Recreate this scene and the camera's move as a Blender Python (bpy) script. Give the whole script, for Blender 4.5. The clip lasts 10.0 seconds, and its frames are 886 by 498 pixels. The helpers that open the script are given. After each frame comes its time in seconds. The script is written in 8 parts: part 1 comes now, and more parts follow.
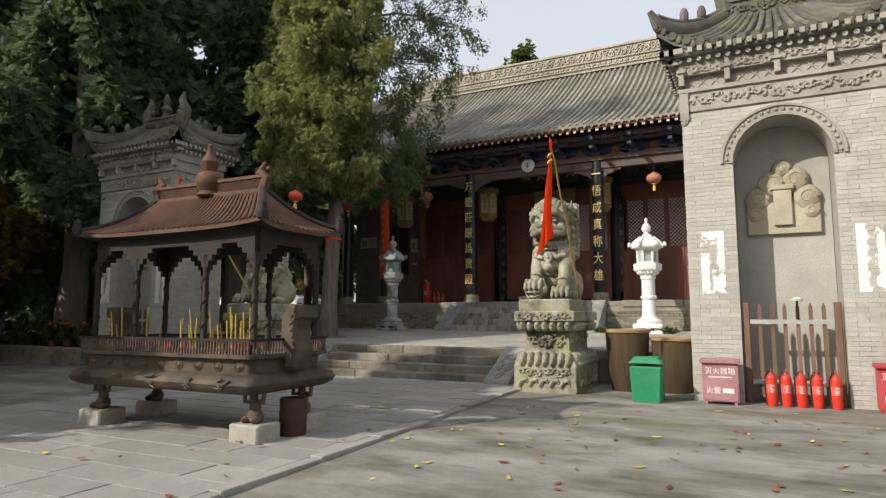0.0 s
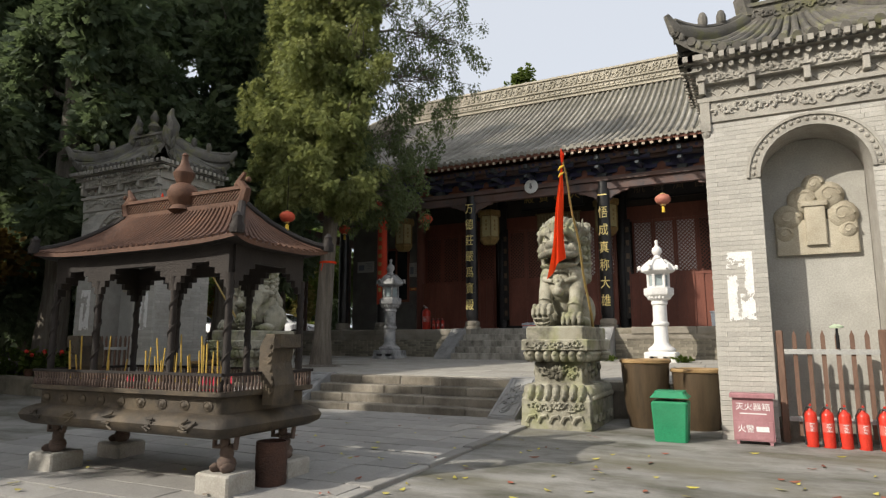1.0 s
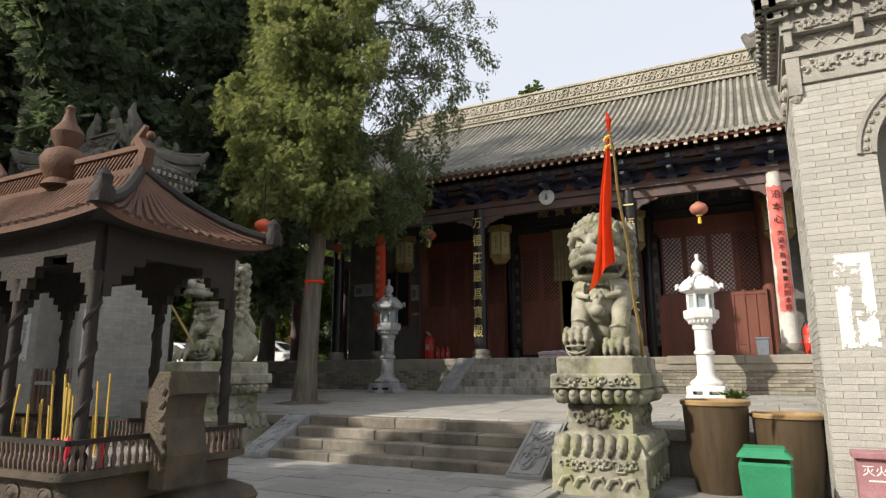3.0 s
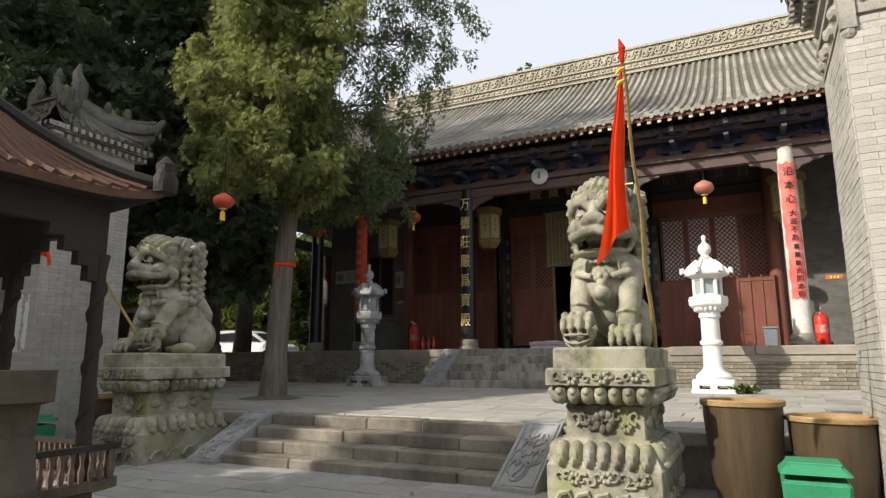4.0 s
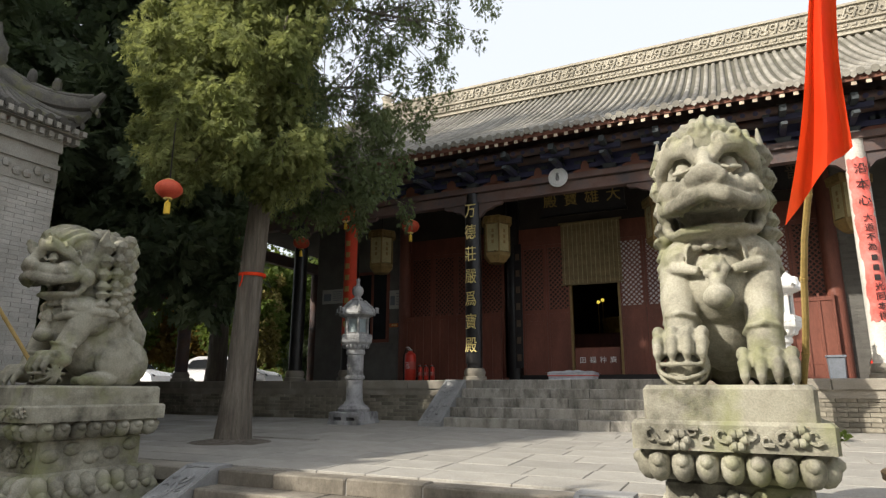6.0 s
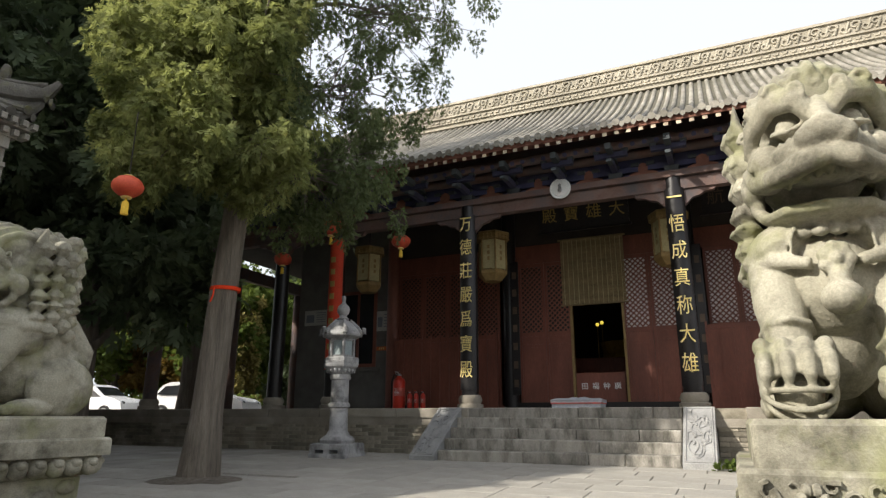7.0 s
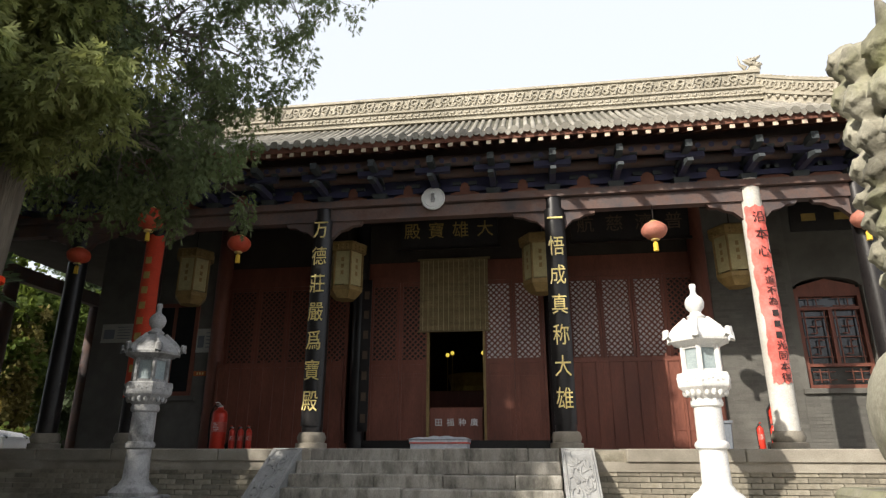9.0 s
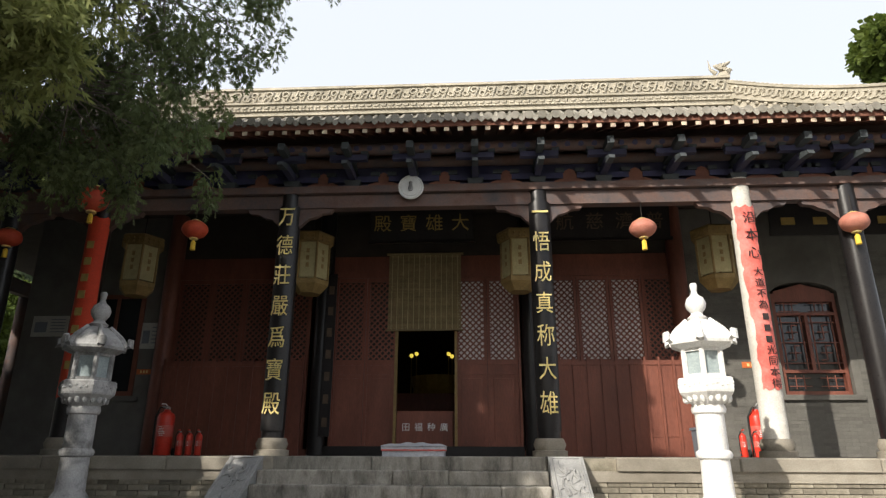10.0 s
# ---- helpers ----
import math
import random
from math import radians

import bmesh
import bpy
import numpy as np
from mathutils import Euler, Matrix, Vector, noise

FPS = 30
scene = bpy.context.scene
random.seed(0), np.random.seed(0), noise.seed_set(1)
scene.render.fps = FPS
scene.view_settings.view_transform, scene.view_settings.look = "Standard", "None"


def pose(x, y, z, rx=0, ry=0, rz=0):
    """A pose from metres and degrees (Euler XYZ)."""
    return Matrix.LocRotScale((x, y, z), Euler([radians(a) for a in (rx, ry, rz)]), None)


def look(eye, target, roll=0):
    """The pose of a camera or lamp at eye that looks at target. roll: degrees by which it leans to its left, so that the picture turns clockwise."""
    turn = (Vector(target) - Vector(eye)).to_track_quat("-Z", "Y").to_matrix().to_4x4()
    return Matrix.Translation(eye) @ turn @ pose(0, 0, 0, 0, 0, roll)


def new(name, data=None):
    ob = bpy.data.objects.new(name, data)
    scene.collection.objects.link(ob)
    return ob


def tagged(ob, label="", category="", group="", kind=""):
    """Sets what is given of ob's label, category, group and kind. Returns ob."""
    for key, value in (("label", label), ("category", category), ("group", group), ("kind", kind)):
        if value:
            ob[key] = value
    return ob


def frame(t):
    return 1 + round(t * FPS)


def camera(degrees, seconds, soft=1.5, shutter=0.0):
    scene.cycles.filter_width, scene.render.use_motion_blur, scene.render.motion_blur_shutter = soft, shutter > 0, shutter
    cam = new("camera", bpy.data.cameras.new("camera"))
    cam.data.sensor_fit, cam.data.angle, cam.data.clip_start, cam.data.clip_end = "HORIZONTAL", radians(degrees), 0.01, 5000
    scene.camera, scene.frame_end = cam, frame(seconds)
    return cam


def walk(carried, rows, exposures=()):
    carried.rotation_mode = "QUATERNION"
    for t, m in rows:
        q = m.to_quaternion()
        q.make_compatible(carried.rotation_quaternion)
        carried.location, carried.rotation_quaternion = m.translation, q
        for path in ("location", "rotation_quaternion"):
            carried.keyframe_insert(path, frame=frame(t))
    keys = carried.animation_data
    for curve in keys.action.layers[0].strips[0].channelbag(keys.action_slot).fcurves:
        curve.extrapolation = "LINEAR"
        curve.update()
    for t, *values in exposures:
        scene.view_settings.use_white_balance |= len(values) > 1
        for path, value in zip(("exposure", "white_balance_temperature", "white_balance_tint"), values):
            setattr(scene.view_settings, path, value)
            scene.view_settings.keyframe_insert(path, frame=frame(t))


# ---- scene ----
# camera
cam = camera(70.6, 10.0, soft=1.3)
METRES, EYE, TURN = 12.0, 1.38, 26.6
ROWS = [
    (0.0, 0.0, 0.0, 0.0, 0.01, 6.18, 0.05),
    (0.5, 0.0015, 0.0345, 0.0024, 0.09, 7.16, 0.05),
    (1.0, -0.0021, 0.0777, 0.0037, -0.07, 8.53, 0.04),
    (1.5, -0.0019, 0.1259, 0.0068, 0.12, 9.84, 0.16),
    (2.0, -0.0045, 0.1764, 0.0077, 0.44, 11.12, 0.19),
    (3.5, 0.0082, 0.3471, 0.0129, 0.49, 11.03, 0.12),
    (4.0, 0.0156, 0.4062, 0.0141, -0.32, 10.24, 0.14),
    (4.5, 0.0173, 0.4612, 0.0158, -1.02, 9.98, 0.11),
    (5.0, 0.0175, 0.5198, 0.0174, -1.08, 10.54, 0.09),
    (5.5, 0.0117, 0.5755, 0.0213, -0.76, 11.57, 0.06),
    (7.0, -0.0116, 0.7307, 0.0271, -2.22, 15.06, -0.18),
    (7.5, -0.0188, 0.7749, 0.0309, -5.41, 15.97, -0.31),
    (8.0, -0.0313, 0.8151, 0.0336, -10.11, 16.92, -0.13),
    (8.5, -0.0369, 0.8548, 0.0356, -14.41, 17.6, -0.12),
    (9.0, -0.0426, 0.9053, 0.0396, -18.44, 17.93, -0.06),
    (9.5, -0.0569, 0.9521, 0.0446, -21.68, 18.03, -0.09),
    (10.0, -0.0627, 0.9895, 0.0471, -23.45, 18.13, -0.17),
]
walk(cam, [(t, pose(0, 0, EYE, 0, 0, TURN) @ pose(METRES * x, METRES * y, METRES * z, 90 + pitch, roll, yaw)) for t, x, y, z, yaw, pitch, roll in ROWS],
     exposures=[(0.0, -0.06), (1.0, -0.06), (2.2, 0.04), (4.5, 0.2), (6.5, 0.36), (7.5, 0.42), (10.0, 0.3)])

# world, sun
SUN = Vector((-0.52, -0.68, 0.54)).normalized()
sky = bpy.data.worlds.new("sky")
scene.world = sky
sky.use_nodes = True
wn = sky.node_tree.nodes
wl = sky.node_tree.links
tex = wn.new("ShaderNodeTexSky")
tex.sky_type, tex.sun_disc = "NISHITA", False
tex.sun_elevation = math.asin(SUN.z)
tex.sun_rotation = math.atan2(SUN.x, SUN.y)
tex.air_density, tex.dust_density, tex.ozone_density = 1.0, 6.0, 1.0
wn["Background"].inputs["Strength"].default_value = 0.128
haze = wn.new("ShaderNodeMix")
haze.data_type = "RGBA"
haze.inputs[0].default_value = 0.65
haze.inputs[7].default_value = (8.3, 8.6, 9.1, 1)
wl.new(tex.outputs[0], haze.inputs[6])
wl.new(haze.outputs[2], wn["Background"].inputs["Color"])
sun_data = bpy.data.lights.new("sun", "SUN")
sun_data.energy, sun_data.angle, sun_data.color = 4.8, radians(0.6), (1.0, 0.93, 0.82)
sun = new("sun", sun_data)
sun.matrix_world = look(SUN * 60, (0, 0, 0))


# materials
def mat(name, a, b, rough=0.8, metal=0.0, scale=3.0, fine=40.0, bump=0.25, dirt=None, amount=0.45, stretch=(1, 1, 1), rand=0.0, dirt_scale=0.7, spec=0.4, moss=None, moss_scale=1.0):
    """Two colours mixed by broad and fine noise, a stain colour over them, and fine relief."""
    m = bpy.data.materials.new(name)
    m.use_nodes = True
    n, l = m.node_tree.nodes, m.node_tree.links
    p = n["Principled BSDF"]
    p.inputs["Metallic"].default_value = metal
    p.inputs["Specular IOR Level"].default_value = spec
    co = n.new("ShaderNodeTexCoord")
    mp = n.new("ShaderNodeMapping")
    mp.inputs["Scale"].default_value = stretch
    l.new(co.outputs["Object"], mp.inputs["Vector"])

    def noisy(s, detail, lo, hi, rgh=0.6):
        t = n.new("ShaderNodeTexNoise")
        t.inputs["Scale"].default_value, t.inputs["Detail"].default_value, t.inputs["Roughness"].default_value = s, detail, rgh
        l.new(mp.outputs[0], t.inputs["Vector"])
        r = n.new("ShaderNodeMapRange")
        r.inputs["From Min"].default_value, r.inputs["From Max"].default_value = lo, hi
        l.new(t.outputs["Fac"], r.inputs["Value"])
        return r.outputs[0]

    def mix(fac, c1, c2, mode="MIX"):
        x = n.new("ShaderNodeMix")
        x.data_type, x.blend_type = "RGBA", mode
        for sock, v in ((x.inputs[0], fac), (x.inputs[6], c1), (x.inputs[7], c2)):
            if isinstance(v, (int, float)):
                sock.default_value = v
            elif isinstance(v, tuple):
                sock.default_value = (*v, 1)
            else:
                l.new(v, sock)
        return x.outputs[2]

    broad, grain = noisy(scale, 6, 0.33, 0.67), noisy(fine, 4, 0.25, 0.75)
    col = mix(broad, a, b)
    g = n.new("ShaderNodeMapRange")
    g.inputs["To Min"].default_value, g.inputs["To Max"].default_value = 0.72, 1.22
    l.new(grain, g.inputs["Value"])
    v = n.new("ShaderNodeCombineColor")
    for k in range(3):
        l.new(g.outputs[0], v.inputs[k])
    col = mix(0.8, col, v.outputs[0], "MULTIPLY")
    if dirt:
        st = noisy(dirt_scale, 8, 0.45, 0.72, 0.7)
        sm = n.new("ShaderNodeMath")
        sm.operation = "MULTIPLY"
        sm.inputs[1].default_value = amount * 1.6
        sm.use_clamp = True
        l.new(st, sm.inputs[0])
        col = mix(sm.outputs[0], col, dirt)
    if moss:
        gs = noisy(moss_scale, 5, 0.5, 0.68, 0.6)
        gm = n.new("ShaderNodeMath")
        gm.operation = "MULTIPLY"
        gm.inputs[1].default_value = 0.75
        l.new(gs, gm.inputs[0])
        col = mix(gm.outputs[0], col, moss)
    if rand:
        oi = n.new("ShaderNodeObjectInfo")
        ge = n.new("ShaderNodeNewGeometry")
        ad = n.new("ShaderNodeMath")
        ad.operation = "ADD"
        l.new(oi.outputs["Random"], ad.inputs[0])
        l.new(ge.outputs["Random Per Island"], ad.inputs[1])
        wr = n.new("ShaderNodeMath")
        wr.operation = "FRACT"
        l.new(ad.outputs[0], wr.inputs[0])
        r = n.new("ShaderNodeMapRange")
        r.inputs["To Min"].default_value, r.inputs["To Max"].default_value = 1 - rand, 1 + rand
        l.new(wr.outputs[0], r.inputs["Value"])
        c = n.new("ShaderNodeCombineColor")
        for k in range(3):
            l.new(r.outputs[0], c.inputs[k])
        col = mix(1.0, col, c.outputs[0], "MULTIPLY")
    l.new(col, p.inputs["Base Color"])
    rr = n.new("ShaderNodeMapRange")
    rr.inputs["To Min"].default_value, rr.inputs["To Max"].default_value = max(rough - 0.12, 0.03), min(rough + 0.12, 1)
    l.new(grain, rr.inputs["Value"])
    l.new(rr.outputs[0], p.inputs["Roughness"])
    if bump:
        bp = n.new("ShaderNodeBump")
        bp.inputs["Strength"].default_value, bp.inputs["Distance"].default_value = bump, 0.02
        l.new(grain, bp.inputs["Height"])
        l.new(bp.outputs[0], p.inputs["Normal"])
    return m


M = {}
M["ground"] = mat("worn_concrete", (0.20, 0.195, 0.18), (0.31, 0.30, 0.275), 0.85, scale=0.6, fine=26, bump=0.35, dirt=(0.085, 0.083, 0.06), amount=0.8, dirt_scale=0.55, stretch=(1, 2.2, 1), moss=(0.13, 0.12, 0.075), moss_scale=0.35)
M["slab"] = mat("paving_stone", (0.26, 0.25, 0.235), (0.36, 0.35, 0.325), 0.85, scale=1.1, fine=45, bump=0.3, dirt=(0.13, 0.12, 0.10), amount=0.4, rand=0.14, dirt_scale=0.5)
M["terrace"] = mat("terrace_stone", (0.30, 0.285, 0.25), (0.42, 0.40, 0.36), 0.85, scale=0.9, fine=40, bump=0.3, dirt=(0.16, 0.145, 0.12), amount=0.35, rand=0.1)
M["step"] = mat("step_stone", (0.18, 0.158, 0.125), (0.29, 0.262, 0.215), 0.85, scale=1.6, fine=50, bump=0.4, dirt=(0.07, 0.06, 0.045), amount=0.6, rand=0.16, dirt_scale=1.4, stretch=(1, 1, 0.5))
M["hall_step"] = mat("streaked_step_stone", (0.27, 0.255, 0.22), (0.40, 0.375, 0.33), 0.9, scale=2.4, fine=55, bump=0.4, dirt=(0.085, 0.08, 0.066), amount=0.75, rand=0.12, dirt_scale=1.8, stretch=(1.6, 1, 0.6))
M["brick"] = mat("grey_brick", (0.39, 0.375, 0.335), (0.50, 0.485, 0.445), 0.9, scale=2.5, fine=60, bump=0.2, dirt=(0.29, 0.27, 0.23), amount=0.3, rand=0.09, dirt_scale=0.9)
M["mortar"] = mat("mortar", (0.33, 0.315, 0.28), (0.42, 0.40, 0.365), 0.95, scale=5, fine=70, bump=0.2, dirt=(0.24, 0.22, 0.19), amount=0.4)
M["brick_dark"] = mat("mossy_brick", (0.22, 0.195, 0.15), (0.35, 0.32, 0.255), 0.9, scale=2.5, fine=60, bump=0.4, dirt=(0.06, 0.055, 0.035), amount=0.65, rand=0.3, dirt_scale=0.9)
M["coping"] = mat("coping_stone", (0.24, 0.215, 0.175), (0.35, 0.32, 0.265), 0.85, scale=1.6, fine=50, bump=0.3, dirt=(0.12, 0.105, 0.08), amount=0.4, rand=0.12)
M["carved"] = mat("carved_brick", (0.33, 0.31, 0.27), (0.46, 0.44, 0.39), 0.9, scale=3, fine=50, bump=0.4, dirt=(0.14, 0.13, 0.11), amount=0.5, dirt_scale=1.5)
M["tile"] = mat("grey_roof_tile", (0.22, 0.205, 0.175), (0.34, 0.32, 0.275), 0.9, scale=1.2, fine=30, bump=0.4, dirt=(0.10, 0.095, 0.07), amount=0.5, rand=0.18, dirt_scale=0.5)
# moss, plus the cover tiles' shadow painted into a darker base colour
M["pan_tile"] = mat("mossy_shaded_pan_tile", (0.085, 0.08, 0.062), (0.14, 0.13, 0.10), 0.95, scale=1.5, fine=30, bump=0.4, dirt=(0.06, 0.06, 0.035), amount=0.5, rand=0.1, dirt_scale=0.6)
M["tile_dark"] = mat("weathered_dark_tile", (0.10, 0.095, 0.085), (0.17, 0.16, 0.14), 0.9, scale=2.5, fine=40, bump=0.4, dirt=(0.055, 0.05, 0.04), amount=0.6, rand=0.2, dirt_scale=1.2, moss=(0.16, 0.16, 0.07), moss_scale=3.0)
M["tile_pale"] = mat("sun_bleached_ridge", (0.36, 0.33, 0.26), (0.48, 0.44, 0.36), 0.9, scale=2, fine=30, bump=0.4, dirt=(0.20, 0.18, 0.14), amount=0.4, rand=0.1)
M["lionstone"] = mat("weathered_sandstone", (0.28, 0.265, 0.20), (0.43, 0.41, 0.33), 0.9, scale=2.2, fine=70, bump=0.25, dirt=(0.09, 0.083, 0.062), amount=0.85, dirt_scale=1.7, moss=(0.24, 0.25, 0.11), moss_scale=1.9)
M["white_stone"] = mat("white_marble", (0.70, 0.69, 0.67), (0.80, 0.79, 0.77), 0.6, scale=3, fine=40, bump=0.1, dirt=(0.55, 0.53, 0.50), amount=0.3)
M["grey_stone"] = mat("stained_marble", (0.30, 0.30, 0.30), (0.46, 0.46, 0.46), 0.8, scale=3, fine=40, bump=0.2, dirt=(0.09, 0.09, 0.09), amount=0.8, dirt_scale=2.0)
M["ramp"] = mat("carved_ramp_stone", (0.25, 0.25, 0.245), (0.37, 0.37, 0.36), 0.85, scale=3, fine=45, bump=0.3, dirt=(0.15, 0.15, 0.15), amount=0.4)
M["redwood"] = mat("dark_red_painted_wood", (0.165, 0.056, 0.037), (0.235, 0.084, 0.055), 0.55, scale=2, fine=35, bump=0.12, dirt=(0.05, 0.018, 0.013), amount=0.4, stretch=(1, 1, 0.25))
M["beam"] = mat("faded_painted_beam", (0.12, 0.068, 0.054), (0.165, 0.115, 0.10), 0.75, scale=3, fine=30, bump=0.2, dirt=(0.04, 0.045, 0.055), amount=0.6, dirt_scale=1.5)
M["blue"] = mat("dark_blue_paint", (0.03, 0.032, 0.08), (0.05, 0.05, 0.10), 0.75, scale=3, fine=30, bump=0.2, dirt=(0.03, 0.03, 0.035), amount=0.5)
M["green"] = mat("dark_green_paint", (0.036, 0.046, 0.05), (0.062, 0.07, 0.075), 0.75, scale=3, fine=30, bump=0.2)
M["rafter"] = mat("brown_rafter", (0.15, 0.06, 0.04), (0.21, 0.09, 0.058), 0.75, scale=3, fine=30, bump=0.2)
M["raf_end"] = mat("pale_rafter_end", (0.42, 0.33, 0.24), (0.55, 0.46, 0.35), 0.8, scale=5, fine=40, bump=0.1, rand=0.3)
M["black"] = mat("black_lacquer", (0.012, 0.011, 0.012), (0.02, 0.018, 0.018), 0.35, scale=3, fine=40, bump=0.05)
M["gold"] = mat("gold_leaf", (0.80, 0.62, 0.22), (0.88, 0.74, 0.34), 0.4, metal=0.3, scale=8, fine=60, bump=0.1)
M["dullgold"] = mat("tarnished_gold", (0.34, 0.24, 0.07), (0.46, 0.33, 0.11), 0.55, metal=0.3, scale=8, fine=60, bump=0.1)
M["hall_brick"] = mat("grey_hall_brick", (0.115, 0.11, 0.098), (0.165, 0.16, 0.143), 0.9, scale=2, fine=60, bump=0.3, rand=0.12, dirt=(0.10, 0.09, 0.08), amount=0.3)
# near-black colour stands in for the unlit hall interior; also jar water
M["dark"] = mat("interior_shade_and_water", (0.032, 0.026, 0.022), (0.05, 0.042, 0.035), 0.9, scale=2, fine=20, bump=0)
M["plaster"] = mat("peeling_white_paint", (0.74, 0.73, 0.70), (0.82, 0.81, 0.79), 0.8, scale=4, fine=50, bump=0.2)
M["niche"] = mat("niche_plaster", (0.36, 0.35, 0.315), (0.47, 0.46, 0.42), 0.9, scale=1.0, fine=40, bump=0.2, dirt=(0.28, 0.27, 0.24), amount=0.5)
M["iron"] = mat("rusty_cast_iron", (0.04, 0.034, 0.028), (0.085, 0.07, 0.054), 0.62, metal=0.2, scale=2.5, fine=45, bump=0.35, dirt=(0.17, 0.13, 0.08), amount=0.6, dirt_scale=1.3)
M["rust"] = mat("rust_red_roof_iron", (0.085, 0.043, 0.027), (0.155, 0.078, 0.047), 0.72, metal=0.1, scale=2.5, fine=40, bump=0.3, dirt=(0.08, 0.045, 0.035), amount=0.4)
M["dark_iron"] = mat("sooty_iron", (0.02, 0.016, 0.014), (0.035, 0.028, 0.024), 0.7, metal=0.2, scale=3, fine=45, bump=0.3)
M["pink_stone"] = mat("painted_figure", (0.10, 0.07, 0.056), (0.16, 0.115, 0.092), 0.8, scale=4, fine=50, bump=0.3)
M["block"] = mat("footing_block", (0.33, 0.31, 0.27), (0.45, 0.43, 0.385), 0.9, scale=3, fine=45, bump=0.3, dirt=(0.17, 0.16, 0.13), amount=0.4)
M["pot"] = mat("brown_glazed_pot", (0.045, 0.03, 0.017), (0.085, 0.055, 0.03), 0.45, scale=3, fine=30, bump=0.2, dirt=(0.13, 0.10, 0.06), amount=0.35, stretch=(3, 3, 0.3))
M["pot_rim"] = mat("ochre_pot_rim", (0.30, 0.19, 0.085), (0.40, 0.27, 0.13), 0.5, scale=4, fine=40, bump=0.15)
M["bin_green"] = mat("green_plastic", (0.02, 0.22, 0.10), (0.03, 0.28, 0.13), 0.45, scale=3, fine=50, bump=0.05, dirt=(0.06, 0.20, 0.11), amount=0.3)
M["red"] = mat("red_enamel", (0.55, 0.035, 0.02), (0.65, 0.05, 0.028), 0.35, scale=4, fine=50, bump=0.03)
M["pinkbox"] = mat("faded_red_cabinet", (0.33, 0.15, 0.165), (0.42, 0.22, 0.235), 0.6, scale=3, fine=50, bump=0.05, dirt=(0.30, 0.16, 0.16), amount=0.4)
M["white"] = mat("white_enamel", (0.75, 0.75, 0.74), (0.82, 0.82, 0.81), 0.4, scale=4, fine=40, bump=0.02)
M["ribbon"] = mat("red_ribbon", (0.72, 0.05, 0.012), (0.80, 0.065, 0.018), 0.8, scale=4, fine=80, bump=0.1, spec=0.15)
M["yellow"] = mat("yellow_cloth", (0.75, 0.48, 0.04), (0.82, 0.55, 0.07), 0.7, scale=4, fine=60, bump=0.1)
M["bamboo"] = mat("bamboo", (0.36, 0.25, 0.08), (0.48, 0.34, 0.13), 0.55, scale=6, fine=40, bump=0.15)
M["blind"] = mat("bamboo_blind", (0.20, 0.15, 0.075), (0.28, 0.215, 0.11), 0.8, scale=6, fine=60, bump=0.2, rand=0.15)
M["paper"] = mat("pale_lantern_paper", (0.40, 0.35, 0.18), (0.48, 0.42, 0.23), 0.8, scale=5, fine=50, bump=0.05)
M["box_wood"] = mat("ochre_lantern_wood", (0.22, 0.15, 0.055), (0.32, 0.22, 0.085), 0.6, scale=5, fine=40, bump=0.15)
M["lantern_red"] = mat("red_lantern_cloth", (0.48, 0.055, 0.025), (0.60, 0.10, 0.045), 0.6, scale=5, fine=60, bump=0.1)
M["lantern_pale"] = mat("bleached_lantern_cloth", (0.42, 0.15, 0.105), (0.52, 0.22, 0.16), 0.6, scale=5, fine=60, bump=0.1)
M["banner"] = mat("red_paper_banner", (0.62, 0.10, 0.08), (0.72, 0.16, 0.13), 0.8, scale=3, fine=40, bump=0.1, dirt=(0.72, 0.42, 0.38), amount=0.35, dirt_scale=2.0)
M["banner_dark"] = mat("red_cloth_banner", (0.55, 0.05, 0.02), (0.62, 0.07, 0.03), 0.8, scale=3, fine=40, bump=0.1)
M["whitewash"] = mat("whitewashed_column", (0.55, 0.53, 0.48), (0.68, 0.66, 0.61), 0.85, scale=3, fine=40, bump=0.2, dirt=(0.35, 0.32, 0.27), amount=0.4)
M["ink"] = mat("black_ink", (0.02, 0.015, 0.015), (0.03, 0.02, 0.02), 0.8, scale=4, fine=40, bump=0)
M["bark"] = mat("cypress_bark", (0.13, 0.11, 0.088), (0.24, 0.21, 0.17), 0.95, scale=5, fine=30, bump=0.9, dirt=(0.06, 0.05, 0.04), amount=0.4, stretch=(2.5, 2.5, 0.22))


def leaf_mat(name, a, b, glow):
    """Leaves that let some light through."""
    m = mat(name, a, b, 0.7, scale=0.8, fine=7, bump=0, rand=0.4, spec=0.15)
    n, l = m.node_tree.nodes, m.node_tree.links
    p = n["Principled BSDF"]
    t = n.new("ShaderNodeBsdfTranslucent")
    t.inputs["Color"].default_value = (*glow, 1)
    x = n.new("ShaderNodeMixShader")
    x.inputs[0].default_value = 0.42
    l.new(p.outputs[0], x.inputs[1])
    l.new(t.outputs[0], x.inputs[2])
    l.new(x.outputs[0], n["Material Output"].inputs["Surface"])
    return m


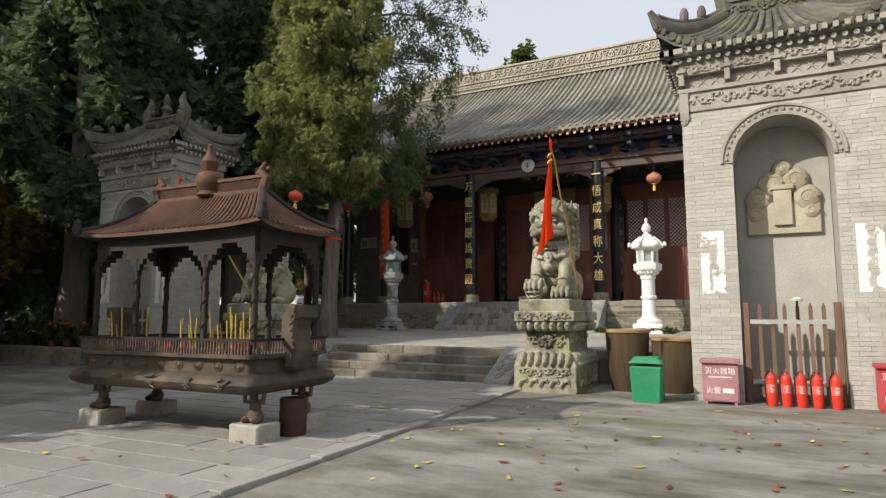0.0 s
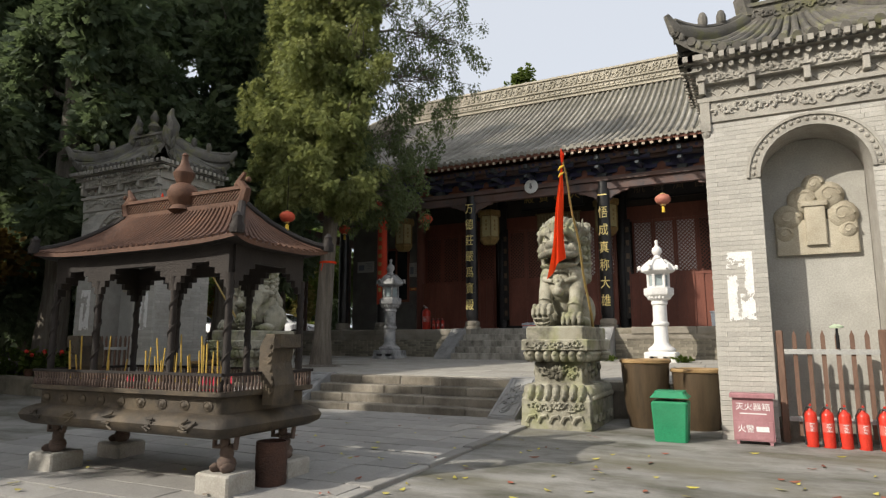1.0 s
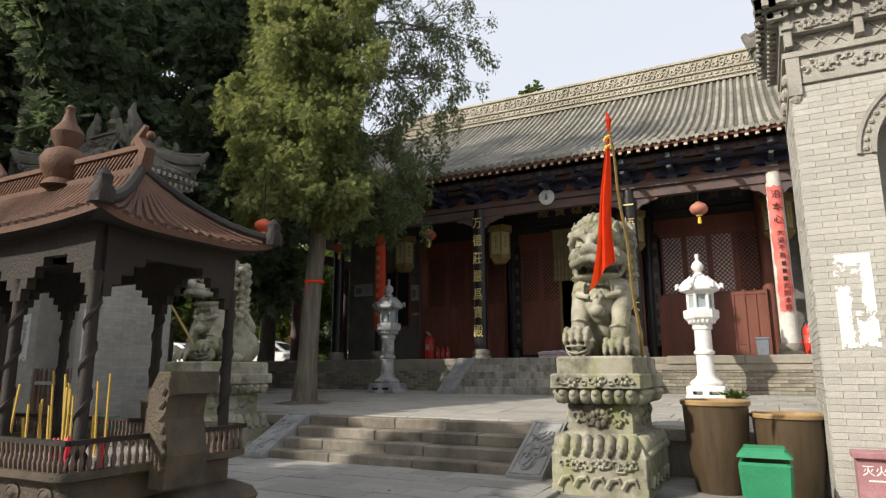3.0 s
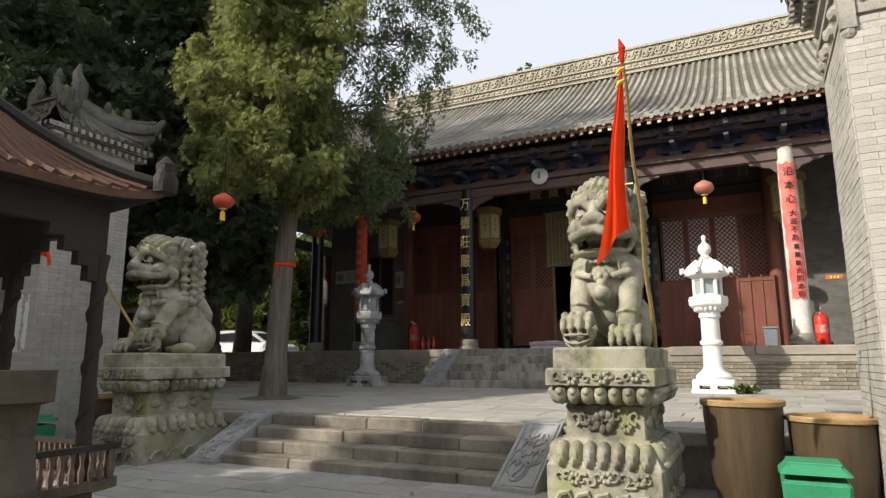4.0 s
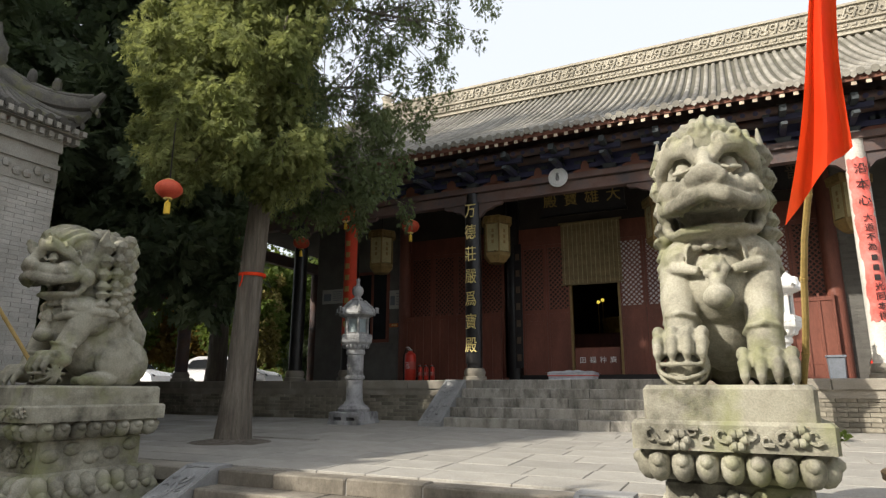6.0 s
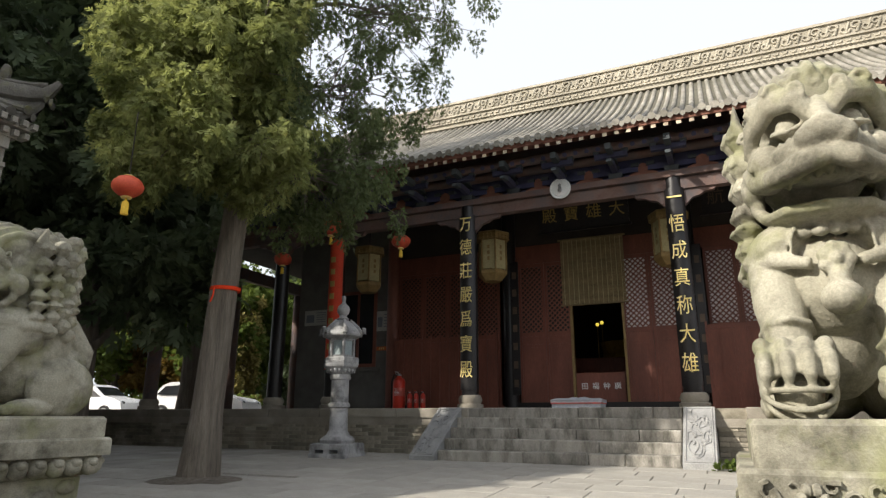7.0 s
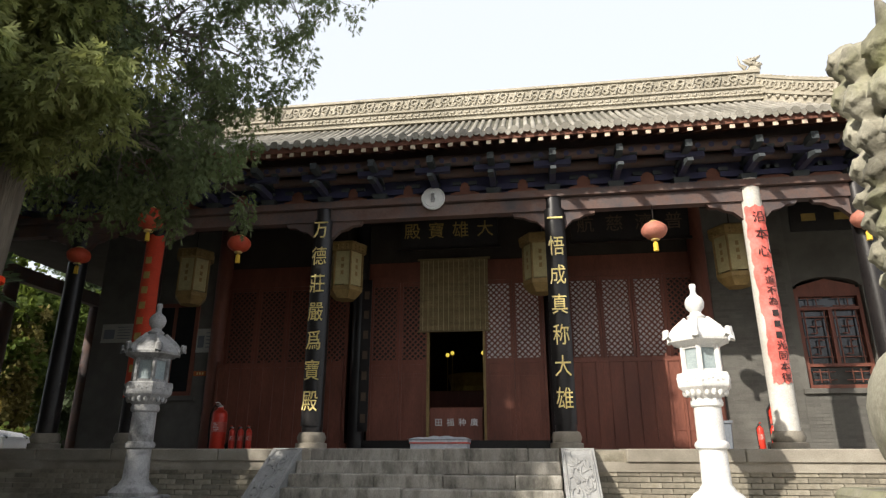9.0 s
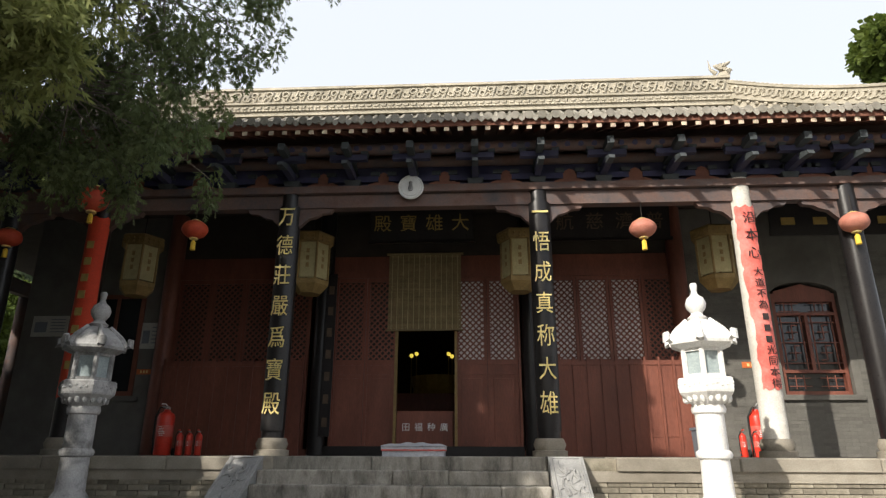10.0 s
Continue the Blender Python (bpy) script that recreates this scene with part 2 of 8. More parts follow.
M["leaf"] = leaf_mat("cypress_leaf", (0.095, 0.125, 0.045), (0.27, 0.285, 0.11), (0.32, 0.35, 0.115))
M["flag"] = leaf_mat("red_flag_cloth", (0.72, 0.05, 0.012), (0.80, 0.065, 0.018), (0.95, 0.10, 0.02))
# shaded copy of the cypress leaf: the crown's far side painted darker
M["leaf_shaded"] = leaf_mat("shaded_cypress_leaf", (0.075, 0.10, 0.05), (0.16, 0.19, 0.09), (0.17, 0.22, 0.08))
M["leaf_dark"] = leaf_mat("dark_conifer_leaf", (0.065, 0.095, 0.06), (0.145, 0.175, 0.10), (0.15, 0.20, 0.09))
M["leaf_far"] = leaf_mat("broad_leaf", (0.07, 0.11, 0.025), (0.15, 0.19, 0.055), (0.2, 0.26, 0.05))
M["leaf_autumn"] = leaf_mat("autumn_leaf", (0.10, 0.065, 0.022), (0.19, 0.13, 0.035), (0.2, 0.13, 0.03))
M["leaf_ivy"] = leaf_mat("yellow_ivy_leaf", (0.26, 0.22, 0.08), (0.40, 0.36, 0.14), (0.3, 0.26, 0.08))
M["car_paint"] = mat("white_car_paint", (0.72, 0.73, 0.75), (0.76, 0.77, 0.79), 0.25, scale=2, fine=60, bump=0, spec=0.5)
M["glass_dark"] = mat("dark_car_glass", (0.02, 0.022, 0.026), (0.03, 0.032, 0.036), 0.08, scale=2, fine=60, bump=0, spec=0.6)
M["tyre"] = mat("tyre_rubber", (0.02, 0.02, 0.02), (0.03, 0.03, 0.03), 0.9, scale=5, fine=60, bump=0.1)
M["chrome"] = mat("grey_metal", (0.45, 0.45, 0.46), (0.55, 0.55, 0.56), 0.3, metal=0.9, scale=5, fine=60, bump=0)
M["incense"] = mat("yellow_incense", (0.50, 0.33, 0.06), (0.60, 0.42, 0.10), 0.8, scale=8, fine=60, bump=0)
M["candle"] = mat("red_candle", (0.55, 0.03, 0.06), (0.65, 0.05, 0.09), 0.5, scale=8, fine=60, bump=0)
M["grey_plastic"] = mat("grey_plastic", (0.16, 0.18, 0.21), (0.20, 0.22, 0.25), 0.5, scale=4, fine=40, bump=0)
M["wood"] = mat("weathered_brown_wood", (0.13, 0.075, 0.05), (0.21, 0.13, 0.095), 0.8, scale=3, fine=35, bump=0.25, stretch=(1, 1, 0.25))
M["drum"] = mat("deep_rust_drum", (0.045, 0.024, 0.017), (0.085, 0.042, 0.028), 0.85, scale=4, fine=40, bump=0.4)
M["bin_mark"] = mat("pale_green_mark", (0.10, 0.36, 0.20), (0.12, 0.40, 0.24), 0.5, scale=4, fine=40, bump=0)
M["redbox"] = mat("red_cabinet", (0.40, 0.05, 0.06), (0.48, 0.07, 0.08), 0.5, scale=3, fine=50, bump=0.03)
M["leafcap"] = mat("pale_green_cap", (0.45, 0.55, 0.38), (0.52, 0.62, 0.45), 0.5, scale=4, fine=40, bump=0)
M["bronze"] = mat("dim_bronze_letter", (0.09, 0.06, 0.04), (0.13, 0.09, 0.06), 0.6, scale=8, fine=60, bump=0.1)
M["disc"] = mat("white_disc_plastic", (0.62, 0.63, 0.62), (0.70, 0.71, 0.70), 0.5, scale=6, fine=60, bump=0)
M["blind_string"] = mat("pale_blind_string", (0.42, 0.36, 0.20), (0.5, 0.43, 0.25), 0.8, scale=6, fine=60, bump=0)
M["pad"] = mat("pale_padded_cloth", (0.42, 0.45, 0.50), (0.62, 0.63, 0.66), 0.9, scale=9, fine=60, bump=0.2)
M["notice"] = mat("pale_notice", (0.42, 0.42, 0.38), (0.5, 0.5, 0.46), 0.5, scale=3, fine=40, bump=0)
M["orange_sign"] = mat("orange_sign", (0.55, 0.13, 0.03), (0.62, 0.17, 0.05), 0.5, scale=3, fine=40, bump=0)
M["fallen_yellow"] = mat("dry_yellow_leaf", (0.34, 0.30, 0.05), (0.48, 0.42, 0.10), 0.8, scale=9, fine=60, bump=0, rand=0.35)
M["fallen_brown"] = mat("dry_brown_leaf", (0.13, 0.06, 0.03), (0.30, 0.09, 0.06), 0.8, scale=9, fine=60, bump=0, rand=0.4)
M["lamp_glow"] = bpy.data.materials.new("lamp_glow")
M["lamp_glow"].use_nodes = True
M["lamp_glow"].node_tree.nodes["Principled BSDF"].inputs["Emission Color"].default_value = (1.0, 0.75, 0.1, 1)
M["lamp_glow"].node_tree.nodes["Principled BSDF"].inputs["Emission Strength"].default_value = 0.7
M["gtex"] = mat("grey_metal_paint", (0.33, 0.33, 0.31), (0.42, 0.42, 0.40), 0.6, scale=3, fine=35, bump=0.05)


# mesh helpers
class Mesh:
    """Collects vertices and faces of one part."""

    def __init__(self):
        self.v, self.f, self.m = [], [], []

    def add(self, vs, fs, k=0):
        o = len(self.v)
        self.v += [tuple(p) for p in vs]
        self.f += [tuple(i + o for i in f) for f in fs]
        self.m += [k] * len(fs)
        return self

    def box(self, x0, x1, y0, y1, z0, z1, k=0, taper=0.0, bev=0.0):
        """A block; taper draws in the top; bev cuts its upper and vertical edges."""
        b = bev
        if b:
            def ring(z, e):
                return [(x0 + e + b, y0 + e, z), (x1 - e - b, y0 + e, z), (x1 - e, y0 + e + b, z), (x1 - e, y1 - e - b, z),
                        (x1 - e - b, y1 - e, z), (x0 + e + b, y1 - e, z), (x0 + e, y1 - e - b, z), (x0 + e, y0 + e + b, z)]
            vs = ring(z0, 0) + ring(z1 - b, taper) + ring(z1, taper + b * 0.8)
            fs = [tuple(range(7, -1, -1)), tuple(range(16, 24))]
            for r in (0, 8):
                fs += [(r + i, r + (i + 1) % 8, r + 8 + (i + 1) % 8, r + 8 + i) for i in range(8)]
            return self.add(vs, fs, k)
        t = taper
        vs = [(x0, y0, z0), (x1, y0, z0), (x1, y1, z0), (x0, y1, z0), (x0 + t, y0 + t, z1), (x1 - t, y0 + t, z1), (x1 - t, y1 - t, z1), (x0 + t, y1 - t, z1)]
        return self.add(vs, [(3, 2, 1, 0), (4, 5, 6, 7), (0, 1, 5, 4), (1, 2, 6, 5), (2, 3, 7, 6), (3, 0, 4, 7)], k)

    def lathe(self, cx, cy, prof, n=20, k=0, sq=0.0, phase=0.0):
        """A turned form from (radius, z) pairs."""
        vs, fs = [], []
        for r, z in prof:
            for i in range(n):
                a = 2 * math.pi * i / n + phase
                vs.append((cx + r * math.cos(a), cy + r * math.sin(a), z))
        for j in range(len(prof) - 1):
            fs += [(j * n + i, j * n + (i + 1) % n, (j + 1) * n + (i + 1) % n, (j + 1) * n + i) for i in range(n)]
        fs += [tuple(range(n - 1, -1, -1)), tuple((len(prof) - 1) * n + i for i in range(n))]
        return self.add(vs, fs, k)

    def ball(self, c, r, n=10, k=0, turn=None):
        """An ellipsoid; r is a number or three radii; turn a rotation."""
        r = (r, r, r) if isinstance(r, (int, float)) else r
        h = max(4, n // 2 + 1)
        vs, fs = [], []
        for j in range(1, h):
            b = math.pi * j / h
            for i in range(n):
                a = 2 * math.pi * i / n
                vs.append((math.sin(b) * math.cos(a), math.sin(b) * math.sin(a), math.cos(b)))
        vs += [(0, 0, 1), (0, 0, -1)]
        for j in range(h - 2):
            fs += [(j * n + i, (j + 1) * n + i, (j + 1) * n + (i + 1) % n, j * n + (i + 1) % n) for i in range(n)]
        t, b = len(vs) - 2, len(vs) - 1
        fs += [(t, i, (i + 1) % n) for i in range(n)] + [(b, (h - 2) * n + (i + 1) % n, (h - 2) * n + i) for i in range(n)]
        out = []
        for x, y, z in vs:
            p = Vector((x * r[0], y * r[1], z * r[2]))
            if turn:
                p = turn @ p
            out.append((p.x + c[0], p.y + c[1], p.z + c[2]))
        return self.add(out, fs, k)

    def tube(self, pts, r, n=8, k=0, flat=1.0):
        """A round bar along points; r is a radius or one for each point."""
        pts = [Vector(p) for p in pts]
        rs = [r] * len(pts) if isinstance(r, (int, float)) else r
        vs, fs, up = [], [], None
        for i, p in enumerate(pts):
            d = (pts[min(i + 1, len(pts) - 1)] - pts[max(i - 1, 0)]).normalized()
            if up is None:
                up = Vector((0, 0, 1)) if abs(d.z) < 0.9 else Vector((0, 1, 0))
            s = d.cross(up).normalized()
            up = s.cross(d).normalized()
            for j in range(n):
                a = 2 * math.pi * j / n
                vs.append(p + s * (math.cos(a) * rs[i]) + up * (math.sin(a) * rs[i] * flat))
        for i in range(len(pts) - 1):
            fs += [(i * n + j, i * n + (j + 1) % n, (i + 1) * n + (j + 1) % n, (i + 1) * n + j) for j in range(n)]
        fs += [tuple(range(n - 1, -1, -1)), tuple((len(pts) - 1) * n + j for j in range(n))]
        return self.add(vs, fs, k)

    def prism(self, poly, y0, y1, k=0):
        """A polygon in x and z, drawn out along y."""
        n = len(poly)
        vs = [(x, y0, z) for x, z in poly] + [(x, y1, z) for x, z in poly]
        fs = [tuple(range(n)), tuple(range(2 * n - 1, n - 1, -1))] + [((i + 1) % n, i, n + i, n + (i + 1) % n) for i in range(n)]
        return self.add(vs, fs, k)

    def prism_x(self, poly, x0, x1, k=0):
        """A polygon in y and z, drawn out along x."""
        n = len(poly)
        vs = [(x0, y, z) for y, z in poly] + [(x1, y, z) for y, z in poly]
        fs = [tuple(range(n - 1, -1, -1)), tuple(range(n, 2 * n))] + [(i, (i + 1) % n, n + (i + 1) % n, n + i) for i in range(n)]
        return self.add(vs, fs, k)

    def grid(self, rows, k=0):
        """A sheet through rows of points."""
        w = len(rows[0])
        fs = [(j * w + i, j * w + i + 1, (j + 1) * w + i + 1, (j + 1) * w + i) for j in range(len(rows) - 1) for i in range(w - 1)]
        return self.add([p for r in rows for p in r], fs, k)

    def done(self, name, mats, smooth=False):
        me = bpy.data.meshes.new(name)
        me.from_pydata(self.v, [], self.f)
        for m in (mats if isinstance(mats, (list, tuple)) else [mats]):
            me.materials.append(m)
        if len(me.materials) > 1:
            me.polygons.foreach_set("material_index", self.m)
        if smooth:
            me.polygons.foreach_set("use_smooth", [True] * len(self.f))
            me.set_sharp_from_angle(angle=radians(42))
        me.update()
        return me


def thing(name, label, category, group="", kind="", at=(0, 0, 0)):
    ob = new(name)
    ob.location = at
    ob.empty_display_size = 0.2
    return tagged(ob, label, category, group, kind)


def part(name, mesh, material, parent=None, label="", smooth=False, kind=""):
    ob = new(name, mesh.done(name, material, smooth))
    if parent:
        ob.parent = parent
        # meshes are laid out in world places; take the parents' offset off again
        off = Vector((0, 0, 0))
        p = parent
        while p:
            off += p.location
            p = p.parent
        ob.location = -off
    return tagged(ob, label, kind=kind)


def solo(name, mesh, material, label, category, kind="", smooth=False, group=""):
    return tagged(new(name, mesh.done(name, material, smooth)), label, category, group, kind)


def ground_z(y):
    return 0.016 * (y - 10)


def terrace_z(y):
    return 0.70 + 0.032 * (y - 12.9)


def writing(name, text, size, at, material, parent=None, rx=90, rz=0, deep=0.006, squeeze=1.0):
    cu = bpy.data.curves.new(name, "FONT")
    cu.body, cu.size, cu.extrude, cu.align_x, cu.align_y = text, size, deep, "CENTER", "CENTER"
    cu.resolution_u = 2
    tmp = bpy.data.objects.new(name, cu)
    scene.collection.objects.link(tmp)
    me = bpy.data.meshes.new_from_object(tmp.evaluated_get(bpy.context.evaluated_depsgraph_get()))
    bpy.data.objects.remove(tmp)
    bpy.data.curves.remove(cu)
    me.name = name
    me.materials.clear()
    me.materials.append(material)
    me.transform(pose(*at, rx, 0, rz) @ Matrix.Diagonal((squeeze, 1, 1, 1)))
    ob = new(name, me)
    if parent:
        ob.parent = parent
        off, p = Vector((0, 0, 0)), parent
        while p:
            off += p.location
            p = p.parent
        ob.location = -off
    return ob

# ground
g = Mesh()
ys = [-400, -30, -4, 5, 12.0, 13.0, 40, 400]
g.grid([[(x, y, ground_z(max(-4, min(13, y))) - (0.1 if y < -20 else 0)) for x in (-400, -60, -30, -10, 0, 10, 60, 400)] for y in ys])
solo("ground", g, M["ground"], "worn grey concrete courtyard with stains", "ground", "structure")

# terrace with its flight of four steps
TY, TX0, TX1 = 12.9, -30.0, 9.0
t = Mesh()
t.prism_x([(TY + 0.02, -0.3), (20.8, -0.3), (20.8, terrace_z(20.8) - 0.03), (TY + 0.02, terrace_z(TY) - 0.03)], TX0, TX1)
terrace = solo("terrace", t, M["mortar"], "raised stone terrace before the temple hall", "terrace", "structure")


def stair(name, x0, x1, y_top, z_top, z_bot, n, tread, label, seed, stone):
    """Stone blocks laid as steps; each course is two to four blocks."""
    rnd = random.Random(seed)
    st = thing(name, label, "steps", kind="structure", at=((x0 + x1) / 2, y_top, z_bot))
    rise = (z_top - z_bot) / n
    for i in range(n):
        za, zb = z_bot + rise * i, z_bot + rise * (i + 1)
        yf = y_top - tread * (n - 1 - i)
        cuts = [x0] + sorted(x0 + (x1 - x0) * (c + rnd.uniform(-0.06, 0.06)) for c in ((0.2, 0.45, 0.7) if i % 2 else (0.33, 0.6, 0.85))) + [x1]
        for a, b in zip(cuts, cuts[1:]):
            dz, dy = rnd.uniform(-0.008, 0.004), rnd.uniform(-0.012, 0.012)
            part("step_block", Mesh().box(a + 0.004, b - 0.004, yf + dy, y_top + 0.3 if i == n - 1 else yf + tread + 0.06, za if i else z_bot - 0.2, zb + dz, bev=0.018), M[stone], st)
    return st


def ramp_stone(x0, x1, y_top, z_top, y_bot, z_bot, label):
    """A sloping carved cheek stone beside a stair, with a framed vine relief."""
    r = thing("stair_cheek", label, "stair cheek", "stair cheeks", "structure", at=((x0 + x1) / 2, y_bot, z_bot))
    m = Mesh()
    m.prism_x([(y_bot, z_bot - 0.15), (y_top + 0.25, z_bot - 0.15), (y_top + 0.25, z_top + 0.02), (y_top, z_top + 0.02), (y_bot, z_bot + 0.08)], x0, x1)
    part("cheek_slab", m, M["ramp"], r)
    a, b = Vector((0, y_bot, z_bot + 0.08)), Vector((0, y_top, z_top + 0.02))
    nrm = Vector((0, -(b - a).z, (b - a).y)).normalized()

    def on(u, w, h):
        p = a + (b - a) * u + nrm * h
        return (x0 + (x1 - x0) * w, p.y, p.z)

    f = Mesh()
    for w in (0.09, 0.91):
        f.tube([on(0.03, w, 0.004), on(0.97, w, 0.004)], 0.016, 6)
    for u in (0.03, 0.97):
        f.tube([on(u, 0.09, 0.004), on(u, 0.91, 0.004)], 0.016, 6)
    part("border", f, M["ramp"], r)
    rnd = random.Random(int(abs(x0) * 100))
    v = Mesh()
    for s in range(16):
        u0, w0 = rnd.uniform(0.1, 0.85), rnd.uniform(0.22, 0.78)
        ang, k = rnd.uniform(0, 6.3), rnd.choice((-1, 1)) * rnd.uniform(4, 8)
        pts = []
        for q in range(8):
            pts.append(on(min(0.95, max(0.05, u0 + 0.05 * math.cos(ang) * q * 0.6)), min(0.86, max(0.14, w0 + 0.05 * math.sin(ang) * q)), 0.008))
            ang += k * 0.09
        v.tube(pts, [0.022, 0.024, 0.022, 0.02, 0.017, 0.014, 0.01, 0.006], 5)
    part("carving", v, M["ramp"], r, smooth=True)
    return r


stair("terrace_steps", -9.4, -4.95, TY, terrace_z(TY), ground_z(11.8), 4, 0.36, "worn brown stone steps up to the terrace", 1, "step")
for xa in (-9.93, -4.93):
    ramp_stone(xa, xa + 0.53, TY, terrace_z(TY) + 0.02, 11.62, 0.03, "sloping carved stone cheek beside the terrace steps")

# terrace front facing
t = Mesh()
t.box(TX0, -9.95, TY - 0.02, TY + 0.1, 0.0, terrace_z(TY) - 0.16)
t.box(-4.4, TX1, TY - 0.02, TY + 0.1, 0.0, terrace_z(TY) - 0.16)
part("facing", t, M["step"], terrace)
rnd = random.Random(5)
for xa, xb in ((TX0, -9.95), (-4.39, TX1)):
    x = xa
    while x < xb - 0.3:
        w = min(rnd.uniform(0.9, 1.5), xb - x)
        part("edge_stone", Mesh().box(x + 0.004, x + w - 0.004, TY - 0.07, TY + 0.4, terrace_z(TY) - 0.16, terrace_z(TY) + 0.004, bev=0.015), M["coping"], terrace)
        x += w

# hall platform
PY, PZ, PX0, PX1 = 20.6, 1.90, -21.6, 9.5
p = Mesh()
p.box(PX0, PX1, PY + 0.05, 40, -0.2, PZ - 0.02)
platform = solo("platform", p, M["brick_dark"], "mossy brick platform of the temple hall with stone coping", "platform", "structure")
x = PX0
while x < PX1:
    w = rnd.uniform(1.3, 2.1)
    if not (-9.6 < x + w / 2 < -4.7):
        part("coping_slab", Mesh().box(x + 0.004, x + w - 0.004, PY - 0.06, PY + 1.0, PZ - 0.20, PZ, bev=0.02), M["coping"], platform)
    x += w
p = Mesh()
p.box(PX0, PX1, PY - 0.02, PY + 0.06, PZ - 0.36, PZ - 0.203)
part("stone_course", p, M["coping"], platform)
p = Mesh().box(PX0 + 0.2, PX1 - 0.2, PY + 0.9, 34, PZ - 0.1, PZ - 0.004)
part("porch_floor", p, M["hall_brick"], platform)
stair("hall_steps", -9.4, -4.95, PY - 0.02, PZ + 0.004, terrace_z(19.2), 5, 0.32, "grey stone steps up to the hall", 2, "hall_step")
for xa in (-9.93, -4.93):
    ramp_stone(xa, xa + 0.53, PY - 0.06, PZ - 0.01, 19.15, terrace_z(19.15) + 0.01, "sloping carved stone cheek beside the hall steps")

# temple hall
AX = -7.24
hall = thing("temple_hall", "long timber temple hall with dark red doors and grey tiled roof", "temple hall", at=(AX, 25, PZ))
CY, WY = 21.6, 24.7
EY, EZ, RY, RZ = 20.35, 7.75, 29.5, 13.19
EX0, EX1, RX0, RX1 = -22.9, 8.6, -17.3, 2.75


def roof_point(x, s):
    """A point of the front slope: s runs from the eave to the ridge."""
    z = EZ + (RZ - EZ) * (0.72 * s + 0.28 * s * s)
    far = max(0.0, abs(x - AX) - 8.5)
    z += 0.012 * far * far * (1 - s) ** 2
    return (x, EY + (RY - EY) * s - 0.006 * far * far * (1 - s), z)


def roof_limit(x):
    """How far up the slope a row of tiles at x runs before it meets the hip."""
    if x < RX0:
        return max(0.02, (x - EX0) / (RX0 - EX0))
    if x > RX1:
        return max(0.02, (EX1 - x) / (EX1 - RX1))
    return 1.0


r = Mesh()
rows = []
for j in range(13):
    s = j / 12
    xa, xb = EX0 + (RX0 - EX0) * s, EX1 + (RX1 - EX1) * s
    rows.append([roof_point(xa + (xb - xa) * i / 40, s) for i in range(41)])
r.grid(rows)
r.grid([[(q[0], 2 * RY - q[1], q[2]) for q in row] for row in rows])
for sg, row in ((0, 0), (1, -1)):
    r.grid([[(rw[row][0], rw[row][1] + (2 * RY - 2 * rw[row][1]) * k / 4, rw[row][2]) for k in range(5)] for rw in rows])
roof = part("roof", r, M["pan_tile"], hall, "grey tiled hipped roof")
rnd = random.Random(11)
x = EX0 + 0.15
while x < EX1 - 0.1:
    lim = roof_limit(x)
    m = Mesh()
    n = max(2, int(26 * lim))
    vs, fs = [], []
    wob = rnd.uniform(-0.012, 0.012)
    for j in range(n):
        for e, rad in ((0.0, 0.074), (0.93, 0.064)):
            s = lim * (j + e) / n
            px, py, pz = roof_point(x, s)
            for q in range(6):
                a = math.pi * q / 5
                vs.append((px + rad * math.cos(a) + wob, py, pz + 0.01 + rad * 1.1 * math.sin(a) + rnd.uniform(-0.004, 0.004)))
    for j in range(2 * n - 1):
        fs += [(j * 6 + q, j * 6 + q + 1, j * 6 + 6 + q + 1, j * 6 + 6 + q) for q in range(5)]
    m.add(vs, fs)
    part("cover_tile", m, M["tile"], roof)
    px, py, pz = roof_point(x, 0)
    e = Mesh()
    e.add([(px + 0.08 * math.cos(a * math.pi / 5), py - 0.015, pz + 0.03 + 0.08 * math.sin(a * math.pi / 5)) for a in range(10)], [tuple(range(9, -1, -1))])
    e.add([(px + 0.08 * math.cos(a * math.pi / 5), py + 0.02, pz + 0.03 + 0.08 * math.sin(a * math.pi / 5)) for a in range(10)], [])
    e.f += [(a, (a + 1) % 10, 10 + (a + 1) % 10, 10 + a) for a in range(10)]
    e.m += [0] * 10
    e.add([(px + 0.05, py - 0.005, pz + 0.03), (px + 0.19, py - 0.005, pz + 0.03), (px + 0.17, py - 0.02, pz - 0.06), (px + 0.12, py - 0.025, pz - 0.11), (px + 0.07, py - 0.02, pz - 0.06)], [(4, 3, 2, 1, 0)])
    part("eave_tile", e, M["tile"], roof)
    x += 0.243

# ridge with mouldings and relief
for z0, z1, d in ((0.0, 0.16, 0.26), (0.16, 0.22, 0.31), (0.22, 0.46, 0.22), (0.46, 0.53, 0.29), (0.53, 1.05, 0.18), (1.05, 1.14, 0.25)):
    part("ridge_course", Mesh().box(RX0, RX1, RY - d, RY + d, RZ - 0.05 + z0, RZ - 0.05 + z1), M["tile_pale"], hall)


def scroll(m, at, u, rad, r, k=1, turns=0.85, n=8):
    """A curl of relief: u is the way along the band."""
    u = Vector(u).normalized()
    m.tube([Vector(at) + (u * math.cos(j * turns * k) + Vector((0, 0, 1)) * math.sin(j * turns * k)) * rad * (1 - j / (n + 2)) for j in range(n)], [r * (1 - 0.04 * j) for j in range(n)], 5)


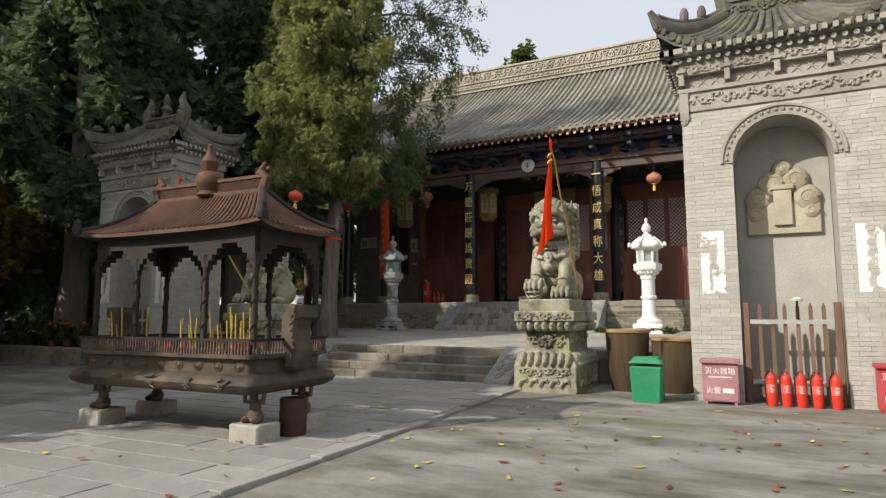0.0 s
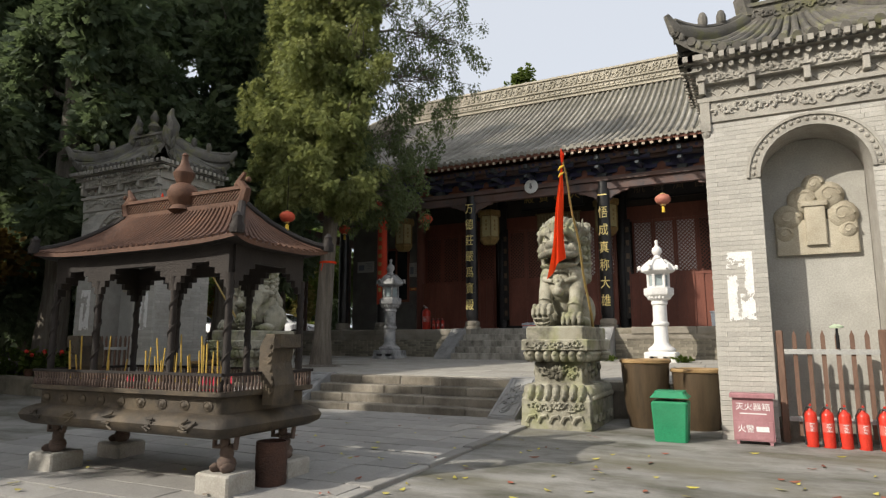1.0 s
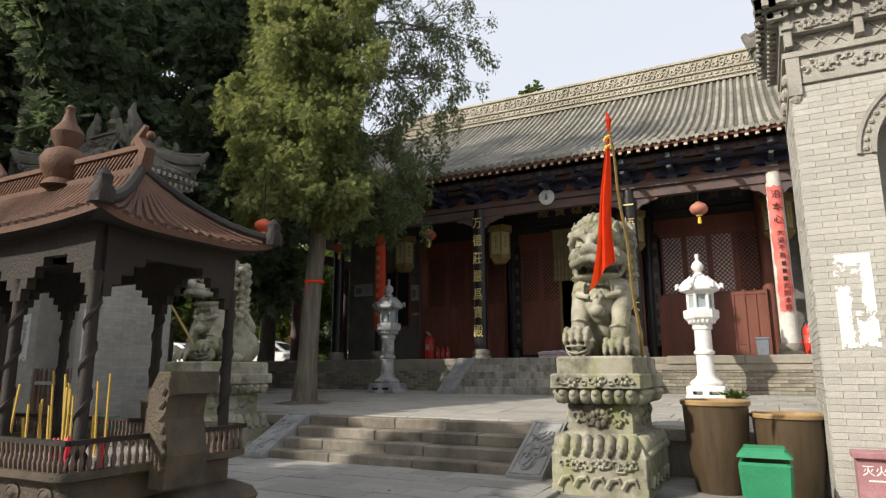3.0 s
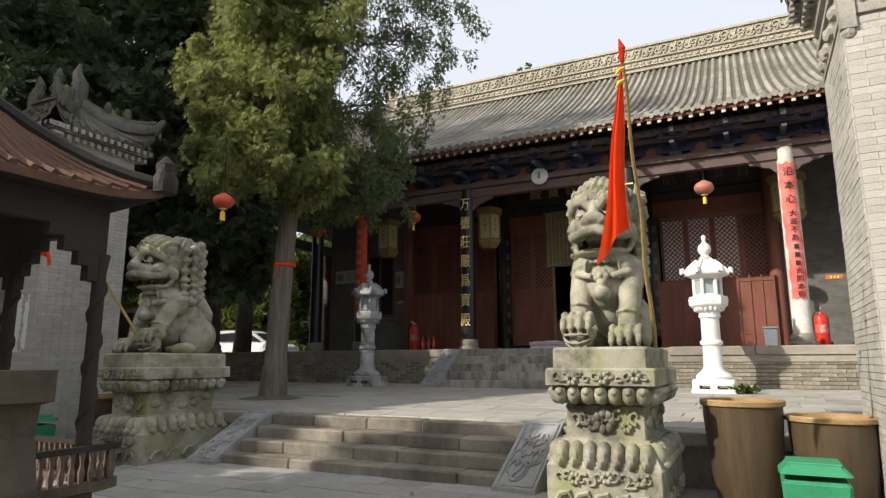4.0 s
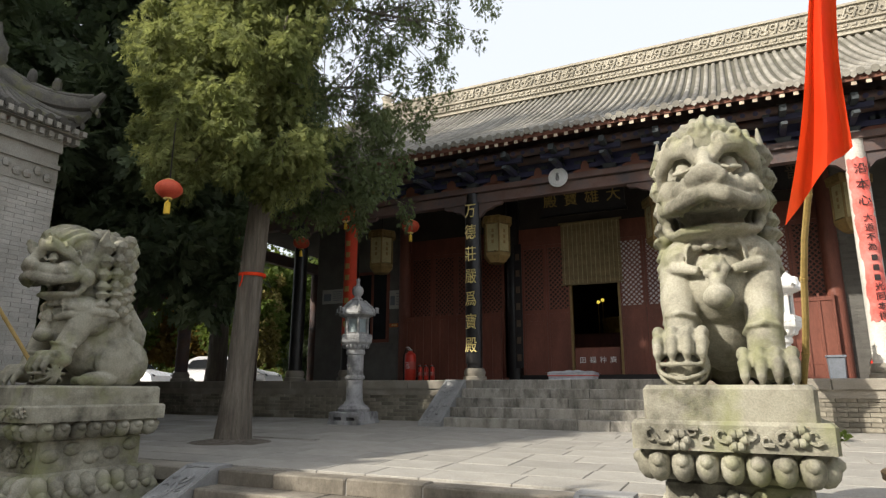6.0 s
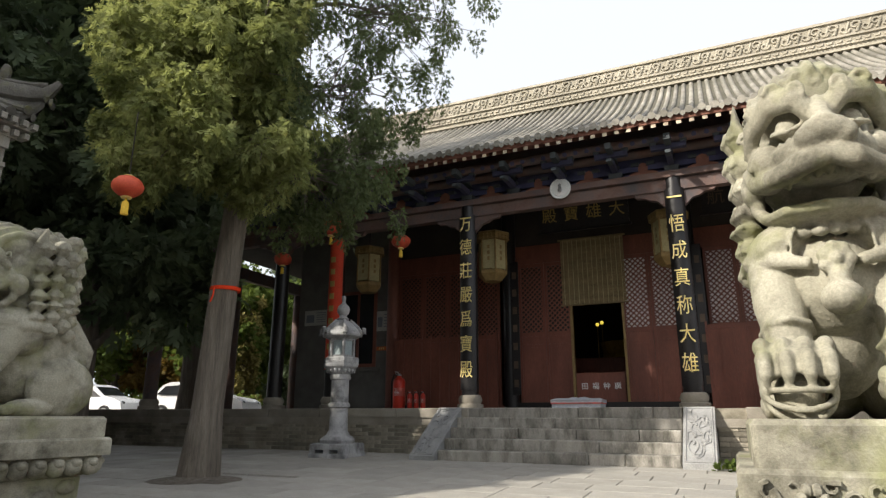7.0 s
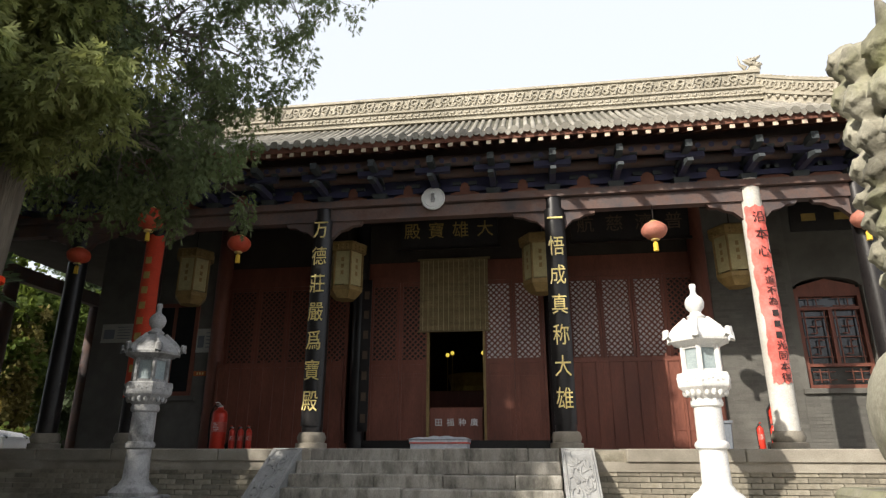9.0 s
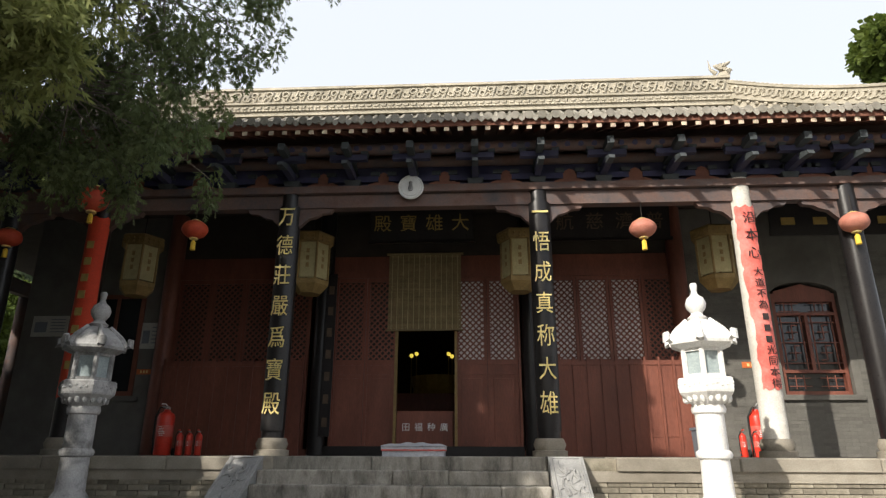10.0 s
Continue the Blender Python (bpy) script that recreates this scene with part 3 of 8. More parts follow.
rnd = random.Random(21)
rv = Mesh()
x, k = RX0 + 0.15, 1
while x < RX1 - 0.1:
    scroll(rv, (x, RY - 0.20, RZ + 0.74 + 0.05 * k), (1, 0, 0), rnd.uniform(0.13, 0.18), 0.05, k)
    rv.tube([(x + 0.02, RY - 0.2, RZ + 0.55), (x + 0.09, RY - 0.21, RZ + 0.72), (x + 0.17, RY - 0.2, RZ + 0.93)][::k], [0.05, 0.04, 0.03], 5)
    rv.ball((x + rnd.uniform(-0.05, 0.05), RY - 0.1, RZ + 1.10), (0.13, 0.1, rnd.uniform(0.04, 0.08)), 6)
    x += rnd.uniform(0.24, 0.32)
    k = -k
x = RX0 + 0.1
while x < RX1:
    rv.tube([(x - 0.09, RY - 0.235, RZ + 0.33), (x - 0.03, RY - 0.245, RZ + 0.24), (x + 0.05, RY - 0.245, RZ + 0.25), (x + 0.09, RY - 0.235, RZ + 0.35)], [0.02, 0.04, 0.045, 0.02], 5)
    x += 0.26
x = RX0 + 0.1
while x < RX1:
    rv.ball((x, RY - 0.33, RZ + 0.12), 0.036, 5)
    x += 0.13
part("ridge_relief", rv, M["tile_pale"], hall, kind="stuff")


def ridge_beast(x, y, z, sx, h):
    """A crouching crested beast with an upturned tail spike."""
    f = Mesh().tube([(x - 0.1 * sx, y, z - 0.3), (x, y, z + 0.1 * h), (x + 0.12 * sx, y, z + 0.5 * h), (x - 0.05 * sx, y, z + 0.75 * h)], [0.26, 0.24, 0.2, 0.1], 8, flat=0.8)
    for q in range(9):
        a = q * 0.7
        f.tube([(x + 0.1 * math.cos(a), y - 0.12, z + h * (0.3 + 0.05 * q)), (x + 0.26 * math.cos(a), y - 0.14, z + h * (0.42 + 0.05 * q)), (x + 0.3 * math.cos(a + 0.5), y - 0.08, z + h * (0.55 + 0.05 * q))], [0.08, 0.06, 0.02], 5)
    f.tube([(x - 0.2 * sx, y, z + 0.35 * h), (x - 0.38 * sx, y, z + 0.6 * h), (x - 0.42 * sx, y, z + 1.1 * h)], [0.09, 0.05, 0.01], 6)
    return f


for sx, xx in ((1, RX1), (-1, RX0)):
    part("ridge_finial", ridge_beast(xx - 0.15 * sx, RY, RZ + 1.05, sx, 0.72), M["tile_pale"], hall, smooth=True)
for sx, (ex, rx) in ((-1, (EX0, RX0)), (1, (EX1, RX1))):
    pts = [Vector(roof_point(ex + (rx - ex) * (1 - j / 24), 1 - j / 24)) for j in range(25)]
    d = (pts[-1] - pts[0])
    d.z = 0
    d.normalize()
    n = Vector((d.y, -d.x, 0)) * (1 if sx > 0 else -1)
    top = [0.98 - 0.10 * math.sin(math.pi * min(1, j / 14)) for j in range(25)]
    f = Mesh()
    f.grid([[p + n * a + Vector((0, 0, b if b < 0 else top[j] * b)) for j, p in enumerate(pts)] for a, b in ((-0.16, -0.1), (-0.16, 0.28), (-0.24, 0.3), (-0.24, 0.38), (-0.16, 0.4), (-0.15, 0.9), (-0.2, 0.91), (-0.2, 1.0), (0.2, 1.0), (0.2, 0.91), (0.15, 0.9), (0.16, 0.4), (0.24, 0.38), (0.24, 0.3), (0.16, 0.28), (0.16, -0.1))])
    part("hip_ridge", f, M["tile_pale"], hall)
    f = Mesh()
    k = 1
    for j in range(76):
        w = j / 75 * 23.9
        i = int(w)
        a = pts[i].lerp(pts[i + 1], w - i)
        for side in (1, -1):
            c = a + n * 0.17 * side
            scroll(f, (c.x, c.y, c.z + top[i] * 0.64), d, 0.15, 0.045, k, n=7)
        if j % 2:
            f.ball((a.x + n.x * 0.2, a.y + n.y * 0.2, a.z + top[i] * 0.2), (0.09, 0.07, 0.06), 5)
        f.ball((a.x, a.y, a.z + top[i] * 1.0), (0.12, 0.12, 0.06), 5)
        k = -k
    part("hip_relief", f, M["tile_pale"], hall, kind="stuff")
    p = pts[12]
    part("hip_beast", ridge_beast(p.x, p.y, p.z + top[12], sx, 0.6), M["tile"], hall, smooth=True)

# columns, beams, brackets, rafters
COLS = (-19.9, -15.3, -13.45, -9.62, -4.78, -0.98, 0.95, 5.4)
for cx in COLS:
    red = cx in (-13.45, -0.98)
    part("column_base", Mesh().lathe(cx, CY, [(0.30, PZ), (0.30, PZ + 0.1), (0.25, PZ + 0.11), (0.28, PZ + 0.2), (0.24, PZ + 0.3)], 20), M["coping"], hall, smooth=True)
    r0 = 0.21 if red else 0.2
    part("column", Mesh().lathe(cx, CY, [(r0, PZ + 0.3), (r0, 4.5), (r0 * 0.93, 6.95)], 20), M["whitewash"] if cx == -0.98 else M["beam"] if cx in (-19.9, 5.4) else M["black"], hall, smooth=True)
    for sx in (-1, 1):
        part("brace", Mesh().prism([(cx + sx * 0.18, 6.5), (cx + sx * 0.85, 6.5), (cx + sx * 0.8, 6.42), (cx + sx * 0.62, 6.4), (cx + sx * 0.5, 6.33), (cx + sx * 0.36, 6.3), (cx + sx * 0.18, 6.12)][::sx], CY - 0.06, CY + 0.06), M["beam"], hall)
b = Mesh()
b.box(EX0 + 2, EX1 - 2, CY - 0.11, CY + 0.11, 6.5, 6.76)
part("beam", b, M["beam"], hall)
b = Mesh().box(EX0 + 2, EX1 - 2, CY - 0.2, CY + 0.2, 6.78, 6.92)
part("plate", b, M["beam"], hall)
for xx in (-19.9, 5.4):
    part("beam", Mesh().box(xx - 0.12, xx + 0.12, CY, 33, 6.5, 6.92), M["beam"], hall)
for cx in (-20.0, 5.4):
    for yy in (24.9, 28.5, 32.0):
        part("column", Mesh().lathe(cx, yy, [(0.2, PZ), (0.19, 6.9)], 16), M["beam"], hall, smooth=True)
BR = Mesh()
BR.box(-0.13, 0.13, -0.13, 0.13, 0, 0.14, taper=-0.03)
BR.box(-0.5, 0.5, -0.055, 0.055, 0.14, 0.26, 1)
for q in (-0.44, 0, 0.44):
    BR.box(q - 0.085, q + 0.085, -0.085, 0.085, 0.26, 0.34)
BR.box(-0.06, 0.06, -0.62, 0.3, 0.16, 0.3, 1)
BR.prism_x([(-0.62, 0.16), (-0.62, 0.3), (-0.92, 0.2), (-0.95, 0.12), (-0.8, 0.14)], -0.055, 0.055, 2)
BR.box(-0.36, 0.36, -0.6, -0.48, 0.36, 0.47, 1)
for q in (-0.31, 0, 0.31):
    BR.box(q - 0.07, q + 0.07, -0.61, -0.47, 0.47, 0.55)
BR.box(-0.065, 0.065, -0.95, 0.2, 0.42, 0.56, 2)
bme = BR.done("bracket", [M["green"], M["blue"], M["green"]])
spots = []
for a, c in zip(COLS, COLS[1:]):
    k = max(1, round((c - a) / 1.22))
    spots += [a + (c - a) * i / k for i in range(k)]
for xx in spots + [COLS[-1]]:
    ob = new("bracket", bme)
    ob.parent = hall
    ob.location = Vector((xx, CY, 6.92)) - hall.location
for i, xx in enumerate(spots[:-1]):
    xn = spots[i + 1]
    xm = (xx + xn) / 2
    part("cushion_board", Mesh().prism([(xm - 0.34, 6.92), (xm + 0.34, 6.92), (xm + 0.3, 7.02), (xm + 0.18, 7.06), (xm + 0.14, 7.2), (xm, 7.27), (xm - 0.14, 7.2), (xm - 0.18, 7.06), (xm - 0.3, 7.02)], CY - 0.03, CY + 0.03), M["rafter"], hall)
part("bracket_board", Mesh().box(EX0 + 2, EX1 - 2, CY + 0.05, CY + 0.11, 6.93, 7.6), M["blue"], hall)
for dy, z in ((-0.54, 7.53), (0.0, 7.5)):
    part("purlin", Mesh().tube([(EX0 + 1.2, CY + dy, z), (EX1 - 1.2, CY + dy, z)], 0.11, 10), M["beam"], hall, smooth=True)
FR = Mesh().prism_x([(0.02, -0.09), (0.02, -0.01), (1.35, 0.62), (1.35, 0.52)], -0.045, 0.045)
FR.box(-0.046, 0.046, 0.012, 0.021, -0.092, -0.006, 1)
fme = FR.done("flying_rafter", [M["rafter"], M["raf_end"]])
RR = Mesh().tube([(0, 0.55, -0.13), (0, 1.9, 0.52)], 0.06, 8)
RR.tube([(0, 0.535, -0.137), (0, 0.55, -0.13)], 0.055, 8, 1)
rme = RR.done("round_rafter", [M["rafter"], M["blue"]], True)
x = EX0 + 0.3
while x < EX1 - 0.2:
    q = roof_point(x, 0)
    for nm, me in (("flying_rafter", fme), ("round_rafter", rme)):
        ob = new(nm, me)
        ob.parent = hall
        ob.location = Vector((x + 0.1, q[1] + 0.06, q[2] - 0.12)) - hall.location
    x += 0.25
fb = Mesh()
fx = [EX0 + (EX1 - EX0) * i / 60 for i in range(61)]
fb.grid([[(x, roof_point(x, 0)[1] + dy, roof_point(x, 0)[2] + dz) for x in fx] for dy, dz in ((0.09, 0.0), (0.05, 0.0), (0.05, -0.13), (0.09, -0.13), (0.09, 0.0))])
part("fascia", fb, M["rafter"], hall)
sf = Mesh()
sf.grid([[(EX0 + 0.2 + (EX1 - EX0 - 0.4) * i / 40, roof_point(EX0 + 0.2 + (EX1 - EX0 - 0.4) * i / 40, 0)[1] + 0.06 + d, roof_point(EX0 + 0.2 + (EX1 - EX0 - 0.4) * i / 40, 0)[2] - 0.06 + dz) for i in range(41)] for d, dz in ((0.04, 0.0), (1.5, 0.68), (4.6, 1.6))])
part("soffit", sf, M["rafter"], hall)

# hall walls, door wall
# ceiling, back wall and lintel are near-black: interior shade put into their colour
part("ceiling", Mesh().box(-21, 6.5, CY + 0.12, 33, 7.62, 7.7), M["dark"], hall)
w = Mesh()
w.box(-17.0, -13.5, WY, WY + 0.35, PZ, 7.6)
part("wall", w, M["hall_brick"], hall)
w = Mesh()
w.box(-1.25, 0.75, WY, WY + 0.35, PZ, 7.6)
w.box(2.25, 4.2, WY, WY + 0.35, PZ, 7.6)
w.box(0.75, 2.25, WY, WY + 0.35, PZ, 3.2)
arch = [(0.75, 5.55)] + [(1.5 - 0.75 * math.cos(a * math.pi / 12), 5.45 + 0.3 * math.sin(a * math.pi / 12)) for a in range(1, 12)] + [(2.25, 5.55), (2.25, 7.6), (0.75, 7.6)]
w.prism(arch, WY, WY + 0.35)
wall_r = part("wall", w, M["hall_brick"], hall)
for xx in (-17.0, 3.85):
    part("wall", Mesh().box(xx, xx + 0.35, WY + 0.36, 33, PZ, 7.6), M["hall_brick"], hall)
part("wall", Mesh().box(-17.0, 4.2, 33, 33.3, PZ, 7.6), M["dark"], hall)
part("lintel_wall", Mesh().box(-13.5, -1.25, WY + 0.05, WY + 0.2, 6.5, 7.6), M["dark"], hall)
for xx in (-13.4, -9.62, -4.78, -1.3):
    part("inner_column", Mesh().lathe(xx, WY - 0.03, [(0.2, PZ), (0.2, 7.6)], 16), M["black"] if xx in (-9.62, -4.78) else M["redwood"], hall, smooth=True)
part("threshold", Mesh().box(-13.3, -1.3, WY - 0.06, WY + 0.16, PZ, PZ + 0.14, bev=0.01), M["redwood"], hall)
part("threshold", Mesh().box(-9.45, -5.0, WY - 0.12, WY - 0.065, PZ, PZ + 0.2, bev=0.01), M["black"], hall)


def lattice(m, x0, x1, z0, z1, y, step, w, k=0):
    """A diagonal lattice of thin bars in a rectangle."""
    for sg in (1, -1):
        c = x0 - (z1 - z0)
        while c < x1 + (z1 - z0):
            pts = []
            for x in (x0, x1):
                z = (z0 + (x - c) if sg > 0 else z1 - (x - c))
                pts.append((x, z))
            (xa, za), (xb, zb) = pts
            lo, hi = 0.0, 1.0
            dz = zb - za
            for lim, side in ((z0, 1), (z1, -1)):
                f = (lim - za) / dz
                if (dz > 0) == (side > 0):
                    lo = max(lo, f)
                else:
                    hi = min(hi, f)
            if hi - lo > 0.02:
                a, b = (xa + (xb - xa) * lo, za + dz * lo), (xa + (xb - xa) * hi, za + dz * hi)
                d = Vector((b[0] - a[0], b[1] - a[1])).normalized() * w / 2
                nx, nz = -d.y, d.x
                m.prism([(a[0] + nx, a[1] + nz), (a[0] - nx, a[1] - nz), (b[0] - nx, b[1] - nz), (b[0] + nx, b[1] + nz)], y - 0.008 - 0.004 * sg, y + 0.008 - 0.004 * sg, k)
            c += step


def door_leaf(x0, x1, z0, z1, pale, split=4.0):
    """A tall leaf: frame, solid panel below, lattice over paper or painted shade above."""
    d = part("door_leaf", Mesh().box(x0 + 0.005, x0 + 0.075, WY - 0.02, WY + 0.04, z0, z1).box(x1 - 0.075, x1 - 0.005, WY - 0.02, WY + 0.04, z0, z1)
             .box(x0 + 0.076, x1 - 0.076, WY - 0.018, WY + 0.038, z0, z0 + 0.1).box(x0 + 0.076, x1 - 0.076, WY - 0.018, WY + 0.038, split - 0.12, split)
             .box(x0 + 0.076, x1 - 0.076, WY - 0.018, WY + 0.038, split - 0.34, split - 0.27).box(x0 + 0.076, x1 - 0.076, WY - 0.018, WY + 0.038, z1 - 0.1, z1), M["redwood"], hall, "dark red lattice door leaf")
    part("panel", Mesh().box(x0 + 0.07, x1 - 0.07, WY, WY + 0.02, z0 + 0.1, split - 0.34).box(x0 + 0.07, x1 - 0.07, WY, WY + 0.02, split - 0.27, split - 0.12)
         .box(x0 + 0.13, x1 - 0.13, WY - 0.01, WY + 0.002, z0 + 0.17, split - 0.42, bev=0.006), M["redwood"], d)
    m = Mesh()
    lattice(m, x0 + 0.075, x1 - 0.075, split, z1 - 0.1, WY + 0.005, 0.14, 0.034)
    part("lattice", m, M["redwood"], d)
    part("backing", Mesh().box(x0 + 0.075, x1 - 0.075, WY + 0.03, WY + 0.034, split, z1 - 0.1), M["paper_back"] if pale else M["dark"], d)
    return d


M["paper_back"] = mat("pale_window_paper", (0.66, 0.65, 0.66), (0.76, 0.75, 0.76), 0.7, scale=3, fine=40, bump=0)
for xa, xb, pale in ((-9.36, -8.6, 0), (-8.6, -7.86, 0), (-6.5, -5.77, 1), (-5.77, -5.07, 1)):
    door_leaf(xa, xb, PZ + 0.14, 5.95, pale)
for i in range(4):
    door_leaf(-13.2 + 0.82 * i, -12.38 + 0.82 * i, PZ + 0.14, 5.95, 0)
    door_leaf(-4.42 + 0.755 * i, -3.665 + 0.755 * i, PZ + 0.14, 5.95, i < 3)
for xa, xb in ((-13.3, -9.9), (-9.55, -4.95), (-4.6, -1.3)):
    part("head_rail", Mesh().box(xa, xb, WY - 0.05, WY + 0.1, 5.95, 6.1), M["redwood"], hall)
    part("transom_board", Mesh().box(xa, xb, WY + 0.01, WY + 0.05, 6.1, 6.5), M["redwood"], hall)
for xa in (-9.5, -5.07, -7.9, -6.52):
    part("jamb", Mesh().box(xa, xa + 0.06, WY - 0.06, WY + 0.08, PZ + 0.14, 5.95), M["box_wood"] if xa in (-7.9, -6.52) else M["redwood"], hall)
# board fences before the side bays
for xa, xb in ((-13.15, -9.95), (-4.5, -1.4)):
    fe = part("fence", Mesh().box(xa, xb, WY - 0.34, WY - 0.28, 3.82, 3.92).box(xa, xb, WY - 0.33, WY - 0.29, PZ, PZ + 0.16).box(xa, xb, WY - 0.33, WY - 0.29, 2.3, 2.36), M["redwood"], hall, "dark red board fence")
    n = int((xb - xa) / 0.29)
    for i in range(n + 1):
        xx = xa + (xb - xa) * i / n
        part("post", Mesh().box(xx - 0.025, xx + 0.025, WY - 0.35, WY - 0.27, PZ, 4.0), M["redwood"], fe)
        if i < n:
            part("board", Mesh().box(xx + 0.026, xx + (xb - xa) / n - 0.026, WY - 0.318, WY - 0.302, PZ + 0.1, 3.83), M["redwood"], fe)

# window in the right wall
win = part("window", Mesh().box(0.78, 0.86, WY + 0.08, WY + 0.2, 3.2, 5.5).box(2.14, 2.22, WY + 0.08, WY + 0.2, 3.2, 5.5).box(0.86, 2.14, WY + 0.08, WY + 0.2, 3.2, 3.28)
           .prism([(0.86, 5.3), (2.14, 5.3), (2.14, 5.55), (1.5, 5.72), (0.86, 5.55)], WY + 0.08, WY + 0.2).box(0.86, 2.14, WY + 0.085, WY + 0.19, 3.68, 3.75).box(0.86, 2.14, WY + 0.085, WY + 0.19, 4.98, 5.05)
           .box(1.46, 1.54, WY + 0.085, WY + 0.19, 3.75, 4.98), M["redwood"], hall, "red lattice window with fretwork")
m = Mesh()
for cx in (1.16, 1.84):
    for q in (-0.22, 0.22):
        m.box(cx + q - 0.014, cx + q + 0.014, WY + 0.11, WY + 0.13, 3.75, 4.98)
    for z in (3.9, 4.36, 4.82):
        m.box(cx - 0.3, cx + 0.3, WY + 0.112, WY + 0.132, z - 0.012, z + 0.012)
    for z in (4.13, 4.6):
        m.box(cx - 0.012, cx + 0.012, WY + 0.114, WY + 0.134, z - 0.16, z + 0.16)
        m.box(cx - 0.13, cx + 0.13, WY + 0.116, WY + 0.136, z - 0.012, z + 0.012)
        m.box(cx, cx + 0.13, WY + 0.118, WY + 0.138, z + 0.148, z + 0.172)
        m.box(cx - 0.13, cx, WY + 0.118, WY + 0.138, z - 0.172, z - 0.148)
    for z in (3.48, 5.17):
        m.box(cx - 0.24, cx + 0.24, WY + 0.11, WY + 0.13, z - 0.1, z - 0.08).box(cx - 0.24, cx + 0.24, WY + 0.112, WY + 0.13, z + 0.08, z + 0.1).box(cx - 0.1, cx - 0.08, WY + 0.114, WY + 0.13, z - 0.15, z + 0.15).box(cx + 0.08, cx + 0.1, WY + 0.114, WY + 0.13, z - 0.15, z + 0.15)
part("fretwork", m, M["redwood"], win)
part("pane", Mesh().box(0.86, 2.14, WY + 0.2, WY + 0.204, 3.28, 5.5), M["glass_dark"], win)
part("sill", Mesh().box(0.6, 2.4, WY - 0.08, WY + 0.2, 3.08, 3.19, bev=0.01), M["hall_brick"], win)
# window in the left wall
winl = part("window", Mesh().box(-15.3, -15.2, WY - 0.05, WY + 0.02, 3.2, 5.6).box(-14.1, -14.0, WY - 0.05, WY + 0.02, 3.2, 5.6).box(-15.2, -14.1, WY - 0.05, WY + 0.02, 3.2, 3.3).box(-15.2, -14.1, WY - 0.05, WY + 0.02, 5.5, 5.6)
            .box(-14.7, -14.62, WY - 0.05, WY + 0.02, 3.3, 5.5), M["redwood"], hall, "dark red window frame")
part("pane", Mesh().box(-15.2, -14.1, WY - 0.02, WY - 0.014, 3.3, 5.5), M["glass_dark"], winl)
part("sill", Mesh().box(-15.45, -13.85, WY - 0.1, WY - 0.004, 3.08, 3.18), M["hall_brick"], winl)


# gate piers: brick piers with an arched niche and a carved, tiled top
def vine(m, x0, x1, z0, z1, y, seed, r=0.022):
    """Curling relief on a frieze."""
    q = random.Random(seed)
    n = max(2, int((x1 - x0) / 0.09))
    for i in range(n):
        cx, cz = x0 + (x1 - x0) * (i + 0.5) / n, (z0 + z1) / 2 + q.uniform(-0.25, 0.25) * (z1 - z0)
        k, a0, rad = q.choice((-1, 1)), q.uniform(0, 6.3), q.uniform(0.05, 0.085)
        pts = [(cx + rad * (1 - j / 9) * math.cos(a0 + k * j * 0.75), y - 0.012, min(z1 - 0.02, max(z0 + 0.02, cz + rad * (1 - j / 9) * math.sin(a0 + k * j * 0.75)))) for j in range(8)]
        m.tube(pts, [r * (1 - j / 12) for j in range(8)], 5)
        if i % 4 == 2:
            for j in range(6):
                a = j * math.pi / 3
                m.ball((cx + 0.045 * math.cos(a), y - 0.018, cz + 0.045 * math.sin(a)), (0.032, 0.022, 0.032), 6)


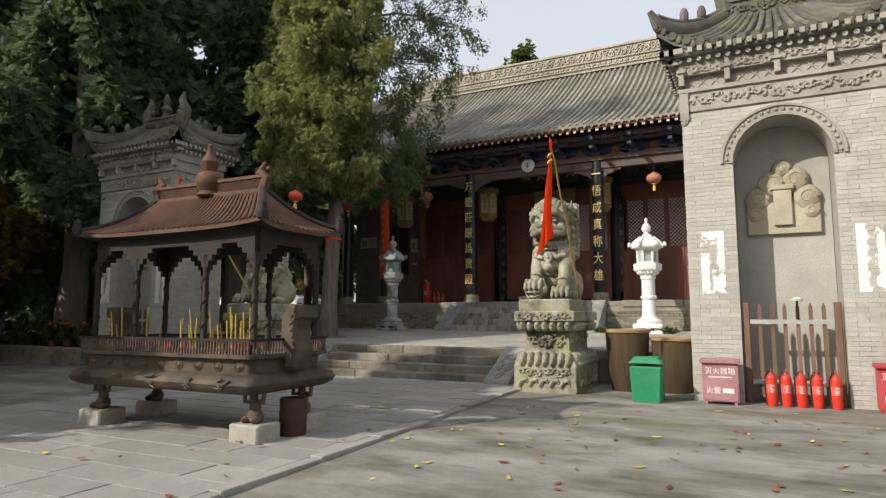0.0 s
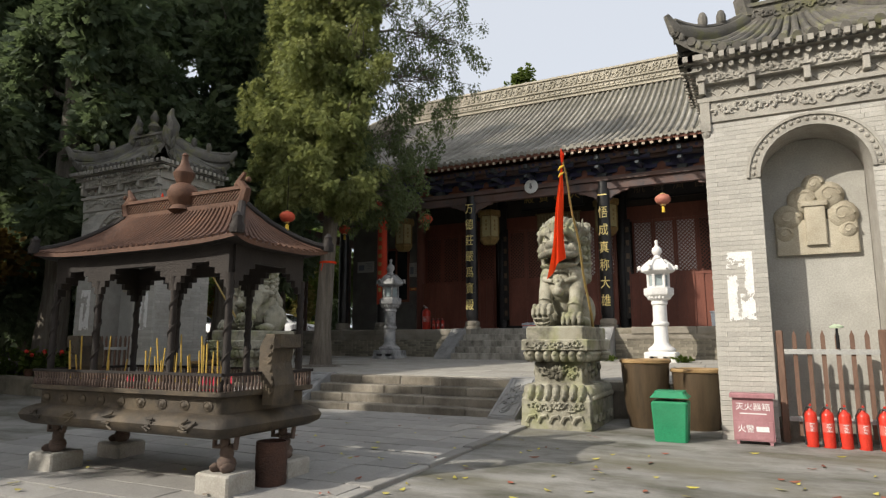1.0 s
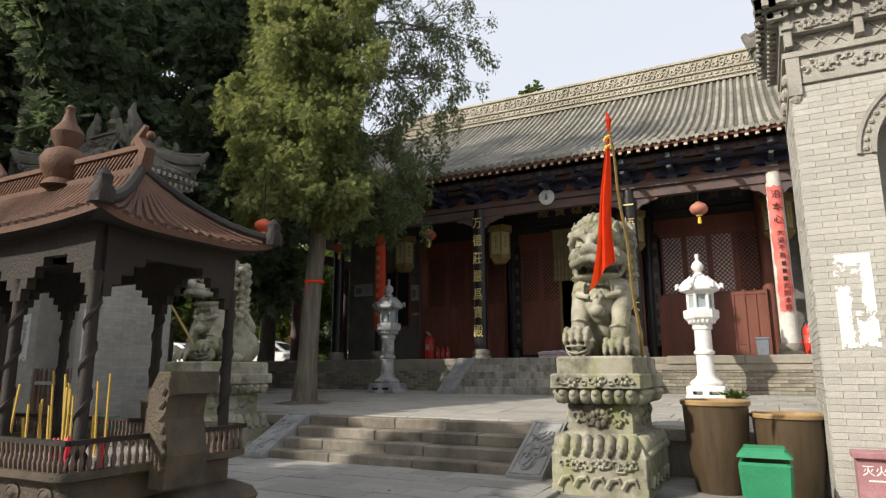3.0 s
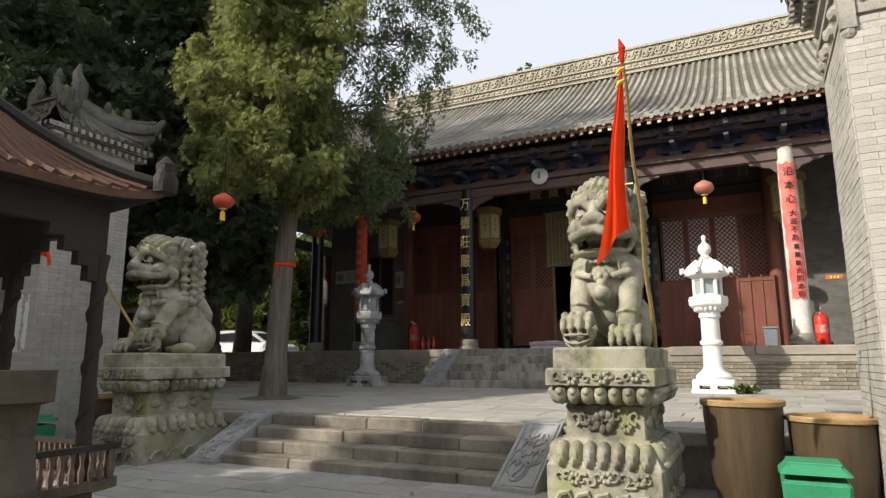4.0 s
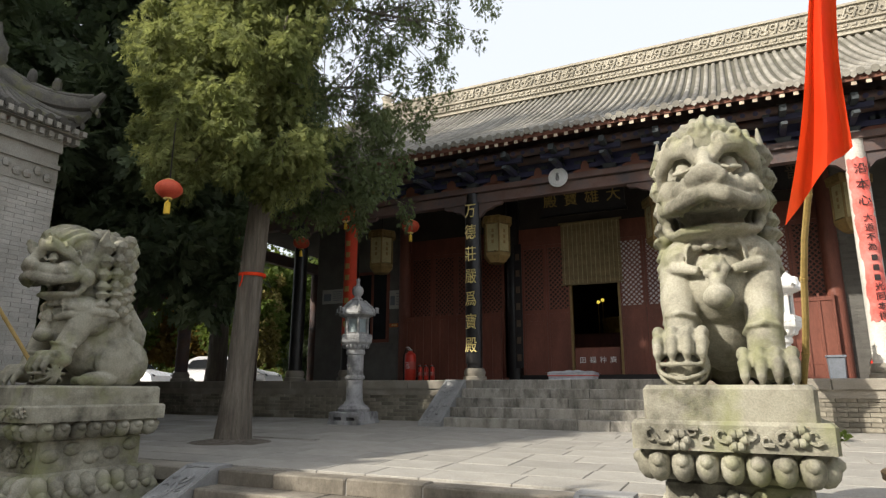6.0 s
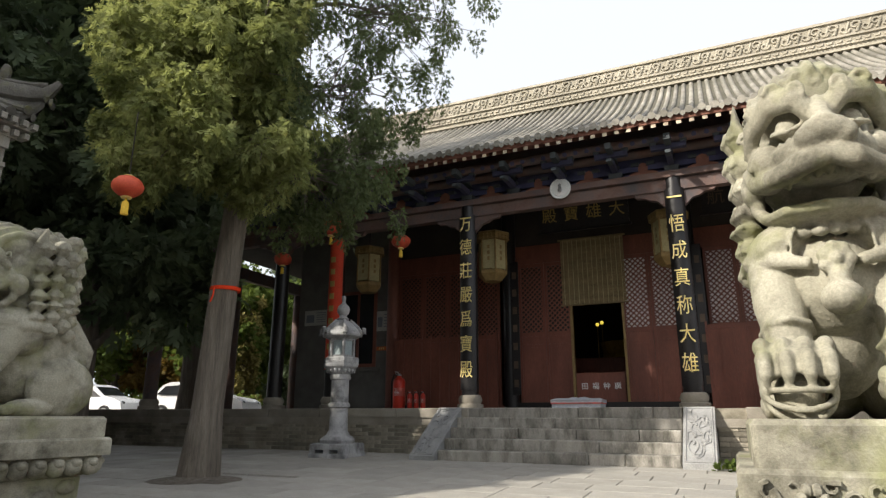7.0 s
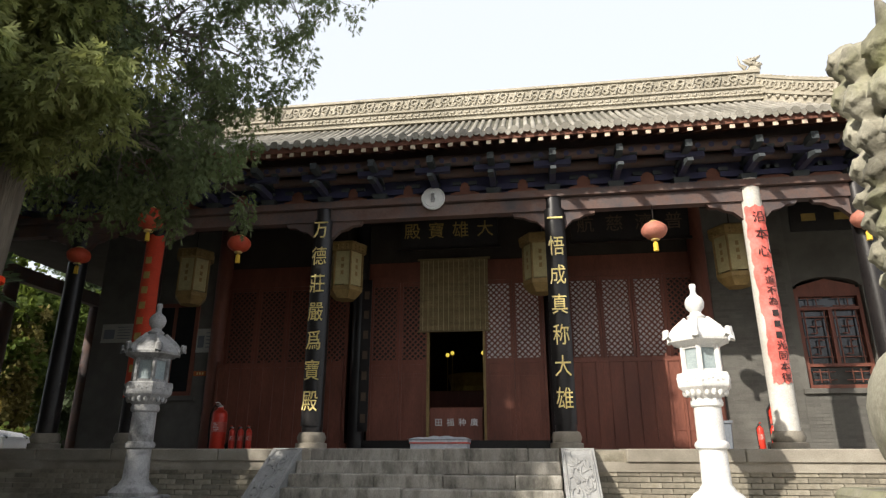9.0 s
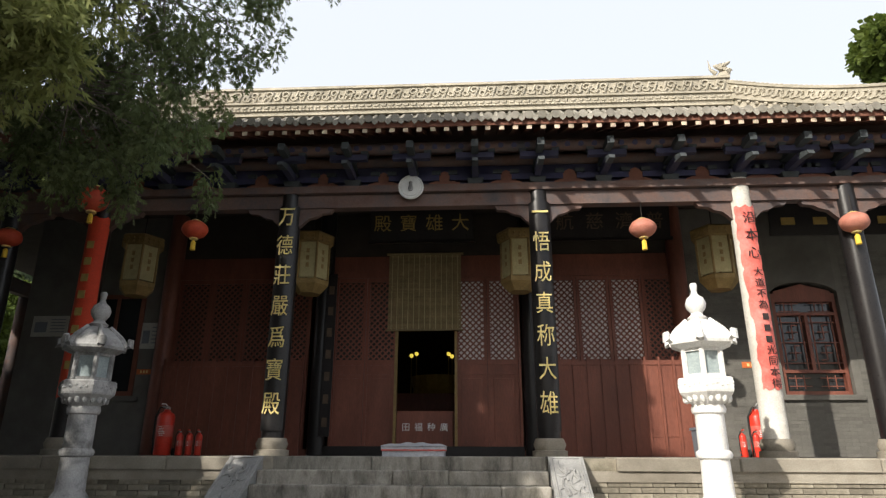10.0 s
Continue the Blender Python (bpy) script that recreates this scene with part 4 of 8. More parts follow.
def gate_pier(x0, x1, cx, facing):
    """facing: +1 where the corner towards the axis is at x0, -1 where it is at x1."""
    g = thing("gate_pier", "tall grey brick gate pier with arched niche and carved eaves", "gate pier", "gate piers", at=((x0 + x1) / 2, 12, 0))
    y0, y1, zt, rr, zs = 11.2, 12.85, 4.86, 0.71, 3.90
    w = Mesh()
    w.box(x0, cx - rr, y0 + 0.03, y1, -0.1, zt)
    w.box(cx + rr, x1, y0 + 0.03, y1, -0.1, zt)
    w.box(cx - rr, cx + rr, y0 + 0.72, y1, -0.1, zt)
    n = 16
    for i in range(n):
        a, b = math.pi - math.pi * i / n, math.pi - math.pi * (i + 1) / n
        xa, xb = cx + rr * math.cos(a), cx + rr * math.cos(b)
        w.prism([(xa, zs + rr * math.sin(a)), (xb, zs + rr * math.sin(b)), (xb, zt), (xa, zt)], y0 + 0.03, y0 + 0.72)
    wall = part("wall", w, M["mortar"], g)
    part("niche_back", Mesh().box(cx - rr + 0.01, cx + rr - 0.01, y0 + 0.70, y0 + 0.715, 0, zs + 0.69), M["niche"], g)
    part("niche_step", Mesh().box(cx - rr + 0.01, cx + rr - 0.01, y0 + 0.35, y0 + 0.695, -0.1, 0.32, bev=0.02), M["coping"], g)
    # arch mouldings
    ar = Mesh()
    for i in range(24):
        a, b = math.pi * i / 24, math.pi * (i + 1) / 24
        for r0, r1, d in ((rr, rr + 0.05, 0.045), (rr + 0.05, rr + 0.15, 0.02), (rr + 0.15, rr + 0.19, 0.05)):
            ar.prism([(cx + r0 * math.cos(a), zs + r0 * math.sin(a)), (cx + r1 * math.cos(a), zs + r1 * math.sin(a)), (cx + r1 * math.cos(b), zs + r1 * math.sin(b)), (cx + r0 * math.cos(b), zs + r0 * math.sin(b))][::-1], y0 - d, y0 + 0.03)
        ar.ball((cx + (rr + 0.1) * math.cos(a + 0.06), y0 - 0.02, zs + (rr + 0.1) * math.sin(a + 0.06)), 0.034, 6)
    part("arch_moulding", ar, M["carved"], g)
    # relief panel in the niche: scroll clouds round a tablet
    yb = y0 + 0.69
    rp = Mesh()
    rp.box(cx - 0.55, cx + 0.55, yb - 0.07, yb, 2.76, 3.3, bev=0.02)
    for dx, dz, r in ((-0.36, 3.35, 0.21), (0.36, 3.35, 0.22), (-0.14, 3.62, 0.22), (0.2, 3.66, 0.22), (0.02, 3.86, 0.16), (0.42, 3.12, 0.14), (-0.42, 3.1, 0.14)):
        rp.ball((cx + dx, yb - 0.03, dz), (r, 0.09, r), 14)
        rp.tube([(cx + dx + r * 0.7 * (1 - j / 10) * math.cos(j * 0.8), yb - 0.1, dz + r * 0.7 * (1 - j / 10) * math.sin(j * 0.8)) for j in range(9)], 0.026, 6)
    rp.box(cx - 0.14, cx + 0.14, yb - 0.13, yb, 2.9, 3.5, bev=0.015)
    rp.box(cx - 0.18, cx + 0.18, yb - 0.15, yb, 3.5, 3.58, bev=0.015)
    part("relief", rp, M["carved_warm"], g, "carved cloud relief panel", smooth=True)
    # peeling white paint patches on both sides of the niche
    q = random.Random(int(abs(x0)))
    for side, px in ((0, (x0 + cx - rr) / 2), (1, (x1 + cx + rr) / 2)):
        m = Mesh()
        nu, nv = 26, 74
        wave = [[q.uniform(-1, 1) for _ in range(9)] for _ in range(22)]
        for iv in range(nv):
            for iu in range(nu):
                u, v = (iu + 0.5) / nu, (iv + 0.5) / nv
                a, b = u * 7.9, v * 20.9
                ia, ib, fa, fb = int(a), int(b), a % 1, b % 1
                noise = (wave[ib][ia] * (1 - fa) + wave[ib][ia + 1] * fa) * (1 - fb) + (wave[ib + 1][ia] * (1 - fa) + wave[ib + 1][ia + 1] * fa) * fb
                if side:
                    keep = min(0.42 - u, v + 0.05) if u < 0.55 else min(u - 0.7, v - 0.1, 0.95 - v)
                else:
                    keep = max(min(0.16 - v, u - 0.05), min(u - 0.68, 0.7 - v), min(0.36 - u, v - 0.36, 1.0 - v), min(v - 0.62, u - 0.45, 0.98 - v) - 0.02)
                if keep + 0.10 * noise + q.uniform(-0.03, 0.03) > 0:
                    xa, za = px - 0.18 + 0.36 * iu / nu, 2.78 - 1.04 * (iv + 1) / nv
                    m.box(xa, xa + 0.36 / nu, y0 - 0.0125, y0 + 0.01, za, za + 1.04 / nv)
        part("paint_patch", m, M["plaster"], g)
    # frieze, lattice band, valance
    e = 0.0
    part("frieze", Mesh().box(x0 - 0.02, x1 + 0.02, y0 - 0.015, y1, zt, zt + 0.33).box(x0 - 0.06, x1 + 0.06, y0 - 0.06, y1, zt + 0.33, zt + 0.4), M["carved"], g)
    v = Mesh()
    vine(v, x0 + 0.12, x1 - 0.12, zt + 0.03, zt + 0.31, y0 - 0.015, int(abs(x0) * 7), 0.028)
    for j in range(9):
        v.ball((x1 + 0.03 if facing < 0 else x0 - 0.03, y0 + 0.2 + j * 0.16, zt + 0.16 + 0.06 * math.sin(j * 2)), (0.05, 0.08, 0.08), 6)
    part("vine_carving", v, M["carved"], g, kind="stuff")
    part("lattice_band", Mesh().box(x0 + 0.02, x1 - 0.02, y0 + 0.02, y1, zt + 0.4, zt + 0.62), M["carved"], g)
    v = Mesh()
    x = x0 + 0.05
    while x < x1 - 0.2:
        for a, b in ((0, 0.2), (0.2, 0)):
            v.tube([(x + a, y0 + 0.015, zt + 0.41), (x + 0.1, y0 + 0.01, zt + 0.51), (x + b, y0 + 0.015, zt + 0.61)], 0.012, 5)
        v.tube([(x, y0 + 0.012, zt + 0.41), (x + 0.2, y0 + 0.012, zt + 0.61)], 0.012, 5)
        v.tube([(x + 0.2, y0 + 0.008, zt + 0.41), (x, y0 + 0.008, zt + 0.61)], 0.012, 5)
        x += 0.2
    part("lattice_carving", v, M["carved"], g, kind="stuff")
    part("valance", Mesh().box(x0 - 0.06, x1 + 0.06, y0 - 0.09, y1, zt + 0.62, zt + 0.8), M["carved"], g)
    v = Mesh()
    vine(v, x0, x1, zt + 0.64, zt + 0.78, y0 - 0.09, int(abs(x0) * 3), 0.016)
    part("valance_carving", v, M["carved"], g, kind="stuff")
    for i in range(5):
        xx = x0 + (x1 - x0) * i / 4
        xx = min(max(xx, x0 + 0.02), x1 - 0.02)
        b = Mesh().box(xx - 0.045, xx + 0.045, y0 - 0.12, y0 + 0.02, zt + 0.45, zt + 0.66, bev=0.012)
        b.box(xx - 0.06, xx + 0.06, y0 - 0.15, y0 + 0.02, zt + 0.66, zt + 0.71).box(xx - 0.035, xx + 0.035, y0 - 0.12, y0 + 0.0, zt + 0.71, zt + 0.84)
        part("bracket", b, M["carved"], g)
    # corner hanging post
    xk = x0 + 0.04 if facing > 0 else x1 - 0.04
    part("corner_post", Mesh().box(xk - 0.07, xk + 0.07, y0 - 0.05, y0 + 0.05, zt - 0.15, zt + 0.4).ball((xk, y0, zt - 0.17), (0.07, 0.05, 0.08), 8), M["carved"], g)
    # two rows of brick rafters
    for row, (zz, out) in enumerate(((zt + 0.79, 0.18), (zt + 0.93, 0.3))):
        part("cornice", Mesh().box(x0 - out + 0.1, x1 + out - 0.1, y0 - out + 0.1, y1 + out - 0.1, zz, zz + 0.15), M["carved"], g)
        d = Mesh()
        x = x0 - out
        while x < x1 + out:
            if row:
                d.box(x, x + 0.075, y0 - out, y0, zz + 0.02, zz + 0.11)
            else:
                d.tube([(x + 0.04, y0 - out, zz + 0.07), (x + 0.04, y0, zz + 0.07)], 0.042, 8)
            x += 0.15
        y = y0 - out
        while y < y1 + out:
            for xs, sg in ((x0, -1), (x1, 1)):
                d.box(min(xs, xs + sg * out), max(xs, xs + sg * out), y, y + 0.075, zz + 0.02, zz + 0.11)
            y += 0.15
        part("rafter", d, M["carved"], g, kind="stuff")
    # roof
    ze, o = zt + 1.04, 0.24
    X0, X1, Y0, Y1 = x0 - o, x1 + o, y0 - o, y1 + o
    yr, zr = (y0 + y1) / 2, ze + 0.85
    inset = 1.0

    def at(u, s, side):
        """A point on a slope: u along its eave, s up to the ridge, corners swept up."""
        if side == 0:
            xa, xb = X0 + inset * s, X1 - inset * s
            x, y = xa + (xb - xa) * u, Y0 + (yr - Y0) * s
        elif side == 1:
            xa, xb = X0 + inset * s, X1 - inset * s
            x, y = xa + (xb - xa) * u, Y1 + (yr - Y1) * s
        elif side == 2:
            x, y = X0 + inset * s, Y0 + (yr - Y0) * s + (Y1 - Y0) * (1 - s) * u
        else:
            x, y = X1 - inset * s, Y0 + (yr - Y0) * s + (Y1 - Y0) * (1 - s) * u
        c = abs(2 * u - 1) ** 5
        z = ze + (zr - ze) * (0.6 * s + 0.4 * s * s) + 0.42 * c * (1 - s) ** 2
        if side in (0, 1):
            x += (0.08 if u > 0.5 else -0.08) * c * (1 - s)
        else:
            x += (0.08 if side == 3 else -0.08) * c * (1 - s)
        return (x, y, z)

    rf = Mesh()
    for side in range(4):
        rf.grid([[at(i / 16, s / 8, side) for i in range(17)] for s in range(9)])
        rf.grid([[(p[0], p[1], p[2] - (0.12 if k else 0)) for p in [at(i / 16, 0, side) for i in range(17)]] for k in (0, 1)])
    roof_p = part("roof", rf, M["tile_dark"], g, "small grey tiled roof with swept-up corners")
    for side, n in ((0, int((X1 - X0) / 0.2)), (2, int((Y1 - Y0) / 0.2)), (3, int((Y1 - Y0) / 0.2)), (1, 8)):
        for i in range(n + 1):
            u = i / n
            pts = [at(u, s / 8, side) for s in range(9)]
            m = Mesh().tube([(a, b, c + 0.03) for a, b, c in pts], 0.055, 8)
            a, b, c = pts[0]
            dx, dy = (0, -1) if side == 0 else (0, 1) if side == 1 else (-1, 0) if side == 2 else (1, 0)
            m.tube([(a + dx * 0.05, b + dy * 0.05, c + 0.02), (a, b, c + 0.03)], 0.07, 10)
            m.ball((a + dx * 0.02 + (0.1 if dy else 0), b + dy * 0.02 + (0.1 if dx else 0), c - 0.05), (0.05 if dy else 0.02, 0.05 if dx else 0.02, 0.07), 6)
            part("cover_tile", m, M["tile_dark"], roof_p)
    rg = Mesh()
    rg.box(X0 + inset - 0.05, X1 - inset + 0.05, yr - 0.1, yr + 0.1, zr - 0.05, zr + 0.25)
    rg.box(X0 + inset - 0.1, X1 - inset + 0.1, yr - 0.14, yr + 0.14, zr + 0.25, zr + 0.31)
    vine(rg, X0 + inset, X1 - inset, zr, zr + 0.22, yr - 0.1, 3, 0.02)
    part("ridge", rg, M["tile_dark"], g)
    for u, side in ((0, 0), (1, 0), (0, 1), (1, 1)):
        pts = [at(u, 1 - s / 8, side) for s in range(9)]
        ox, oy = pts[-1][0] - pts[-2][0], pts[-1][1] - pts[-2][1]
        pts.append((pts[-1][0] + ox * 0.8, pts[-1][1] + oy * 0.8, pts[-1][2] + 0.22))
        m = Mesh().tube([(a, b, c + 0.1) for a, b, c in pts], [0.11] * 8 + [0.09, 0.04], 8, flat=1.3)
        m.tube([(a, b, c + 0.24) for a, b, c in pts[:-1]], 0.055, 8)
        for j in (3, 5):
            a, b, c = pts[j]
            m.ball((a, b, c + 0.36), (0.08, 0.08, 0.16), 8)
        part("hip", m, M["tile_dark"], g, smooth=True)
    for xx, sg in ((X0 + inset, 1), (X1 - inset, -1)):
        m = Mesh().tube([(xx, yr, zr + 0.1), (xx - 0.06 * sg, yr, zr + 0.45), (xx + 0.1 * sg, yr, zr + 0.75), (xx + 0.02 * sg, yr, zr + 0.95)], [0.16, 0.15, 0.1, 0.03], 8)
        m.ball((xx + 0.14 * sg, yr, zr + 0.5), (0.1, 0.08, 0.12), 8)
        part("finial", m, M["tile_dark"], g, smooth=True)
    m = Mesh().lathe((X0 + X1) / 2, yr, [(0.16, zr + 0.3), (0.1, zr + 0.4), (0.17, zr + 0.52), (0.08, zr + 0.66), (0.12, zr + 0.78), (0.03, zr + 1.0)], 12)
    part("finial", m, M["tile_dark"], g, smooth=True)
    return g, wall


M["carved_warm"] = mat("carved_sandstone_relief", (0.36, 0.32, 0.24), (0.46, 0.42, 0.33), 0.9, scale=3, fine=50, bump=0.4, dirt=(0.22, 0.19, 0.14), amount=0.4)
pier_r, pier_r_wall = gate_pier(-1.0, 1.95, 0.46, 1)
pier_l, pier_l_wall = gate_pier(-16.35, -13.4, -14.86, -1)


# stone lions
def lion_mesh():
    """A seated guardian lion facing -y: heavy brow, open jaw, curled mane, cape, bell, one paw on a pierced ball."""
    m = Mesh()
    R = Matrix.Rotation
    # body, haunches, neck
    m.ball((0, 0.12, 0.72), (0.32, 0.42, 0.60), 20, turn=R(radians(-14), 3, "X"))
    m.ball((0, 0.46, 0.44), (0.31, 0.30, 0.44), 18)
    m.ball((0, -0.22, 0.82), (0.29, 0.26, 0.34), 18)
    m.ball((0, -0.06, 1.22), (0.29, 0.28, 0.30), 18)
    for s in (-1, 1):
        m.ball((s * 0.28, 0.36, 0.34), (0.17, 0.38, 0.36), 16)
        m.ball((s * 0.36, 0.0, 0.10), (0.10, 0.26, 0.11), 12)
        for k in range(3):
            m.ball((s * 0.36 + (k - 1) * 0.062, -0.24, 0.08), (0.034, 0.08, 0.065), 8)
        m.ball((s * 0.30, -0.14, 0.92), (0.15, 0.24, 0.24), 14)
        # foreleg with a cuff over the paw
        up = 0.17 if s < 0 else 0.0
        m.tube([(s * 0.29, -0.22, 0.96), (s * 0.30, -0.34, 0.68), (s * 0.29, -0.44, 0.42 + up * 0.5), (s * 0.285, -0.48, 0.20 + up)], [0.155, 0.145, 0.125, 0.13], 16)
        m.tube([(s * 0.42, -0.36, 0.40 + up * 0.6), (s * 0.38, -0.52, 0.45 + up * 0.6), (s * 0.28, -0.585, 0.47 + up * 0.6), (s * 0.18, -0.53, 0.45 + up * 0.6), (s * 0.15, -0.40, 0.40 + up * 0.6)], 0.022, 7)
        m.ball((s * 0.285, -0.54, 0.17 + up), (0.20, 0.20, 0.12), 14)
        for k in range(4):
            tx = s * 0.285 + (k - 1.5) * 0.103
            dy = 0.03 * abs(k - 1.5)
            m.ball((tx, -0.66 + dy, 0.235 + up), (0.05, 0.075, 0.06), 10)
            m.ball((tx, -0.73 + dy, 0.165 + up), (0.046, 0.06, 0.055), 10)
            m.tube([(tx, -0.75 + dy, 0.145 + up), (tx, -0.785 + dy, 0.07 + up), (tx, -0.765 + dy, 0.0 + up)], [0.042, 0.034, 0.012], 8)
        # draped cape over the shoulder, with combed strands and a hem
        m.tube([(s * 0.43, 0.05, 1.00), (s * 0.42, -0.22, 0.98), (s * 0.30, -0.42, 0.945), (s * 0.12, -0.50, 0.90)], [0.05, 0.05, 0.045, 0.035], 8)
        m.ball((s * 0.26, -0.20, 1.05), (0.19, 0.27, 0.13), 14, turn=R(radians(24 * s), 3, "Y"))
        for k in range(9):
            a = k / 8
            m.tube([(s * (0.16 + 0.10 * a), -0.455 + 0.20 * a, 1.13 + 0.03 * a), (s * (0.20 + 0.15 * a), -0.475 + 0.22 * a, 1.06 + 0.03 * a), (s * (0.21 + 0.215 * a), -0.465 + 0.25 * a, 0.975 + 0.03 * a)], [0.011, 0.015, 0.011], 5)
        # mane: stacked curl knobs, each with combed grooves
        for c, (bx, by, n0) in enumerate(((0.385, -0.10, 6), (0.41, 0.05, 7), (0.38, 0.20, 7), (0.27, 0.34, 7), (0.11, 0.42, 7))):
            for k in range(n0):
                zc = 1.90 - 0.075 * (c % 2) - 0.145 * k - (0.10 if c == 0 else 0)
                px, py = s * (bx + 0.012 * math.sin(k * 2)), by
                m.ball((px, py, zc), (0.085, 0.088, 0.078), 10)
                o = Vector((s * max(0.2, 1 - c * 0.25), -0.35 + 0.33 * c, 0)).normalized()
                e = Vector((-o.y, o.x, 0))
                for j in range(3):
                    q = 0.028 + 0.026 * j
                    m.tube([Vector((px, py, zc - 0.02)) + o * (0.092 - 0.012 * j) + e * (q * math.cos(a)) + Vector((0, 0, q * math.sin(a))) for a in (0.1, 0.8, 1.55, 2.3, 3.0)], 0.0085, 4)
        # ear, brow, eye, cheek
        m.tube([(s * 0.33, -0.16, 1.72), (s * 0.405, -0.16, 1.84), (s * 0.40, -0.12, 1.98)], [0.085, 0.075, 0.015], 8, flat=0.55)
        m.ball((s * 0.16, -0.635, 1.635), (0.065, 0.05, 0.05), 12)
        m.tube([(s * 0.07, -0.70, 1.635), (s * 0.16, -0.715, 1.60), (s * 0.25, -0.64, 1.615)], 0.014, 6)
        m.tube([(s * 0.035, -0.72, 1.66), (s * 0.12, -0.74, 1.735), (s * 0.24, -0.68, 1.745), (s * 0.335, -0.53, 1.68), (s * 0.36, -0.42, 1.58)], [0.05, 0.06, 0.06, 0.055, 0.035], 9)
        for px, py, pz, r in ((0.10, -0.74, 1.745, 0.055), (0.21, -0.70, 1.765, 0.06), (0.31, -0.57, 1.725, 0.06), (0.36, -0.42, 1.66, 0.06)):
            m.tube([(s * (px + r * (1 - j / 9) * math.cos(j * 0.85)), py - 0.035, pz + r * (1 - j / 9) * math.sin(j * 0.85)) for j in range(8)], 0.017, 5)
        m.ball((s * 0.27, -0.46, 1.50), (0.12, 0.20, 0.12), 12)
        for j in range(4):
            m.tube([(s * (0.07 + 0.045 * j), -0.80 + 0.035 * j, 1.58 - 0.01 * j), (s * (0.12 + 0.05 * j), -0.79 + 0.045 * j, 1.53 - 0.02 * j), (s * (0.11 + 0.06 * j), -0.77 + 0.05 * j, 1.46)], 0.014, 5)
        # flared upper lip, nostril wing, fang, jaw corner
        m.tube([(0, -0.80, 1.44), (s * 0.12, -0.79, 1.41), (s * 0.25, -0.68, 1.375), (s * 0.345, -0.50, 1.42), (s * 0.37, -0.34, 1.52)], [0.05, 0.06, 0.06, 0.055, 0.045], 9)
        scroll(m, (s * 0.30, -0.62, 1.46), (s, 0.5, 0), 0.085, 0.022)
        m.ball((s * 0.085, -0.80, 1.525), (0.075, 0.06, 0.055), 10)
        m.tube([(s * 0.20, -0.68, 1.37), (s * 0.20, -0.68, 1.28)], [0.03, 0.012], 7)
        m.tube([(s * 0.30, -0.40, 1.18), (s * 0.345, -0.34, 1.28), (s * 0.34, -0.30, 1.40)], 0.045, 8)
        m.ball((s * 0.36, -0.30, 1.45), (0.07, 0.10, 0.10), 10)
    # skull, brow dome, muzzle
    m.ball((0, -0.12, 1.66), (0.36, 0.38, 0.34), 22)
    m.ball((0, -0.31, 1.80), (0.33, 0.38, 0.20), 22)
    # wavy locks combed back over the forehead
    for k in range(-4, 5):
        m.tube([(k * 0.075, -0.70 + 0.03 * abs(k) + 0.11 * j, 1.79 + 0.20 * math.sin(0.35 + 0.42 * j) - 0.006 * k * k) for j in range(5)], [0.03, 0.036, 0.036, 0.034, 0.03], 6)
    for k in range(-3, 4):
        m.ball((k * 0.095, -0.64 + 0.035 * abs(k), 1.845 - 0.008 * k * k), (0.055, 0.05, 0.05), 9)
        scroll(m, (k * 0.095, -0.69 + 0.035 * abs(k), 1.845 - 0.008 * k * k), (1, 0, 0), 0.045, 0.012, 1 if k > 0 else -1)
    m.ball((0, -0.57, 1.48), (0.29, 0.26, 0.12), 18)
    m.ball((0, -0.80, 1.55), (0.13, 0.08, 0.07), 12)
    m.tube([(0, -0.70, 1.70), (0, -0.78, 1.60), (0, -0.83, 1.545)], [0.06, 0.06, 0.075], 9)
    # lower jaw, tongue, teeth
    m.ball((0, -0.34, 1.165), (0.29, 0.28, 0.055), 16)
    m.tube([(-0.30, -0.38, 1.19), (-0.21, -0.53, 1.185), (0, -0.60, 1.18), (0.21, -0.53, 1.185), (0.30, -0.38, 1.19)], 0.04, 8)
    m.ball((0, -0.40, 1.215), (0.16, 0.17, 0.035), 12)
    for k in range(-3, 4):
        m.ball((k * 0.052, -0.735 + abs(k) * 0.022, 1.375), (0.022, 0.025, 0.035), 6)
    # collar, rosette, bell gourd
    for k in range(22):
        a = k * math.pi / 11
        m.ball((0.30 * math.cos(a), -0.10 + 0.36 * math.sin(a), 1.10 + 0.02 * math.sin(a)), (0.05, 0.05, 0.035), 7)
    for k in range(7):
        a = k * math.pi * 2 / 7
        m.ball((0.062 * math.cos(a), -0.525, 0.905 + 0.062 * math.sin(a)), (0.043, 0.045, 0.043), 8)
    m.ball((0, -0.56, 0.905), 0.035, 8)
    m.ball((0, -0.535, 0.79), (0.06, 0.07, 0.08), 10)
    m.ball((0, -0.54, 0.68), (0.112, 0.115, 0.10), 14)
    # curls over the crown
    for row, (y, z, n0) in enumerate(((0.0, 1.98, 5), (0.14, 1.98, 5), (0.27, 1.93, 4))):
        for k in range(n0):
            px = (k - (n0 - 1) / 2) * 0.14
            m.ball((px, y, z - 1.1 * px * px), (0.08, 0.085, 0.07), 9)
    # pierced ball under the paw
    m.ball((-0.285, -0.60, 0.15), 0.125, 14)
    for k in range(5):
        a = k * math.pi / 5
        ring = [Vector((0.175 * math.cos(t), 0.175 * math.sin(t), 0)) for t in [j * math.pi / 8 for j in range(17)]]
        m.tube([R(a, 3, "X") @ R(0.7 * k, 3, "Z") @ p + Vector((-0.285, -0.60, 0.165)) for p in ring], 0.02, 5)
        m.tube([R(a, 3, "Y") @ R(math.pi / 2, 3, "X") @ p + Vector((-0.285, -0.60, 0.165)) for p in ring], 0.018, 5)
